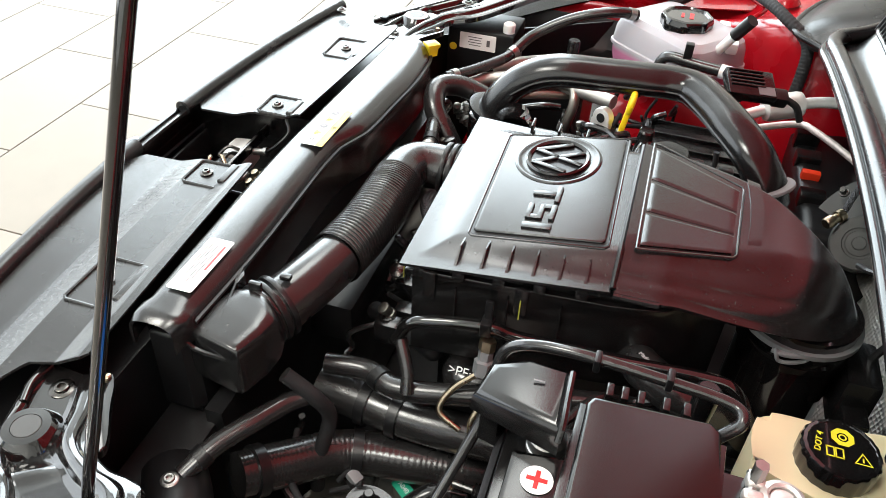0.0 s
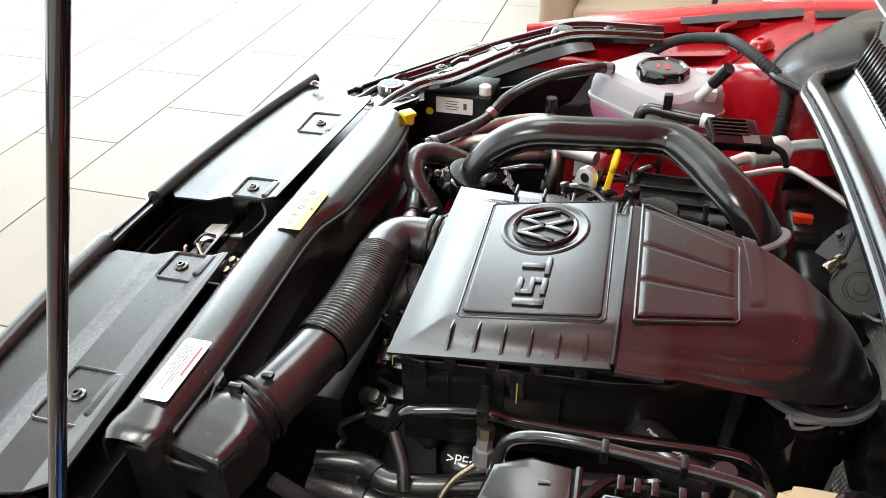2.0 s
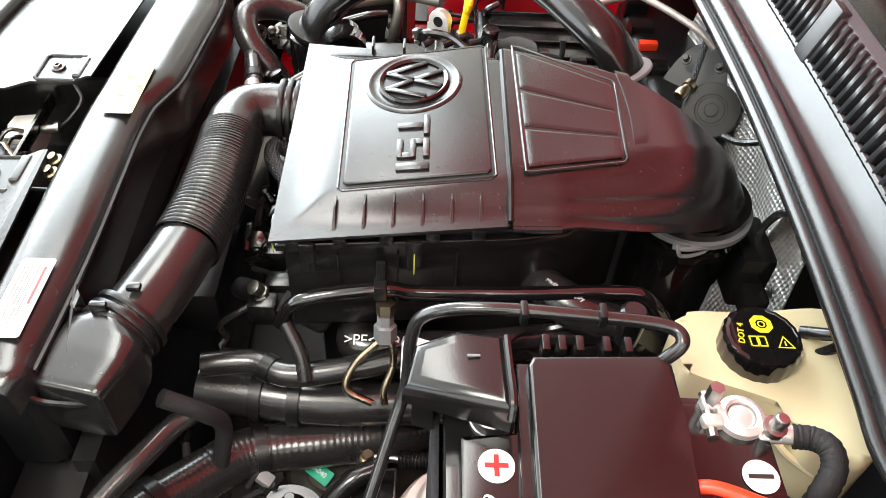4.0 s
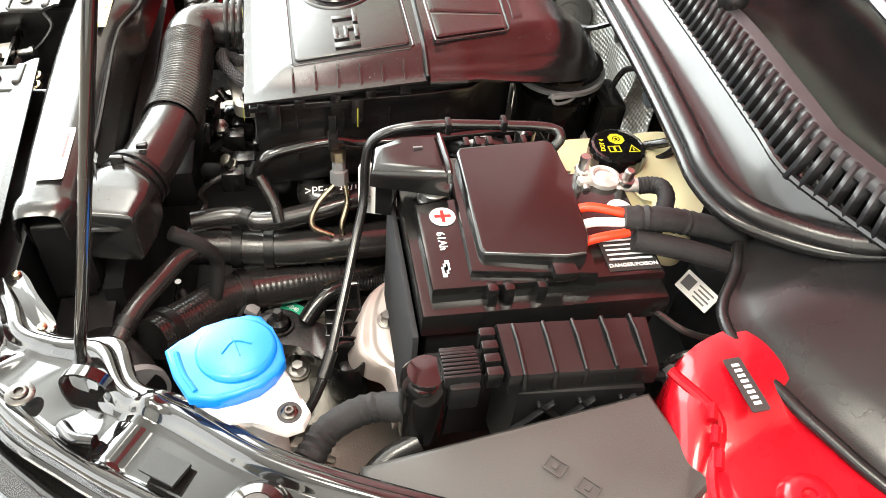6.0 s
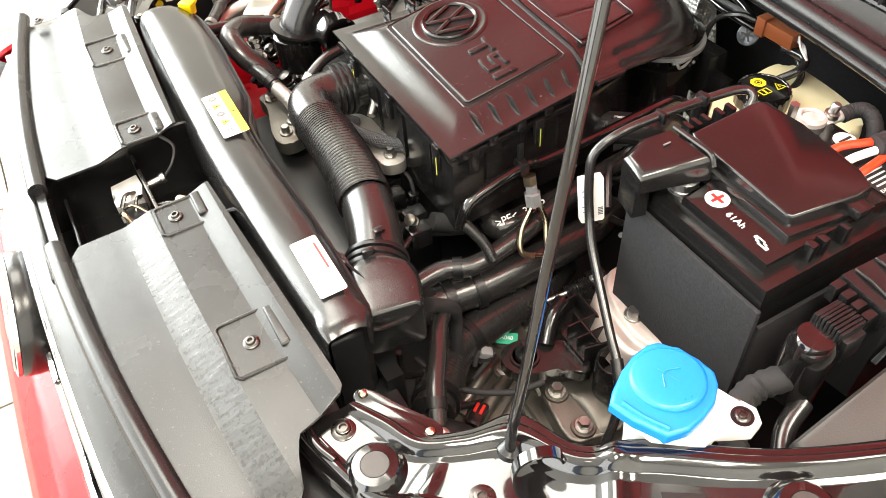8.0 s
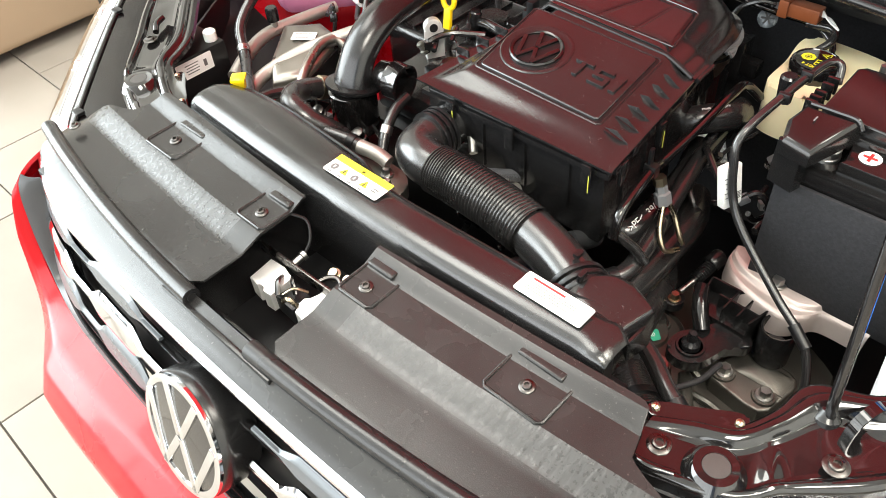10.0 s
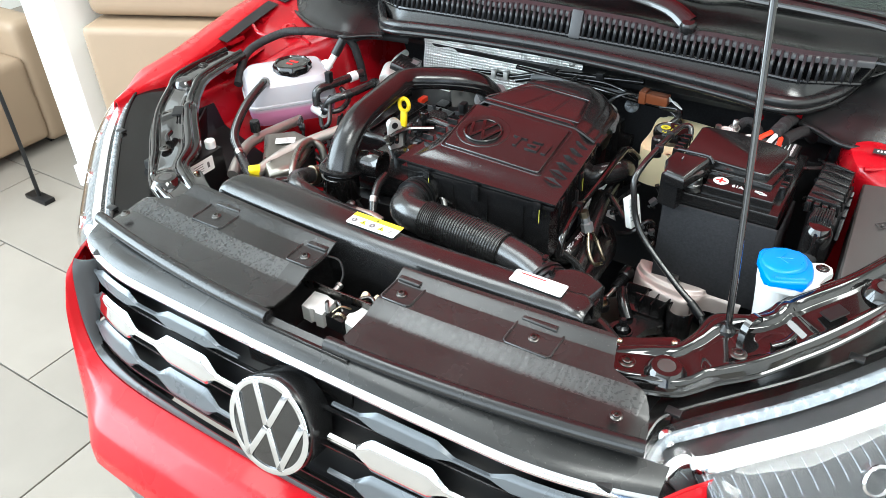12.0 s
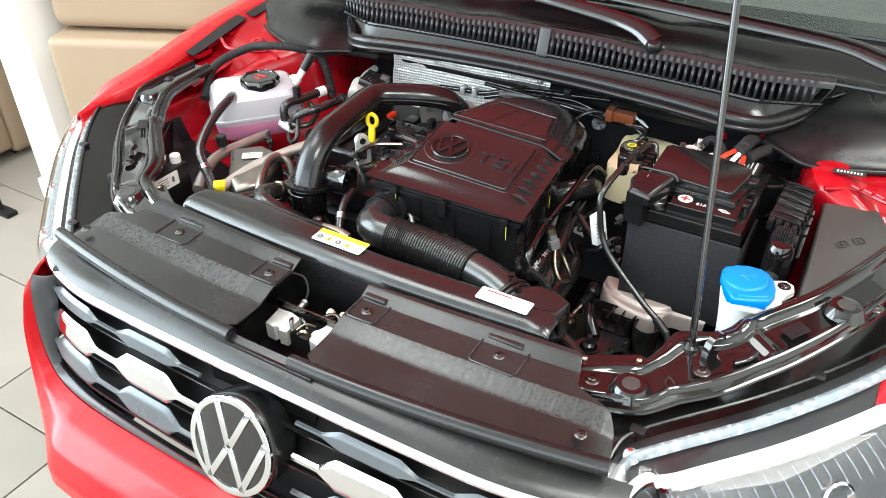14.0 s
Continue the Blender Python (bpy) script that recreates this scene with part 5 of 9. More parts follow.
# ---- air filter box over the engine ----
def air_filter():
    top = thing("air_filter_box", "black plastic air filter box with raised badge and lettering", "air filter housing", (0.05, 0.7, 0.9))

    def rim_z(x, y):
        return 1.0315 - 0.016 * (x - 0.05) + 0.052 * (y - 0.527)

    def panel_z(x, y):
        return 1.0492 - 0.058 * (x - 0.05) + 0.132 * (y - 0.587)
    # front lid: flat rim, sloped sides, plateau
    rim = [(-0.113, 0.525), (0.203, 0.528), (0.185, 0.738), (-0.081, 0.738)]
    b = bmesh.new()

    def quad(c, u, v):
        a, bb, cc, d = [Vector((p[0], p[1], 0)) for p in c]
        return a.lerp(bb, u).lerp(d.lerp(cc, u), v)
    prof = [(0, 0.0), (0.035, 0.0), (0.05, 0.02), (0.15, 0.88), (0.165, 0.96), (0.185, 1.0), (1, 1.0)]

    def lid(u, v):
        p = quad(rim, u, v)
        s = smooth_table(prof, min(u * 1.0, (1 - u) * 1.0, v * 0.8))
        lo, hi = rim_z(p.x, p.y), panel_z(p.x, p.y) - 0.0032
        return (p.x, p.y, lo + (hi - lo) * s)
    sheet(b, lid, 100, 80, 0.003)
    part("front_lid", b, SHELL, top, sharp=50)
    # raised square panel in a narrow groove
    pan = [(-0.048, 0.586), (-0.044, 0.5835), (0.137, 0.587), (0.1405, 0.5905), (0.1365, 0.719), (0.133, 0.7225), (-0.054, 0.7185), (-0.0575, 0.715)]
    mid = Vector((0.045, 0.653))

    def grow(k):
        return [tuple(mid + (Vector(q) - mid) + (Vector(q) - mid).normalized() * k) for q in pan]
    b = bmesh.new()
    prism(b, pan, 1.03, 1.06, bev=0.002, seg=3, top=lambda x, y: panel_z(x, y))
    part("raised_panel", b, SHELL, top)
    # dark band round the panel stands in for the groove's shade
    b = bmesh.new()
    prism(b, grow(0.0045), 1.03, 1.06, bev=0, top=lambda x, y: panel_z(x, y) - 0.0029)
    part("groove_shade", b, DARK, top, "dark band for the shade in the groove round the panel")
    b = bmesh.new()
    loop = grow(0.0068)
    tube(b, [(x, y, panel_z(x, y) - 0.0036) for x, y in loop + loop[:1]], 0.0015, 8, smooth=False)
    part("groove_lip", b, SHELL, top)
    b = bmesh.new()
    tube(b, [(-0.079, 0.7392, rim_z(-0.079, 0.739) + 0.004), (-0.052, 0.7392, panel_z(-0.052, 0.739) - 0.004), (0.14, 0.7392, panel_z(0.14, 0.739) - 0.004), (0.152, 0.7392, panel_z(0.152, 0.739) - 0.008), (0.18, 0.7392, rim_z(0.18, 0.739) + 0.001)], 0.0032, 8, smooth=False)
    part("seam", b, DARK, top)
    # rear lid: stepped flank, falling in a dome to the round outlet
    right = [(0.741, -0.081), (0.78, -0.07), (0.83, -0.055), (0.88, -0.03), (0.92, 0.005), (0.95, 0.035), (0.975, 0.06), (0.994, 0.085)]
    left = [(0.741, 0.186), (0.785, 0.1835), (0.8, 0.178), (0.86, 0.168), (0.91, 0.157), (0.94, 0.146), (0.965, 0.128), (0.985, 0.104), (0.994, 0.09)]
    steps = [(0, 0.0), (0.006, 0.03), (0.0095, 0.2), (0.012, 0.24), (0.022, 0.3), (0.0255, 0.46), (0.03, 0.54), (0.042, 0.66), (0.052, 0.9), (0.06, 0.98), (0.068, 1.0), (1, 1.0)]

    def base_z(y):
        return 1.0395 - 0.2 * max(0, y - 0.78)

    def top_z(x, y):
        return 1.0705 - 0.045 * (x - 0.04)

    def rear(u, v):
        y = 0.741 + 0.253 * (1 - (1 - v) ** 1.6)
        xr, xl = smooth_table(right, y), smooth_table(left, y)
        x = xr + (xl - xr) * u
        fall = max(0.0, 1 - (max(0, y - 0.852) / 0.143) ** 2) ** 0.55
        sharp_part, soft_part = smooth_table(steps, xl - x), smooth_table([(0, 0), (0.02, 0.5), (0.05, 0.9), (0.07, 1), (1, 1)], xl - x)
        blend = min(1, max(0, (y - 0.83) / 0.09))
        rise = (sharp_part * (1 - blend) + soft_part * blend) * smooth_table([(0, 0), (0.012, 0.6), (0.03, 1), (1, 1)], x - xr) * fall
        return (x, y, base_z(y) + (top_z(x, y) - base_z(y)) * rise)
    b = bmesh.new()
    sheet(b, rear, 110, 80, 0.004)
    part("rear_lid", b, SHELL, top, sharp=55)
    b = bmesh.new()
    tube(b, [(x + 0.001, y, base_z(y) - 0.001) for y, x in left[:2]], 0.0034, 8)
    part("flange_lip", b, SHELL, top)
    # three flat fields on the rear lid, parted by grooves
    lf, rf, rr, lr = (0.136, 0.756), (-0.05, 0.754), (0.004, 0.848), (0.118, 0.843)
    cuts_front, cuts_rear = [0, 0.37, 0.69, 1.0], [0, 0.38, 0.72, 1.0]
    for k in range(3):
        b = bmesh.new()

        def field(u, v):
            a = cuts_front[k] + 0.012 + (cuts_front[k + 1] - cuts_front[k] - 0.024) * u
            c = cuts_rear[k] + 0.014 + (cuts_rear[k + 1] - cuts_rear[k] - 0.028) * u
            p = Vector((rf[0] + (lf[0] - rf[0]) * a, rf[1] + (lf[1] - rf[1]) * a, 0)).lerp(Vector((rr[0] + (lr[0] - rr[0]) * c, rr[1] + (lr[1] - rr[1]) * c, 0)), v)
            e = min(u, 1 - u, v, 1 - v)
            return (p.x, p.y, top_z(p.x, p.y) + 0.0016 - 0.0012 * max(0, 1 - e * 16) ** 2)
        sheet(b, field, 24, 24, 0.004)
        part("lid_field", b, SHELL, top)
    b = bmesh.new()
    loop = [(0.1405, 0.753), (-0.057, 0.7505), (-0.0565, 0.757), (-0.003, 0.851), (0.003, 0.853), (0.117, 0.848), (0.1225, 0.8445), (0.1405, 0.758), (0.1405, 0.753)]
    tube(b, [(x, y, top_z(x, y) - 0.0003) for x, y in loop], 0.0016, 8, smooth=False)
    part("field_lip", b, SHELL, top)
    # flat facet between the fields and the dome
    b = bmesh.new()

    def facet(u, v):
        p = Vector((-0.021, 0.8555, 0)).lerp(Vector((0.1, 0.8575, 0)), u).lerp(Vector((-0.016, 0.869, 0)).lerp(Vector((0.094, 0.871, 0)), u), v)
        y = p.y + 0.004 * math.sin(math.pi * u)
        return (p.x, y, top_z(p.x, y) + 0.0014 - 0.0014 * max(0, 1 - 9 * min(u, 1 - u)) ** 2 - 0.004 * max(0, u - 0.85))
    sheet(b, facet, 30, 6, 0.004)
    part("facet", b, SHELL, top)
    # fins along the side and front slope
    for k in range(6):
        b = bmesh.new()
        y = 0.583 + 0.026 * k
        x = 0.203 - 0.086 * (y - 0.528)
        t = bmesh.new()
        lo = rim_z(x, y)
        vs = [t.verts.new(p) for p in ((x - 0.006, y - 0.0015, lo - 0.001), (x - 0.027, y - 0.0006, lo + 0.0125), (x - 0.044, y - 0.001, lo + 0.01),
                                       (x - 0.006, y + 0.0015, lo - 0.001), (x - 0.027, y + 0.0006, lo + 0.0125), (x - 0.044, y + 0.001, lo + 0.01))]
        for f in ((0, 1, 2), (5, 4, 3), (0, 3, 4, 1), (1, 4, 5, 2), (2, 5, 3, 0)):
            t.faces.new([vs[i] for i in f])
        merge(b, t)
        part("fin", b, SHELL, top)
    for k in range(3):
        b = bmesh.new()
        box(b, (-0.094 + 0.005 * k, 0.60 + 0.035 * k, rim_z(-0.09, 0.6 + 0.035 * k) + 0.009), (0.022, 0.003, 0.012), Matrix.Identity(4), bev=0.001)
        part("fin", b, SHELL, top)
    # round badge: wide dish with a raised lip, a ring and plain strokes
    m = basis((-0.003, 0.648, panel_z(-0.003, 0.648)), (1, 0.0, -0.058), (0, 1, 0.132))
    b = bmesh.new()
    lathe(b, [(0.0505, -0.001), (0.0498, 0.0007), (0.048, 0.0017), (0.0462, 0.0018), (0.0442, 0.0011), (0.041, 0.0004), (0.038, 0.0004), (0.0001, 0.0004)], m, 64)
    part("badge_dish", b, SHELL, top)
    b = bmesh.new()
    ringprof = [(0.0315, 0.0), (0.037, 0.0), (0.037, 0.0028), (0.0352, 0.0046), (0.0325, 0.0035), (0.0315, 0.0028)]
    seg = 48
    rows = [[b.verts.new(m @ Vector((r * math.cos(2 * math.pi * k / seg), r * math.sin(2 * math.pi * k / seg), z))) for k in range(seg)] for r, z in ringprof]
    for i in range(len(rows)):
        p, q = rows[i], rows[(i + 1) % len(rows)]
        for k in range(seg):
            b.faces.new((p[k], p[(k + 1) % seg], q[(k + 1) % seg], q[k]))
    part("badge_ring", b, POLISH, top)
    b = bmesh.new()
    lathe(b, [(0.0312, 0.0005), (0.0312, 0.0011), (0.0001, 0.0011)], m, 40)
    part("badge_field", b, DARK, top)
    for p, q in (((-0.012, 0.0275), (-0.0012, 0.0025)), ((0.012, 0.0275), (0.0012, 0.0025)), ((-0.0275, 0.0115), (-0.0128, -0.0265)),
                 ((0.0275, 0.0115), (0.0128, -0.0265)), ((-0.0128, -0.0265), (-0.0012, -0.0025)), ((0.0128, -0.0265), (0.0012, -0.0025))):
        d = Vector((q[0] - p[0], q[1] - p[1], 0))
        mm = m @ Matrix.Translation(((p[0] + q[0]) / 2, (p[1] + q[1]) / 2, 0.0026)) @ Matrix.Rotation(math.atan2(d.y, d.x), 4, "Z")
        b = bmesh.new()
        box(b, (0, 0, 0), (d.length + 0.003, 0.0062, 0.0034), mm, bev=0.0009)
        part("badge_stroke", b, POLISH, top)
    # three raised marks beside the badge
    mm = basis((0.0975, 0.65, panel_z(0.0975, 0.65) + 0.0022), (1, 0, -0.058), (0, 1, 0.132))
    for c, s in (((-0.03, 0.0125), (0.028, 0.006)), ((-0.03, -0.003), (0.0075, 0.025)),
                 ((0.003, 0.0125), (0.025, 0.006)), ((0.003, 0.0), (0.025, 0.0055)), ((0.003, -0.0125), (0.025, 0.006)), ((-0.0065, 0.006), (0.007, 0.014)), ((0.0125, -0.006), (0.007, 0.014)),
                 ((0.028, 0.0), (0.0095, 0.031))):
        b = bmesh.new()
        box(b, (c[0], c[1], 0.0002 * (s[0] > s[1]) - 0.0012), (s[0], s[1], 0.004), mm, bev=0.001)
        part("raised_mark", b, SHELL, top)
    # lower box with its clips
    b = bmesh.new()
    prism(b, [(-0.098, 0.533), (0.19, 0.538), (0.172, 0.74), (0.165, 0.79), (0.12, 0.86), (-0.02, 0.84), (-0.07, 0.74)], 0.90, 1.028, bev=0.004, top=lambda x, y: rim_z(x, y) - 0.003 - 0.2 * max(0, y - 0.78))
    part("lower_box", b, PLASTIC, top)
    b = bmesh.new()
    prism(b, [(-0.108, 0.528), (0.198, 0.532), (0.18, 0.742), (0.17, 0.795), (0.12, 0.855), (-0.02, 0.84), (-0.078, 0.742)], 1.012, 1.019, bev=0.0015)
    part("box_flange", b, PLASTIC, top)
    for k in range(4):
        b = bmesh.new()
        box(b, (-0.07 + 0.07 * k, 0.534 + 0.0012 * k, 0.97), (0.002, 0.007, 0.07), bev=0.0008)
        part("stiffening_rib", b, PLASTIC, top)
    for k in range(3):
        b = bmesh.new()
        box(b, (0.1855 - 0.0045 * k, 0.585 + 0.055 * k, 0.965), (0.007, 0.002, 0.07), bev=0.0008)
        part("stiffening_rib", b, PLASTIC, top)
    for k in range(5):
        b = bmesh.new()
        box(b, (0.199 - 0.0036 * k, 0.548 + 0.041 * k, 1.021 + 0.002 * k), (0.006, 0.013, 0.012), bev=0.002)
        part("flange_tab", b, PLASTIC, top)
    for k, (x, y, d) in enumerate(((0.187, 0.655, "x"), (0.194, 0.56, "x"), (0.05, 0.533, "y"), (0.17, 0.534, "y"), (-0.05, 0.531, "y"))):
        b = bmesh.new()
        box(b, (x + (0.006 if d == "x" else 0), y - (0.006 if d == "y" else 0), 1.008), (0.006 if d == "x" else 0.014, 0.014 if d == "x" else 0.006, 0.034), bev=0.002)
        part("lid_clip", b, PLASTIC, top)
        if k in (0, 3, 4):
            b = bmesh.new()
            box(b, (x + (0.0102 if d == "x" else 0.006), y - (0.0102 if d == "y" else 0), 1.0), (0.0006 if d == "x" else 0.0011, 0.0011 if d == "x" else 0.0006, 0.026), bev=0)
            part("paint_tick", b, OLIVE, top, "thin yellow paint tick")
    # outlet and throttle hose
    b = bmesh.new()
    lathe(b, [(0.051, 0.84), (0.051, 0.955), (0.054, 0.957), (0.054, 0.965), (0.051, 0.967), (0.052, 0.985), (0.055, 0.99), (0.055, 1.003), (0.0001, 1.003)], Matrix.Translation((0.088, 0.934, 0)) @ Matrix.Diagonal((1.06, 1.06, 1, 1)), 36)
    part("outlet", b, GLOSS, top, "black ribbed air outlet")
    b = bmesh.new()
    lathe(b, [(0.054, 0.985), (0.0595, 0.985), (0.0595, 0.991), (0.054, 0.991)], Matrix.Translation((0.088, 0.934, 0)) @ Matrix.Diagonal((1.06, 1.06, 1, 1)), 36)
    tube(b, [(0.149, 0.908, 0.99), (0.153, 0.91, 0.984), (0.153, 0.914, 0.978), (0.151, 0.925, 0.977), (0.147, 0.938, 0.98), (0.146, 0.942, 0.988)], 0.0021, 8)
    tube(b, [(0.148, 0.905, 0.986), (0.151, 0.918, 0.986), (0.148, 0.938, 0.987)], 0.003, 8)
    part("retaining_clip", b, LAMPGREY, top, "grey retaining clip")
    b = bmesh.new()
    box(b, (0.105, 1.005, 0.925), (0.07, 0.036, 0.07), bev=0.006)
    box(b, (0.15, 1.005, 0.915), (0.03, 0.026, 0.026), bev=0.004)
    part("pressure_sensor", b, PLASTIC, top, "black sensor on the air outlet")
    return top


air_filter()


# ---- charge pipe ----
def charge_pipe():
    top = thing("charge_air_pipe", "thick satin black plastic charge air pipe over the engine", "air pipe", (-0.25, 0.6, 0.95))
    pts = [(-0.247, 0.514, 0.962), (-0.247, 0.521, 0.99), (-0.248, 0.54, 1.02), (-0.25, 0.57, 1.042), (-0.253, 0.605, 1.053), (-0.259, 0.66, 1.055), (-0.266, 0.72, 1.056), (-0.271, 0.758, 1.056), (-0.262, 0.79, 1.056),
           (-0.222, 0.82, 1.054), (-0.178, 0.846, 1.05), (-0.145, 0.872, 1.038), (-0.13, 0.893, 1.012), (-0.126, 0.902, 0.985)]
    b = bmesh.new()
    flare = lambda s: 0.008 * max(0, 1 - s * 7) ** 2 + 0.005 * max(0, 1 - (1 - s) * 9)
    oval_tube(b, pts, lambda s: 0.0285 + flare(s), lambda s: 0.0225 + 1.3 * flare(s))
    part("pipe", b, PLASTIC, top)
    line = spline(pts[2:-1], 4)
    for sg in (-1, 1):
        rail = []
        for i, c in enumerate(line):
            d = (line[min(i + 1, len(line) - 1)] - line[max(i - 1, 0)]).normalized()
            rail.append(c + sg * 0.0285 * Vector((d.y, -d.x, 0)).normalized() - Vector((0, 0, 0.002)))
        b = bmesh.new()
        tube(b, rail, 0.0022, 6, step=2)
        part("weld_seam", b, PLASTIC, top)
    b = bmesh.new()
    lathe(b, [(0.03, 0), (0.0415, 0), (0.043, 0.003), (0.0425, 0.006), (0.03, 0.008)], axis((-0.247, 0.517, 0.972), (0, 0.25, 1)), 36)
    part("front_flange", b, PLASTIC, top)
    b = bmesh.new()
    lathe(b, [(0.026, 0), (0.035, 0), (0.037, 0.002), (0.0365, 0.005), (0.032, 0.007), (0.026, 0.007)], axis((-0.1285, 0.897, 1.0), (-0.2, -0.4, 0.9)), 36)
    part("rear_flange", b, LAMPGREY, top, "pale grey flange")
    b = bmesh.new()
    lathe(b, [(0.034, 0), (0.036, 0.012), (0.033, 0.016), (0.036, 0.022), (0.036, 0.07), (0.03, 0.074)], axis((-0.247, 0.513, 0.9), (0, 0, 1)), 28)
    part("lower_collar", b, GLOSS, top, "black ribbed collar")
    b = bmesh.new()
    lathe(b, [(0.022, 0), (0.024, 0.02), (0.028, 0.022), (0.028, 0.045), (0.029, 0.047), (0.025, 0.048), (0.023, 0.03), (0.0001, 0.028)], axis((-0.222, 0.552, 0.985), (1, 0.12, -0.05)), 30)
    part("side_stub", b, GLOSS, top, "glossy black round cup")


charge_pipe()


# ---- cooling ----
def coolant_tank():
    top = thing("coolant_tank", "milky coolant tank half full of pink coolant", "coolant tank", (-0.6, 0.77, 0.92))
    m = Matrix.Translation((-0.598, 0.76, 0)) @ Matrix.Rotation(radians(50), 4, "Z")
    b = bmesh.new()
    out = rounded(0.205, 0.15, 0.026, 4)
    levels = [(0.78, 0.915), (0.86, 0.918), (0.93, 0.93), (0.97, 0.945), (0.98, 0.962), (1.02, 0.964), (1.02, 0.969), (0.99, 0.971), (0.97, 0.995), (0.92, 1.01), (0.82, 1.021), (0.6, 1.026)]
    rows = [[b.verts.new(m @ Vector((x * k, y * k, z))) for x, y in out] for k, z in levels]
    n = len(out)
    for p, q in zip(rows, rows[1:]):
        for k in range(n):
            b.faces.new((p[k], p[(k + 1) % n], q[(k + 1) % n], q[k]))
    b.faces.new(rows[0][::-1])
    b.faces.new(rows[-1])
    part("tank", b, TANK, top, sharp=16)
    b = bmesh.new()
    lathe(b, [(0.04, 1.02), (0.044, 1.022), (0.044, 1.036), (0.041, 1.042), (0.036, 1.043), (0.034, 1.04), (0.0001, 1.04)], Matrix.Translation((-0.578, 0.764, 0)), 48, lobes=8, depth=0.03)
    cap = part("cap", b, GLOSS, top, "black ribbed screw cap")
    b = bmesh.new()
    box(b, (-0.578, 0.771, 1.0405), (0.024, 0.007, 0.0008), bev=0)
    box(b, (-0.578, 0.756, 1.0405), (0.018, 0.005, 0.0008), bev=0)
    part("cap_mark", b, REDINK, cap)
    for x, y, z in ((-0.66, 0.75, 1.008), (-0.545, 0.845, 1.012), (-0.62, 0.83, 1.014)):
        b = bmesh.new()
        box(b, (x, y, z), (0.024, 0.02, 0.02), Matrix.Identity(4), bev=0.005)
        part("moulded_lug", b, MILK, top)
    b = bmesh.new()
    tube(b, [(-0.535, 0.82, 1.0), (-0.518, 0.838, 1.035), (-0.51, 0.845, 1.05)], 0.008, 12)
    part("sensor_neck", b, MILK, top)
    b = bmesh.new()
    tube(b, [(-0.513, 0.842, 1.044), (-0.498, 0.86, 1.078)], 0.0105, 10, smooth=False)
    part("sensor_plug", b, DARK, top)
    b = bmesh.new()
    tube(b, [(-0.52, 0.755, 0.945), (-0.49, 0.74, 0.95), (-0.47, 0.735, 0.95)], 0.012, 12)
    part("hose_neck", b, MILK, top)

    b = bmesh.new()
    tube(b, [(-0.49, 0.735, 0.965), (-0.492, 0.738, 0.99), (-0.488, 0.752, 1.001), (-0.478, 0.79, 1.0), (-0.466, 0.84, 1.0), (-0.46, 0.87, 1.0)], 0.0095, 12)
    part("return_hose", b, HOSE, top, "black return hose in front of the tank")
    b = bmesh.new()
    tube(b, [(-0.468, 0.832, 1.0), (-0.463, 0.85, 1.0)], 0.0118, 12, smooth=False)
    part("hose_clip", b, MILK, top, "white hose clip")
    b = bmesh.new()
    box(b, (-0.482, 0.777, 1.012), (0.014, 0.014, 0.04), bev=0.002)
    part("hose_bracket", b, DARK, top)
    b = bmesh.new()
    tube(b, [(-0.49, 0.742, 0.968), (-0.45, 0.73, 0.962), (-0.43, 0.75, 0.965), (-0.44, 0.79, 0.975), (-0.47, 0.8, 0.985)], 0.006, 10)
    part("thin_hose", b, HOSE, top)


coolant_tank()


def hose(name, pts, r, label, mat=None, seg=14, ridge=0.0, bands=(), category="hose", bandmat=None):
    """A rubber hose, with clamp bands at parts of its way."""
    top = thing(name, label, category, tuple(pts[len(pts) // 2]))
    b = bmesh.new()
    tube(b, pts, (lambda s: r + ridge * math.cos(s * 2 * math.pi * 60)) if ridge else r, seg, step=40 if ridge else 8)
    part("hose_body", b, mat or HOSE, top, sharp=70)
    line = spline(pts, 12)
    for s in bands:
        k = int(s * (len(line) - 2))
        b = bmesh.new()
        d = line[k + 1] - line[k]
        lathe(b, [(r, -0.006), (r * 1.14, -0.006), (r * 1.14, 0.006), (r, 0.006)], axis(line[k], d), seg + 4)
        part("clamp", b, bandmat or DARK, top)
    return top


hose("coolant_hose", [(-0.36, 0.405, 0.955), (-0.42, 0.44, 0.95), (-0.479, 0.479, 0.955), (-0.525, 0.51, 0.98), (-0.545, 0.56, 1.008), (-0.555, 0.61, 1.026), (-0.565, 0.65, 1.032), (-0.585, 0.68, 1.025)], 0.0095, "thin black coolant hose to the tank", bands=(0.04, 0.33, 0.97), bandmat=STEEL)
hose("radiator_hose", [(-0.20, 0.50, 0.86), (-0.215, 0.455, 0.93), (-0.235, 0.425, 0.965), (-0.27, 0.42, 0.982), (-0.30, 0.45, 0.975), (-0.305, 0.50, 0.955), (-0.29, 0.53, 0.94)], 0.0165, "bent black radiator hose beside the duct", bands=(0.85,), bandmat=BRASS)
hose("coolant_hose", [(-0.36, 0.405, 0.955), (-0.36, 0.46, 0.945), (-0.31, 0.50, 0.938), (-0.25, 0.515, 0.935)], 0.009, "thin black coolant hose beside the duct", bands=(0.5,), bandmat=BRASS)
hose("vent_hose", [(-0.475, 0.735, 0.952), (-0.45, 0.74, 0.985), (-0.42, 0.77, 0.995), (-0.41, 0.82, 0.995), (-0.42, 0.87, 0.985)], 0.009, "black vent hose beside the coolant tank", bands=(0.5, 0.95))
hose("vent_hose", [(-0.47, 0.76, 0.98), (-0.44, 0.72, 0.97), (-0.43, 0.70, 0.95), (-0.45, 0.70, 0.935), (-0.49, 0.74, 0.94)], 0.005, "thin looped black hose beside the coolant tank")
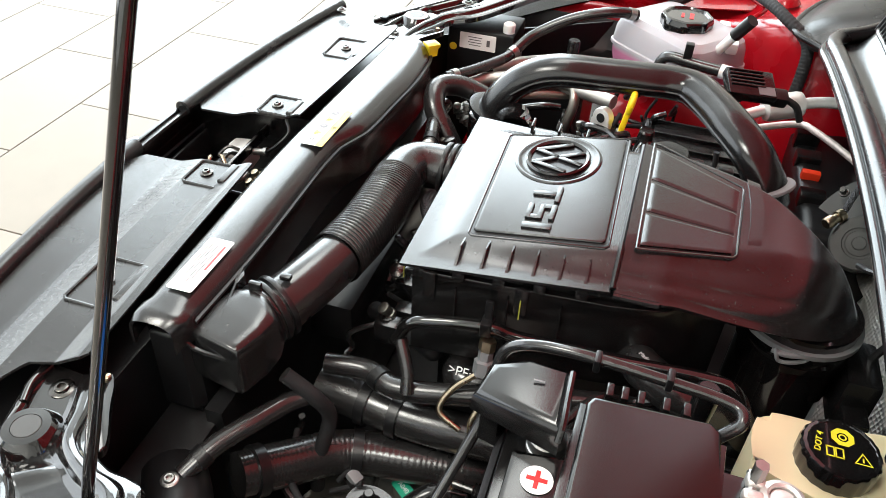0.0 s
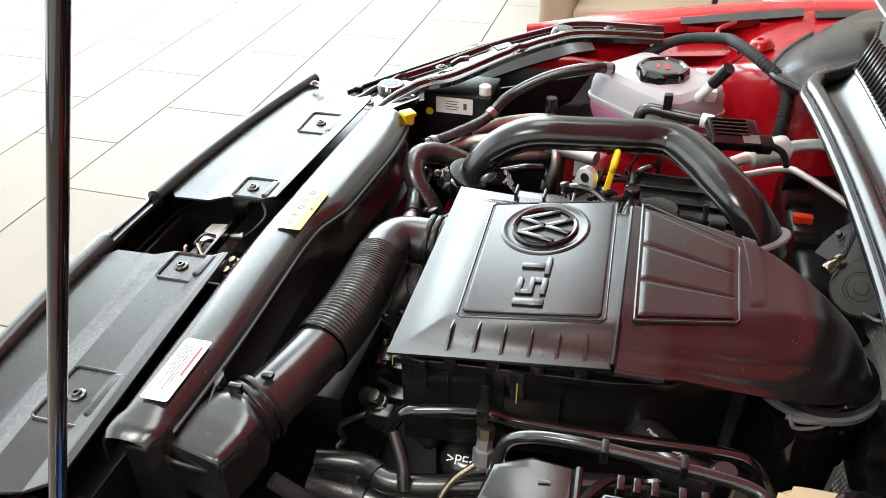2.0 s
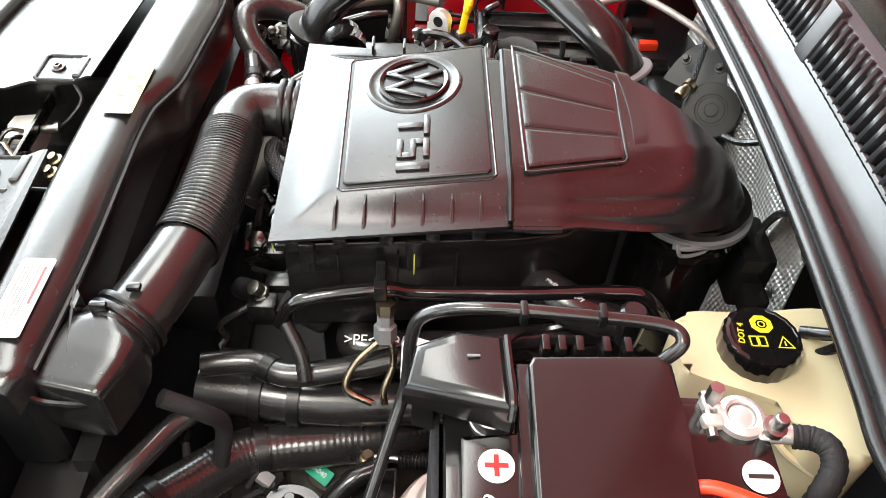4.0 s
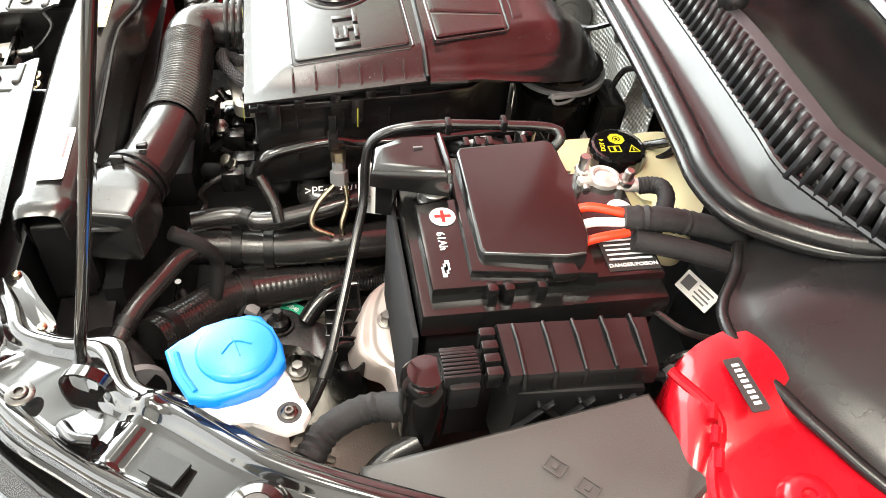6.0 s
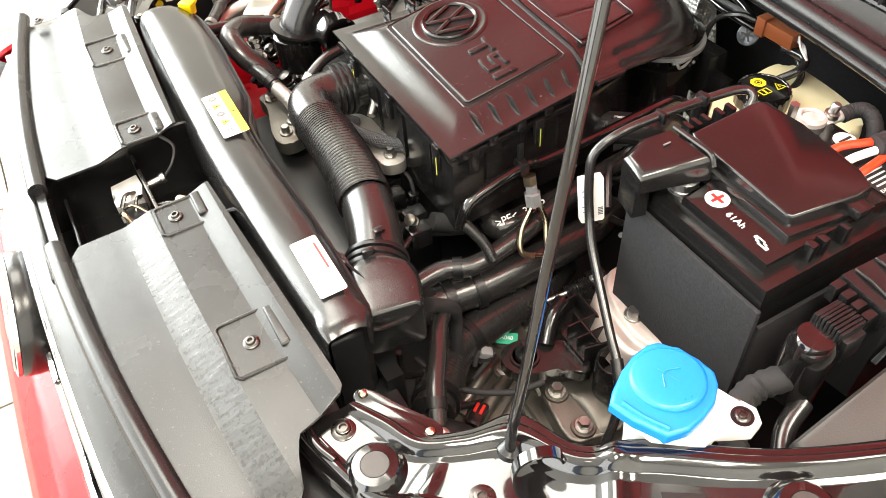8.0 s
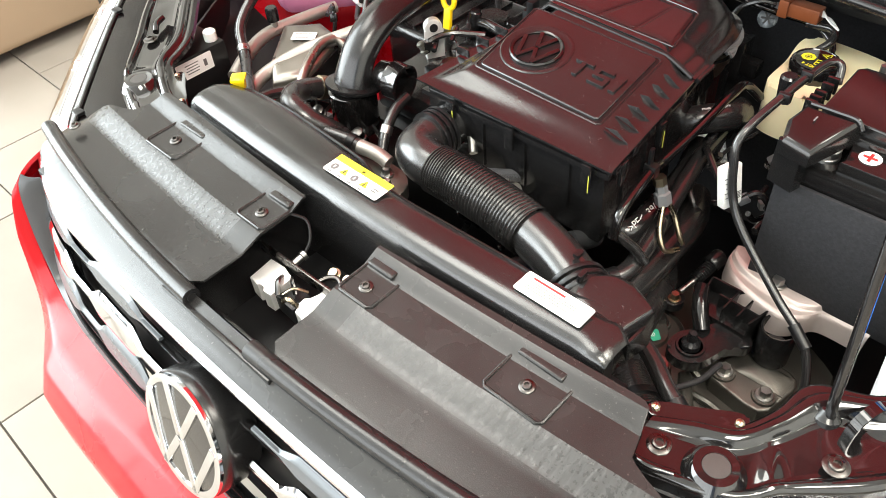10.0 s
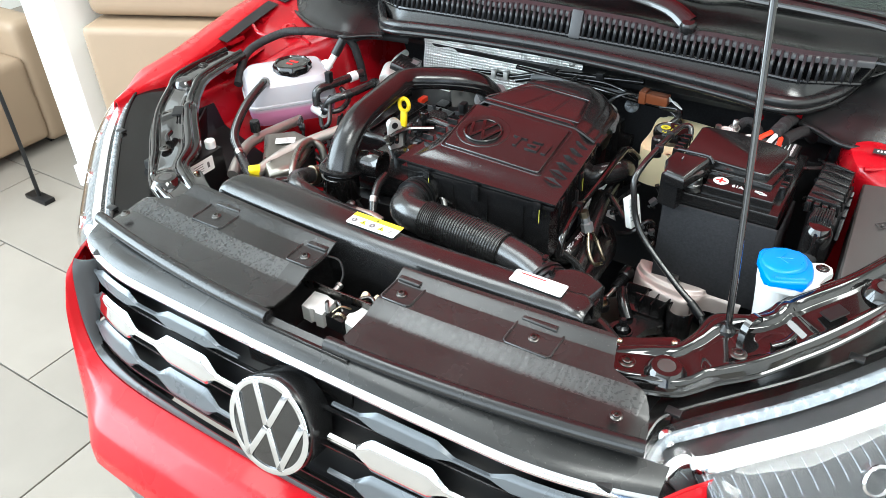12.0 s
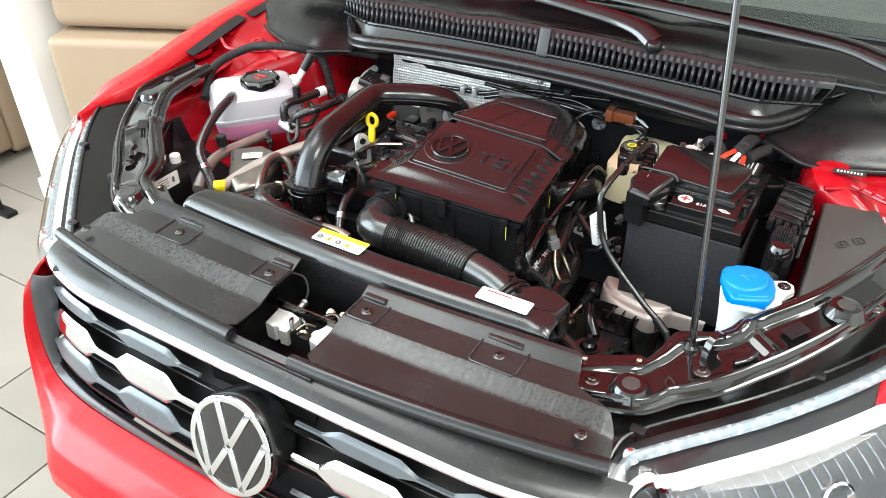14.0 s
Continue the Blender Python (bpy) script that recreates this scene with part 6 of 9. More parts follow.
hose("taped_loom", [(-0.70, 0.70, 0.985), (-0.735, 0.78, 1.03), (-0.70, 0.86, 1.055), (-0.652, 0.886, 1.062), (-0.60, 0.92, 1.055), (-0.565, 0.96, 1.03), (-0.545, 0.965, 0.985), (-0.53, 0.96, 0.93)], 0.0098, "black taped loom over the red inner wing", ridge=0.0003, mat=TAPE, category="wiring")
hose("taped_loom", [(-0.565, 0.96, 1.03), (-0.54, 0.99, 1.035), (-0.5, 1.02, 1.03), (-0.45, 1.05, 1.02)], 0.009, "black taped loom along the bulkhead", ridge=0.0003, mat=TAPE, category="wiring")
hose("coolant_hose", [(0.225, 0.45, 0.875), (0.222, 0.498, 0.878), (0.237, 0.537, 0.88), (0.232, 0.60, 0.888), (0.215, 0.69, 0.90), (0.20, 0.78, 0.905), (0.19, 0.86, 0.90)], 0.0125, "smooth black coolant hose across the gearbox", bands=(0.26,))
hose("charge_hose", [(0.225, 0.44, 0.835), (0.228, 0.50, 0.83), (0.234, 0.556, 0.83), (0.234, 0.64, 0.832), (0.228, 0.717, 0.83), (0.2, 0.78, 0.82)], 0.024, "thick black hose beside the gearbox", bands=(0.22, 0.36), seg=20)
hose("charge_hose", [(0.36, 0.405, 0.82), (0.32, 0.44, 0.805), (0.273, 0.491, 0.79), (0.251, 0.572, 0.78), (0.234, 0.643, 0.77), (0.20, 0.70, 0.75)], 0.0255, "thick ribbed black hose low beside the gearbox", ridge=0.00018, seg=22, bands=(0.1, 0.45))
hose("drain_hose", [(0.295, 0.46, 0.90), (0.31, 0.446, 0.90), (0.345, 0.425, 0.90), (0.37, 0.408, 0.897), (0.39, 0.397, 0.893), (0.415, 0.385, 0.885)], 0.0105, "thin black hose rising from the pump", bands=(0.85,))
hose("vacuum_hose", [(0.13, 0.60, 0.86), (0.16, 0.60, 0.875), (0.197, 0.60, 0.879), (0.2, 0.66, 0.88), (0.195, 0.74, 0.88), (0.17, 0.83, 0.87)], 0.0185, "black hose with white stamped characters", seg=18)
lettering(">PE<  39/13", 0.015, basis((0.206, 0.625, 0.897), (0.03, 1, 0.02), (-0.8, 0, 0.6)), PRINT, scene.objects["vacuum_hose"])
hose("throttle_hose", [(0.135, 0.80, 0.90), (0.155, 0.78, 0.935), (0.185, 0.79, 0.95), (0.205, 0.825, 0.945), (0.2, 0.87, 0.925), (0.19, 0.9, 0.89)], 0.021, "curved black hose with white print and clip", seg=20, bands=(0.12,), bandmat=LAMPGREY)
lettering("Made in Hungary", 0.006, basis((0.196, 0.797, 0.9712), (0.6, 0.8, 0.0), (-0.8, 0.6, 0.1)), PRINT, scene.objects["throttle_hose"])
hose("braided_hose", [(-0.035, 0.51, 0.935), (-0.03, 0.49, 0.95), (0.0, 0.492, 0.952), (0.03, 0.515, 0.945), (0.06, 0.545, 0.94)], 0.009, "knitted black hose under the intake elbow", mat=BRAID)
hose("coolant_hose", [(-0.28, 0.43, 0.95), (-0.22, 0.431, 0.952), (-0.175, 0.44, 0.95), (-0.15, 0.445, 0.945)], 0.0105, "short black hose on a metal stub", bands=(0.75,))
hose("coolant_hose", [(-0.165, 0.55, 0.97), (-0.16, 0.52, 0.965), (-0.15, 0.49, 0.95), (-0.14, 0.47, 0.93)], 0.008, "thin black hose beside the intake elbow", bands=(0.7,), bandmat=STEEL)
hose("air_conditioning_line", [(-0.40, 0.40, 0.92), (-0.44, 0.47, 0.93), (-0.43, 0.55, 0.945), (-0.40, 0.62, 0.955), (-0.37, 0.68, 0.96)], 0.0115, "thick grey aluminium refrigerant line", mat=ALU, category="refrigerant pipe")
hose("vacuum_line", [(-0.1, 1.035, 1.0), (-0.05, 1.05, 1.0), (0.08, 1.06, 0.995), (0.2, 1.07, 0.99)], 0.006, "grey plastic line along the bulkhead", mat=LAMPGREY)
hose("fuel_line", [(-0.14, 1.04, 1.015), (0.0, 1.055, 1.0), (0.1, 1.04, 1.0), (0.16, 1.06, 0.985), (0.22, 1.08, 0.975)], 0.005, "thin black line along the bulkhead", mat=GLOSS)
hose("ground_wire", [(0.27, 0.43, 0.80), (0.33, 0.45, 0.80), (0.37, 0.50, 0.80), (0.38, 0.545, 0.80)], 0.004, "thin black wire over the gearbox", mat=TAPE, category="wire")
hose("sensor_wire", [(0.16, 1.10, 0.985), (0.21, 1.07, 0.98), (0.25, 1.04, 0.97), (0.26, 1.0, 0.955), (0.29, 0.99, 0.96)], 0.005, "thin black wire behind the brake fluid tank", mat=HOSE, category="wire")
hose("engine_loom", [(0.16, 0.52, 0.90), (0.17, 0.56, 0.88), (0.13, 0.50, 0.87), (0.10, 0.46, 0.85)], 0.012, "thick black wiring loom below the air filter", mat=TAPE, category="wiring")
hose("engine_loom", [(0.30, 0.44, 0.93), (0.295, 0.47, 0.90), (0.285, 0.48, 0.86), (0.30, 0.47, 0.80), (0.29, 0.46, 0.72)], 0.0085, "thick black wiring loom beside the scoop", mat=TAPE, category="wiring")


def water_flange():
    top = thing("hose_coupling", "round black hose coupling beside the headlamp carrier", "hose coupling", (0.44, 0.39, 0.84))
    b = bmesh.new()
    tube(b, [(0.40, 0.36, 0.85), (0.43, 0.385, 0.86), (0.47, 0.405, 0.865)], 0.034, 26)
    part("elbow", b, DARK, top)
    b = bmesh.new()
    lathe(b, [(0.03, 0), (0.037, 0), (0.037, 0.008), (0.03, 0.008)], axis((0.462, 0.403, 0.865), (1, 0.5, 0.1)), 28)
    part("white_ring", b, LAMPGREY, top, "grey sealing ring")
    screw((0.428, 0.382, 0.894), top, 0.009)


water_flange()


def fuel_rail_pipe():
    top = thing("fuel_pipe", "dark steel pipe beside the air filter box", "fuel pipe", (0.2, 0.62, 0.95))
    b = bmesh.new()
    tube(b, [(0.215, 0.53, 0.93), (0.212, 0.545, 0.958), (0.208, 0.58, 0.968), (0.203, 0.63, 0.972), (0.2, 0.66, 0.965), (0.2, 0.75, 0.968), (0.198, 0.84, 0.972), (0.2, 0.875, 0.968), (0.215, 0.9, 0.94)], 0.007, 12)
    part("pipe", b, GLOSS, top)
    b = bmesh.new()
    box(b, (0.203, 0.625, 0.973), (0.018, 0.012, 0.018), bev=0.002)
    box(b, (0.2, 0.625, 0.99), (0.004, 0.008, 0.03), bev=0.001)
    part("clip", b, DARK, top)
    b = bmesh.new()
    tube(b, [(0.215, 0.535, 0.935), (0.235, 0.55, 0.91), (0.25, 0.555, 0.89)], 0.007, 10)
    part("corrugated_sleeve", b, HOSE, top)


fuel_rail_pipe()


def fuel_union():
    top = thing("fuel_line_union", "brass union with two bent steel fuel lines", "pipe union", (0.22, 0.62, 0.92))
    b = bmesh.new()
    lathe(b, [(0.011, 0), (0.011, 0.016), (0.008, 0.018), (0.008, 0.03), (0.0001, 0.03)], axis((0.225, 0.63, 0.925), (-0.3, 0, 1)), 6)
    part("nut", b, LAMPGREY, top)
    b = bmesh.new()
    lathe(b, [(0.009, 0), (0.009, 0.012), (0.0001, 0.012)], axis((0.216, 0.63, 0.952), (-0.3, 0, 1)), 6)
    part("union", b, BRASS, top, "brass union nut")
    for dy in (-0.006, 0.006):
        b = bmesh.new()
        tube(b, [(0.228, 0.63 + dy, 0.925), (0.24, 0.62 + dy * 3, 0.905), (0.255, 0.612 + dy * 3, 0.885), (0.262, 0.625 + dy, 0.872)], 0.0036, 10)
        part("line", b, BRASS, top, "bent steel line")


fuel_union()


# ---- battery ----
def battery():
    top = thing("battery", "black car battery in a felt jacket with plus sign", "car battery", (0.43, 0.79, 0.85))
    x0, x1, y0, y1 = 0.342, 0.520, 0.672, 0.905
    b = bmesh.new()
    box(b, ((x0 + x1) / 2, (y0 + y1) / 2, 0.92), (x1 - x0 - 0.012, y1 - y0 - 0.012, 0.16), bev=0.004)
    part("case", b, DARK, top)
    b = bmesh.new()
    prism(b, [(x0, y0), (x1, y0), (x1, y1), (x0, y1)], 0.995, 1.022, bev=0.006)
    part("rim", b, POLISH, top)
    b = bmesh.new()
    prism(b, [(0.392, 0.682), (0.505, 0.682), (0.505, 0.90), (0.36, 0.90), (0.36, 0.74), (0.392, 0.74)], 1.02, 1.04, bev=0.004)
    part("raised_top", b, POLISH, top)
    for c, s in (((0.43, 0.6665, 0.915), (0.19, 0.006, 0.17)), ((0.523, 0.75, 0.9), (0.005, 0.15, 0.14)), ((0.338, 0.79, 0.9), (0.005, 0.24, 0.14))):
        b = bmesh.new()
        box(b, c, s, bev=0.002)
        part("felt_jacket", b, FELT, top, "black felt jacket")
    for y in (0.706, 0.884):
        b = bmesh.new()
        lathe(b, [(0.0165, 1.018), (0.0165, 1.026), (0.0155, 1.027), (0.0155, 1.036), (0.011, 1.04), (0.0001, 1.04)], Matrix.Translation((0.369, y, 0)), 24)
        part("terminal", b, STEEL, top, "bright lead terminal")
    m = basis((0.415, 0.706, 1.0408), (1, 0, 0), (0, 1, 0))
    b = bmesh.new()
    lathe(b, [(0.0125, 0), (0.0125, 0.0006), (0.0001, 0.0006)], m, 28)
    part("plus_disc", b, WHITE, top, "white disc with red plus")
    b = bmesh.new()
    box(b, (0, 0, 0.001), (0.016, 0.0034, 0.0006), m, bev=0)
    box(b, (0, 0, 0.0012), (0.0034, 0.016, 0.0006), m, bev=0)
    part("plus_sign", b, REDINK, top)
    m2 = basis((0.418, 0.884, 1.0408), (1, 0, 0), (0, 1, 0))
    b = bmesh.new()
    lathe(b, [(0.0125, 0), (0.0125, 0.0006), (0.0001, 0.0006)], m2, 28)
    part("minus_disc", b, WHITE, top, "white disc with black bar")
    b = bmesh.new()
    box(b, (0, 0, 0.001), (0.003, 0.017, 0.0006), m2, bev=0)
    part("minus_sign", b, INK, top)
    lettering("61Ah", 0.011, basis((0.447, 0.7, 1.0407), (1, 0, 0), (0, 1, 0)), PRINT, top)
    b = bmesh.new()
    for k in range(3):
        box(b, (0.478 + 0.004 * k, 0.70 - 0.002 * k, 1.0407), (0.012, 0.004, 0.0004), bev=0)
    part("print", b, PRINT, top)
    b = bmesh.new()
    box(b, (0.478, 0.872, 1.0407), (0.045, 0.05, 0.0005), bev=0)
    part("danger_label", b, INK, top)
    lettering("DANGER/POISON", 0.006, basis((0.494, 0.872, 1.0412), (0, 1, 0), (-1, 0, 0)), PRINT, top)
    b = bmesh.new()
    for k in range(5):
        box(b, (0.486 - 0.006 * k, 0.872, 1.0412), (0.002, 0.042, 0.0004), bev=0)
    part("small_print", b, PRINT, top)
    top.location += Vector((0.003, 0.0095, 0.001))


battery()


def power_box():
    top = thing("fuse_cover", "black lid of the fuse carrier on the battery", "fuse carrier", (0.42, 0.78, 1.04))
    b = bmesh.new()
    prism(b, list([(0.344, 0.733), (0.352, 0.729), (0.48, 0.7275), (0.486, 0.731), (0.499, 0.802), (0.498, 0.822), (0.478, 0.829), (0.40, 0.8305), (0.352, 0.83), (0.344, 0.822)]), 1.045, 1.07, bev=0.0035, seg=3, top=lambda x, y: 1.0665 - 0.10 * max(0, x - 0.42) + 0.06 * (y - 0.72))
    part("lid", b, POLISH, top)
    b = bmesh.new()
    prism(b, [(0.338, 0.724), (0.496, 0.718), (0.51, 0.832), (0.342, 0.84)], 1.03, 1.05, bev=0.003)
    part("tray", b, POLISH, top)
    for c, s in [((0.511, y, 1.02), (0.012, 0.01, 0.05)) for y in (0.735, 0.75, 0.78)] + [((0.505, 0.80, 1.052), (0.02, 0.022, 0.012))]:
        b = bmesh.new()
        box(b, c, s, bev=0.003)
        part("side_clip", b, POLISH, top)
    # hood over the plus pole: flat plate with wide rolled edges, bent down beside the cable
    b = bmesh.new()
    prism(b, [(0.327, 0.678), (0.331, 0.713), (0.394, 0.7155), (0.372, 0.641), (0.336, 0.648)], 1.046, 1.076, bev=0.011, seg=3, top=lambda x, y: 1.076 - 0.3 * max(0, 0.672 - y))
    part("pole_cover", b, POLISH, top)
    b = bmesh.new()
    prism(b, [(0.33, 0.655), (0.362, 0.648), (0.366, 0.664), (0.333, 0.672)], 1.0, 1.06, bev=0.004, seg=2)
    part("pole_strap", b, POLISH, top)
    b = bmesh.new()
    tube(b, [(0.336, 0.7135, 1.0775), (0.366, 0.7145, 1.0775), (0.388, 0.7155, 1.076), (0.397, 0.7145, 1.066)], 0.003, 8)
    part("cover_hinge", b, POLISH, top)
    b = bmesh.new()
    box(b, (0.352, 0.69, 1.0762), (0.0016, 0.009, 0.001), Matrix.Identity(4), bev=0)
    part("plus_mark", b, LAMPGREY, top)
    for y in (0.745, 0.757, 0.77, 0.79, 0.806):
        b = bmesh.new()
        box(b, (0.326, y, 1.05), (0.014, 0.006, 0.022), bev=0.0015)
        part("rear_fin", b, POLISH, top)
    top.location += Vector((0.001, 0.0095, 0))


power_box()


def battery_cable():
    top = thing("battery_cable", "black battery cable with a white paper tag", "cable", (0.3, 0.655, 0.98))
    b = bmesh.new()
    tube(b, [(0.325, 0.845, 1.035), (0.318, 0.86, 1.052), (0.305, 0.85, 1.056), (0.30, 0.80, 1.058), (0.297, 0.73, 1.06), (0.292, 0.685, 1.052), (0.288, 0.662, 1.035), (0.292, 0.655, 1.01), (0.302, 0.652, 0.965), (0.33, 0.64, 0.93), (0.40, 0.615, 0.88), (0.448, 0.597, 0.852), (0.472, 0.575, 0.815), (0.485, 0.54, 0.76)], 0.0055, 12)
    part("cable", b, HOSE, top)
    b = bmesh.new()
    m = basis((0.291, 0.662, 0.971), (0.34, 0.94, 0.05), (-0.22, -0.03, 0.97))
    prism(b, rounded(0.028, 0.058, 0.002), -0.0055, 0.0055, m, bev=0.0012, seg=2)
    part("paper_tag", b, WHITE, top, "white paper tag with barcode")
    b = bmesh.new()
    for k in range(5):
        box(b, (0.0095, -0.02 + 0.0022 * k, 0.0057), (0.006, 0.0012, 0.0005), m, bev=0)
        box(b, (-0.006, 0.014 - 0.007 * k, 0.0057), (0.012 - 0.002 * (k % 3), 0.0012, 0.0005), m, bev=0)
    part("barcode", b, PAPER, top)
    for y in (0.74, 0.8):
        b = bmesh.new()
        box(b, (0.3, y, 1.06), (0.015, 0.006, 0.014), bev=0.002)
        part("clip", b, DARK, top)
    b = bmesh.new()
    tube(b, [(0.43, 0.605, 0.862), (0.455, 0.593, 0.848)], 0.0075, 10, smooth=False)
    part("boot", b, DARK, top)


battery_cable()


def clamp_minus():
    top = thing("battery_clamp", "bright metal battery clamp with black earth cable", "battery clamp", (0.369, 0.884, 1.03))
    b = bmesh.new()
    lathe(b, [(0.0105, 0), (0.0165, 0), (0.0175, 0.003), (0.017, 0.012), (0.0125, 0.0145), (0.0105, 0.013), (0.0105, 0.0)], Matrix.Translation((0.373, 0.882, 1.034)), 26)
    part("clamp_ring", b, ZINC, top)
    b = bmesh.new()
    lathe(b, [(0.0095, 0), (0.0095, 0.011), (0.007, 0.0125), (0.0001, 0.0125)], Matrix.Translation((0.373, 0.882, 1.034)), 22)
    part("pole_post", b, ZINC, top)
    for c, s in (((0.362, 0.8625, 1.041), (0.012, 0.014, 0.014)), ((0.377, 0.8605, 1.041), (0.01, 0.016, 0.014)), ((0.38, 0.904, 1.039), (0.02, 0.026, 0.008))):
        b = bmesh.new()
        box(b, c, s, bev=0.0035, seg=3)
        part("clamp_ear", b, ZINC, top)
    b = bmesh.new()
    tube(b, [(0.352, 0.861, 1.041), (0.389, 0.859, 1.041)], 0.0042, 8, smooth=False)
    part("clamp_screw", b, STEEL, top)
    b = bmesh.new()
    lathe(b, [(0.0085, 0), (0.0085, 0.006), (0.0055, 0.0065), (0.0055, 0.016), (0.004, 0.018), (0.0001, 0.018)], axis((0.382, 0.902, 1.043), (0.1, 0.1, 1)), 12)
    part("stud", b, STEEL, top)
    b = bmesh.new()
    tube(b, [(0.383, 0.908, 1.04), (0.3845, 0.918, 1.04), (0.387, 0.926, 1.04)], 0.0072, 12, flat=1.0)
    part("crimp", b, ZINC, top)
    b = bmesh.new()
    lathe(b, [(0.0055, 0), (0.0055, 0.018), (0.0001, 0.018)], Matrix.Translation((0.362, 0.862, 1.046)), 6)
    part("bolt", b, STEEL, top)
    b = bmesh.new()
    tube(b, [(0.386, 0.916, 1.041), (0.389, 0.928, 1.044), (0.398, 0.936, 1.047), (0.412, 0.936, 1.042), (0.426, 0.926, 1.028), (0.432, 0.922, 0.99), (0.432, 0.928, 0.95)], lambda s: 0.0088 + 0.0004 * math.sin(s * 120), 12)
    part("earth_cable", b, TAPE, top)
    top.location += Vector((0.003, 0.0095, 0))


clamp_minus()


def harness():
    top = thing("wiring_harness", "taped black wiring harness with red leads", "wiring harness", (0.5, 0.93, 1.05))
    b = bmesh.new()
    tube(b, [(0.462, 0.878, 1.068), (0.468, 0.91, 1.07), (0.467, 0.945, 1.06), (0.47, 0.99, 1.045), (0.48, 1.05, 1.01)], lambda s: 0.0118 + 0.0009 * math.sin(s * 90), 12)
    part("taped_loom", b, TAPE, top)
    b = bmesh.new()
    tube(b, [(0.478, 0.885, 1.055), (0.49, 0.93, 1.05), (0.50, 0.98, 1.035), (0.51, 1.03, 1.0)], 0.0105, 12)
    part("taped_branch", b, TAPE, top)
    for k, (mt, y, z) in enumerate(((ORANGE, 0.0, 1.066), (WHITE, 0.004, 1.062), (ORANGE, 0.006, 1.058))):
        b = bmesh.new()
        x = 0.44 + 0.017 * k
        tube(b, [(x, 0.826, z - 0.012), (x + 0.002, 0.848, z), (0.455 + 0.009 * k, 0.88, z + 0.002)], 0.0046, 10)
        part("lead", b, mt, top, "orange red lead" if mt is ORANGE else "white lead")
    b = bmesh.new()
    tube(b, [(0.52, 0.905, 1.0), (0.545, 0.93, 0.995), (0.55, 0.97, 0.985), (0.53, 1.01, 0.97)], 0.0035, 8)
    part("thin_wire", b, HOSE, top)


harness()


# ---- brake fluid ----
def brake_tank():
    top = thing("brake_fluid_tank", "cream brake fluid tank with a black cap", "brake fluid tank", (0.28, 0.97, 0.9))
    b = bmesh.new()
    prism(b, spline_loop([(0.214, 0.91), (0.232, 0.894), (0.268, 0.892), (0.285, 0.903), (0.315, 0.975), (0.352, 0.985), (0.368, 1.02), (0.325, 1.052), (0.228, 1.062), (0.205, 1.04), (0.212, 0.97)]), 0.89, 0.966, bev=0.01, seg=4)
    part("tank", b, CREAM, top)
    b = bmesh.new()
    tube(b, [(0.272, 0.9, 0.935), (0.30, 0.958, 0.935), (0.34, 0.977, 0.932), (0.372, 1.012, 0.93)], 0.0035, 8)
    part("mould_seam", b, CREAM, top)
    b = bmesh.new()
    lathe(b, [(0.031, 0.964), (0.0345, 0.966), (0.035, 0.984), (0.0325, 0.9885), (0.0295, 0.989), (0.0288, 0.9882), (0.0001, 0.9882)], Matrix.Translation((0.257, 0.962, 0)), 80, lobes=20, depth=0.012)
    cap = part("cap", b, GLOSS, top, "black ribbed cap with yellow print")
    m = basis((0.257, 0.962, 0.9887), (0, 1, 0), (-1, 0, 0))
    lettering("DOT 4", 0.0078, m @ Matrix.Translation((-0.0195, 0.002, 0)) @ Matrix.Rotation(radians(80), 4, "Z"), YPRINT, cap)

    def outline_ring(c, r0, r1, n, turn=0.0):
        q = [[b.verts.new(m @ Vector((c[0] + r * math.cos(turn + 2 * math.pi * k / n), c[1] + r * math.sin(turn + 2 * math.pi * k / n), 0.0002))) for k in range(n)] for r in (r0, r1)]
        for k in range(n):
            b.faces.new((q[0][k], q[0][(k + 1) % n], q[1][(k + 1) % n], q[1][k]))
    b = bmesh.new()
    outline_ring((0.001, 0.0125), 0.0052, 0.0105, 8, 0.39)
    outline_ring((0.001, 0.0125), 0.0022, 0.0036, 20)
    part("print", b, YPRINT, cap)
    b = bmesh.new()
    outline_ring((0.0165, -0.009), 0.0068, 0.009, 3, 1.5708)
    box(b, (0.0165, -0.0085, 0.0002), (0.0013, 0.0048, 0.0003), m, bev=0)
    part("print", b, YPRINT, cap)
    b = bmesh.new()
    for x in (-0.0105, -0.0028):
        for c, s in (((x, -0.0015), (0.007, 0.0013)), ((x, -0.0118), (0.007, 0.0013)), ((x - 0.0031, -0.0066), (0.0012, 0.011)), ((x + 0.0031, -0.0066), (0.0012, 0.011))):
            box(b, (*c, 0.0002), (*s, 0.0003), m, bev=0)
    part("print", b, YPRINT, cap)
    b = bmesh.new()
    tube(b, [(0.235, 1.01, 0.968), (0.25, 1.03, 0.985), (0.24, 1.05, 0.99), (0.2, 1.055, 0.985)], 0.006, 10)
    part("level_sensor_lead", b, HOSE, top)


brake_tank()


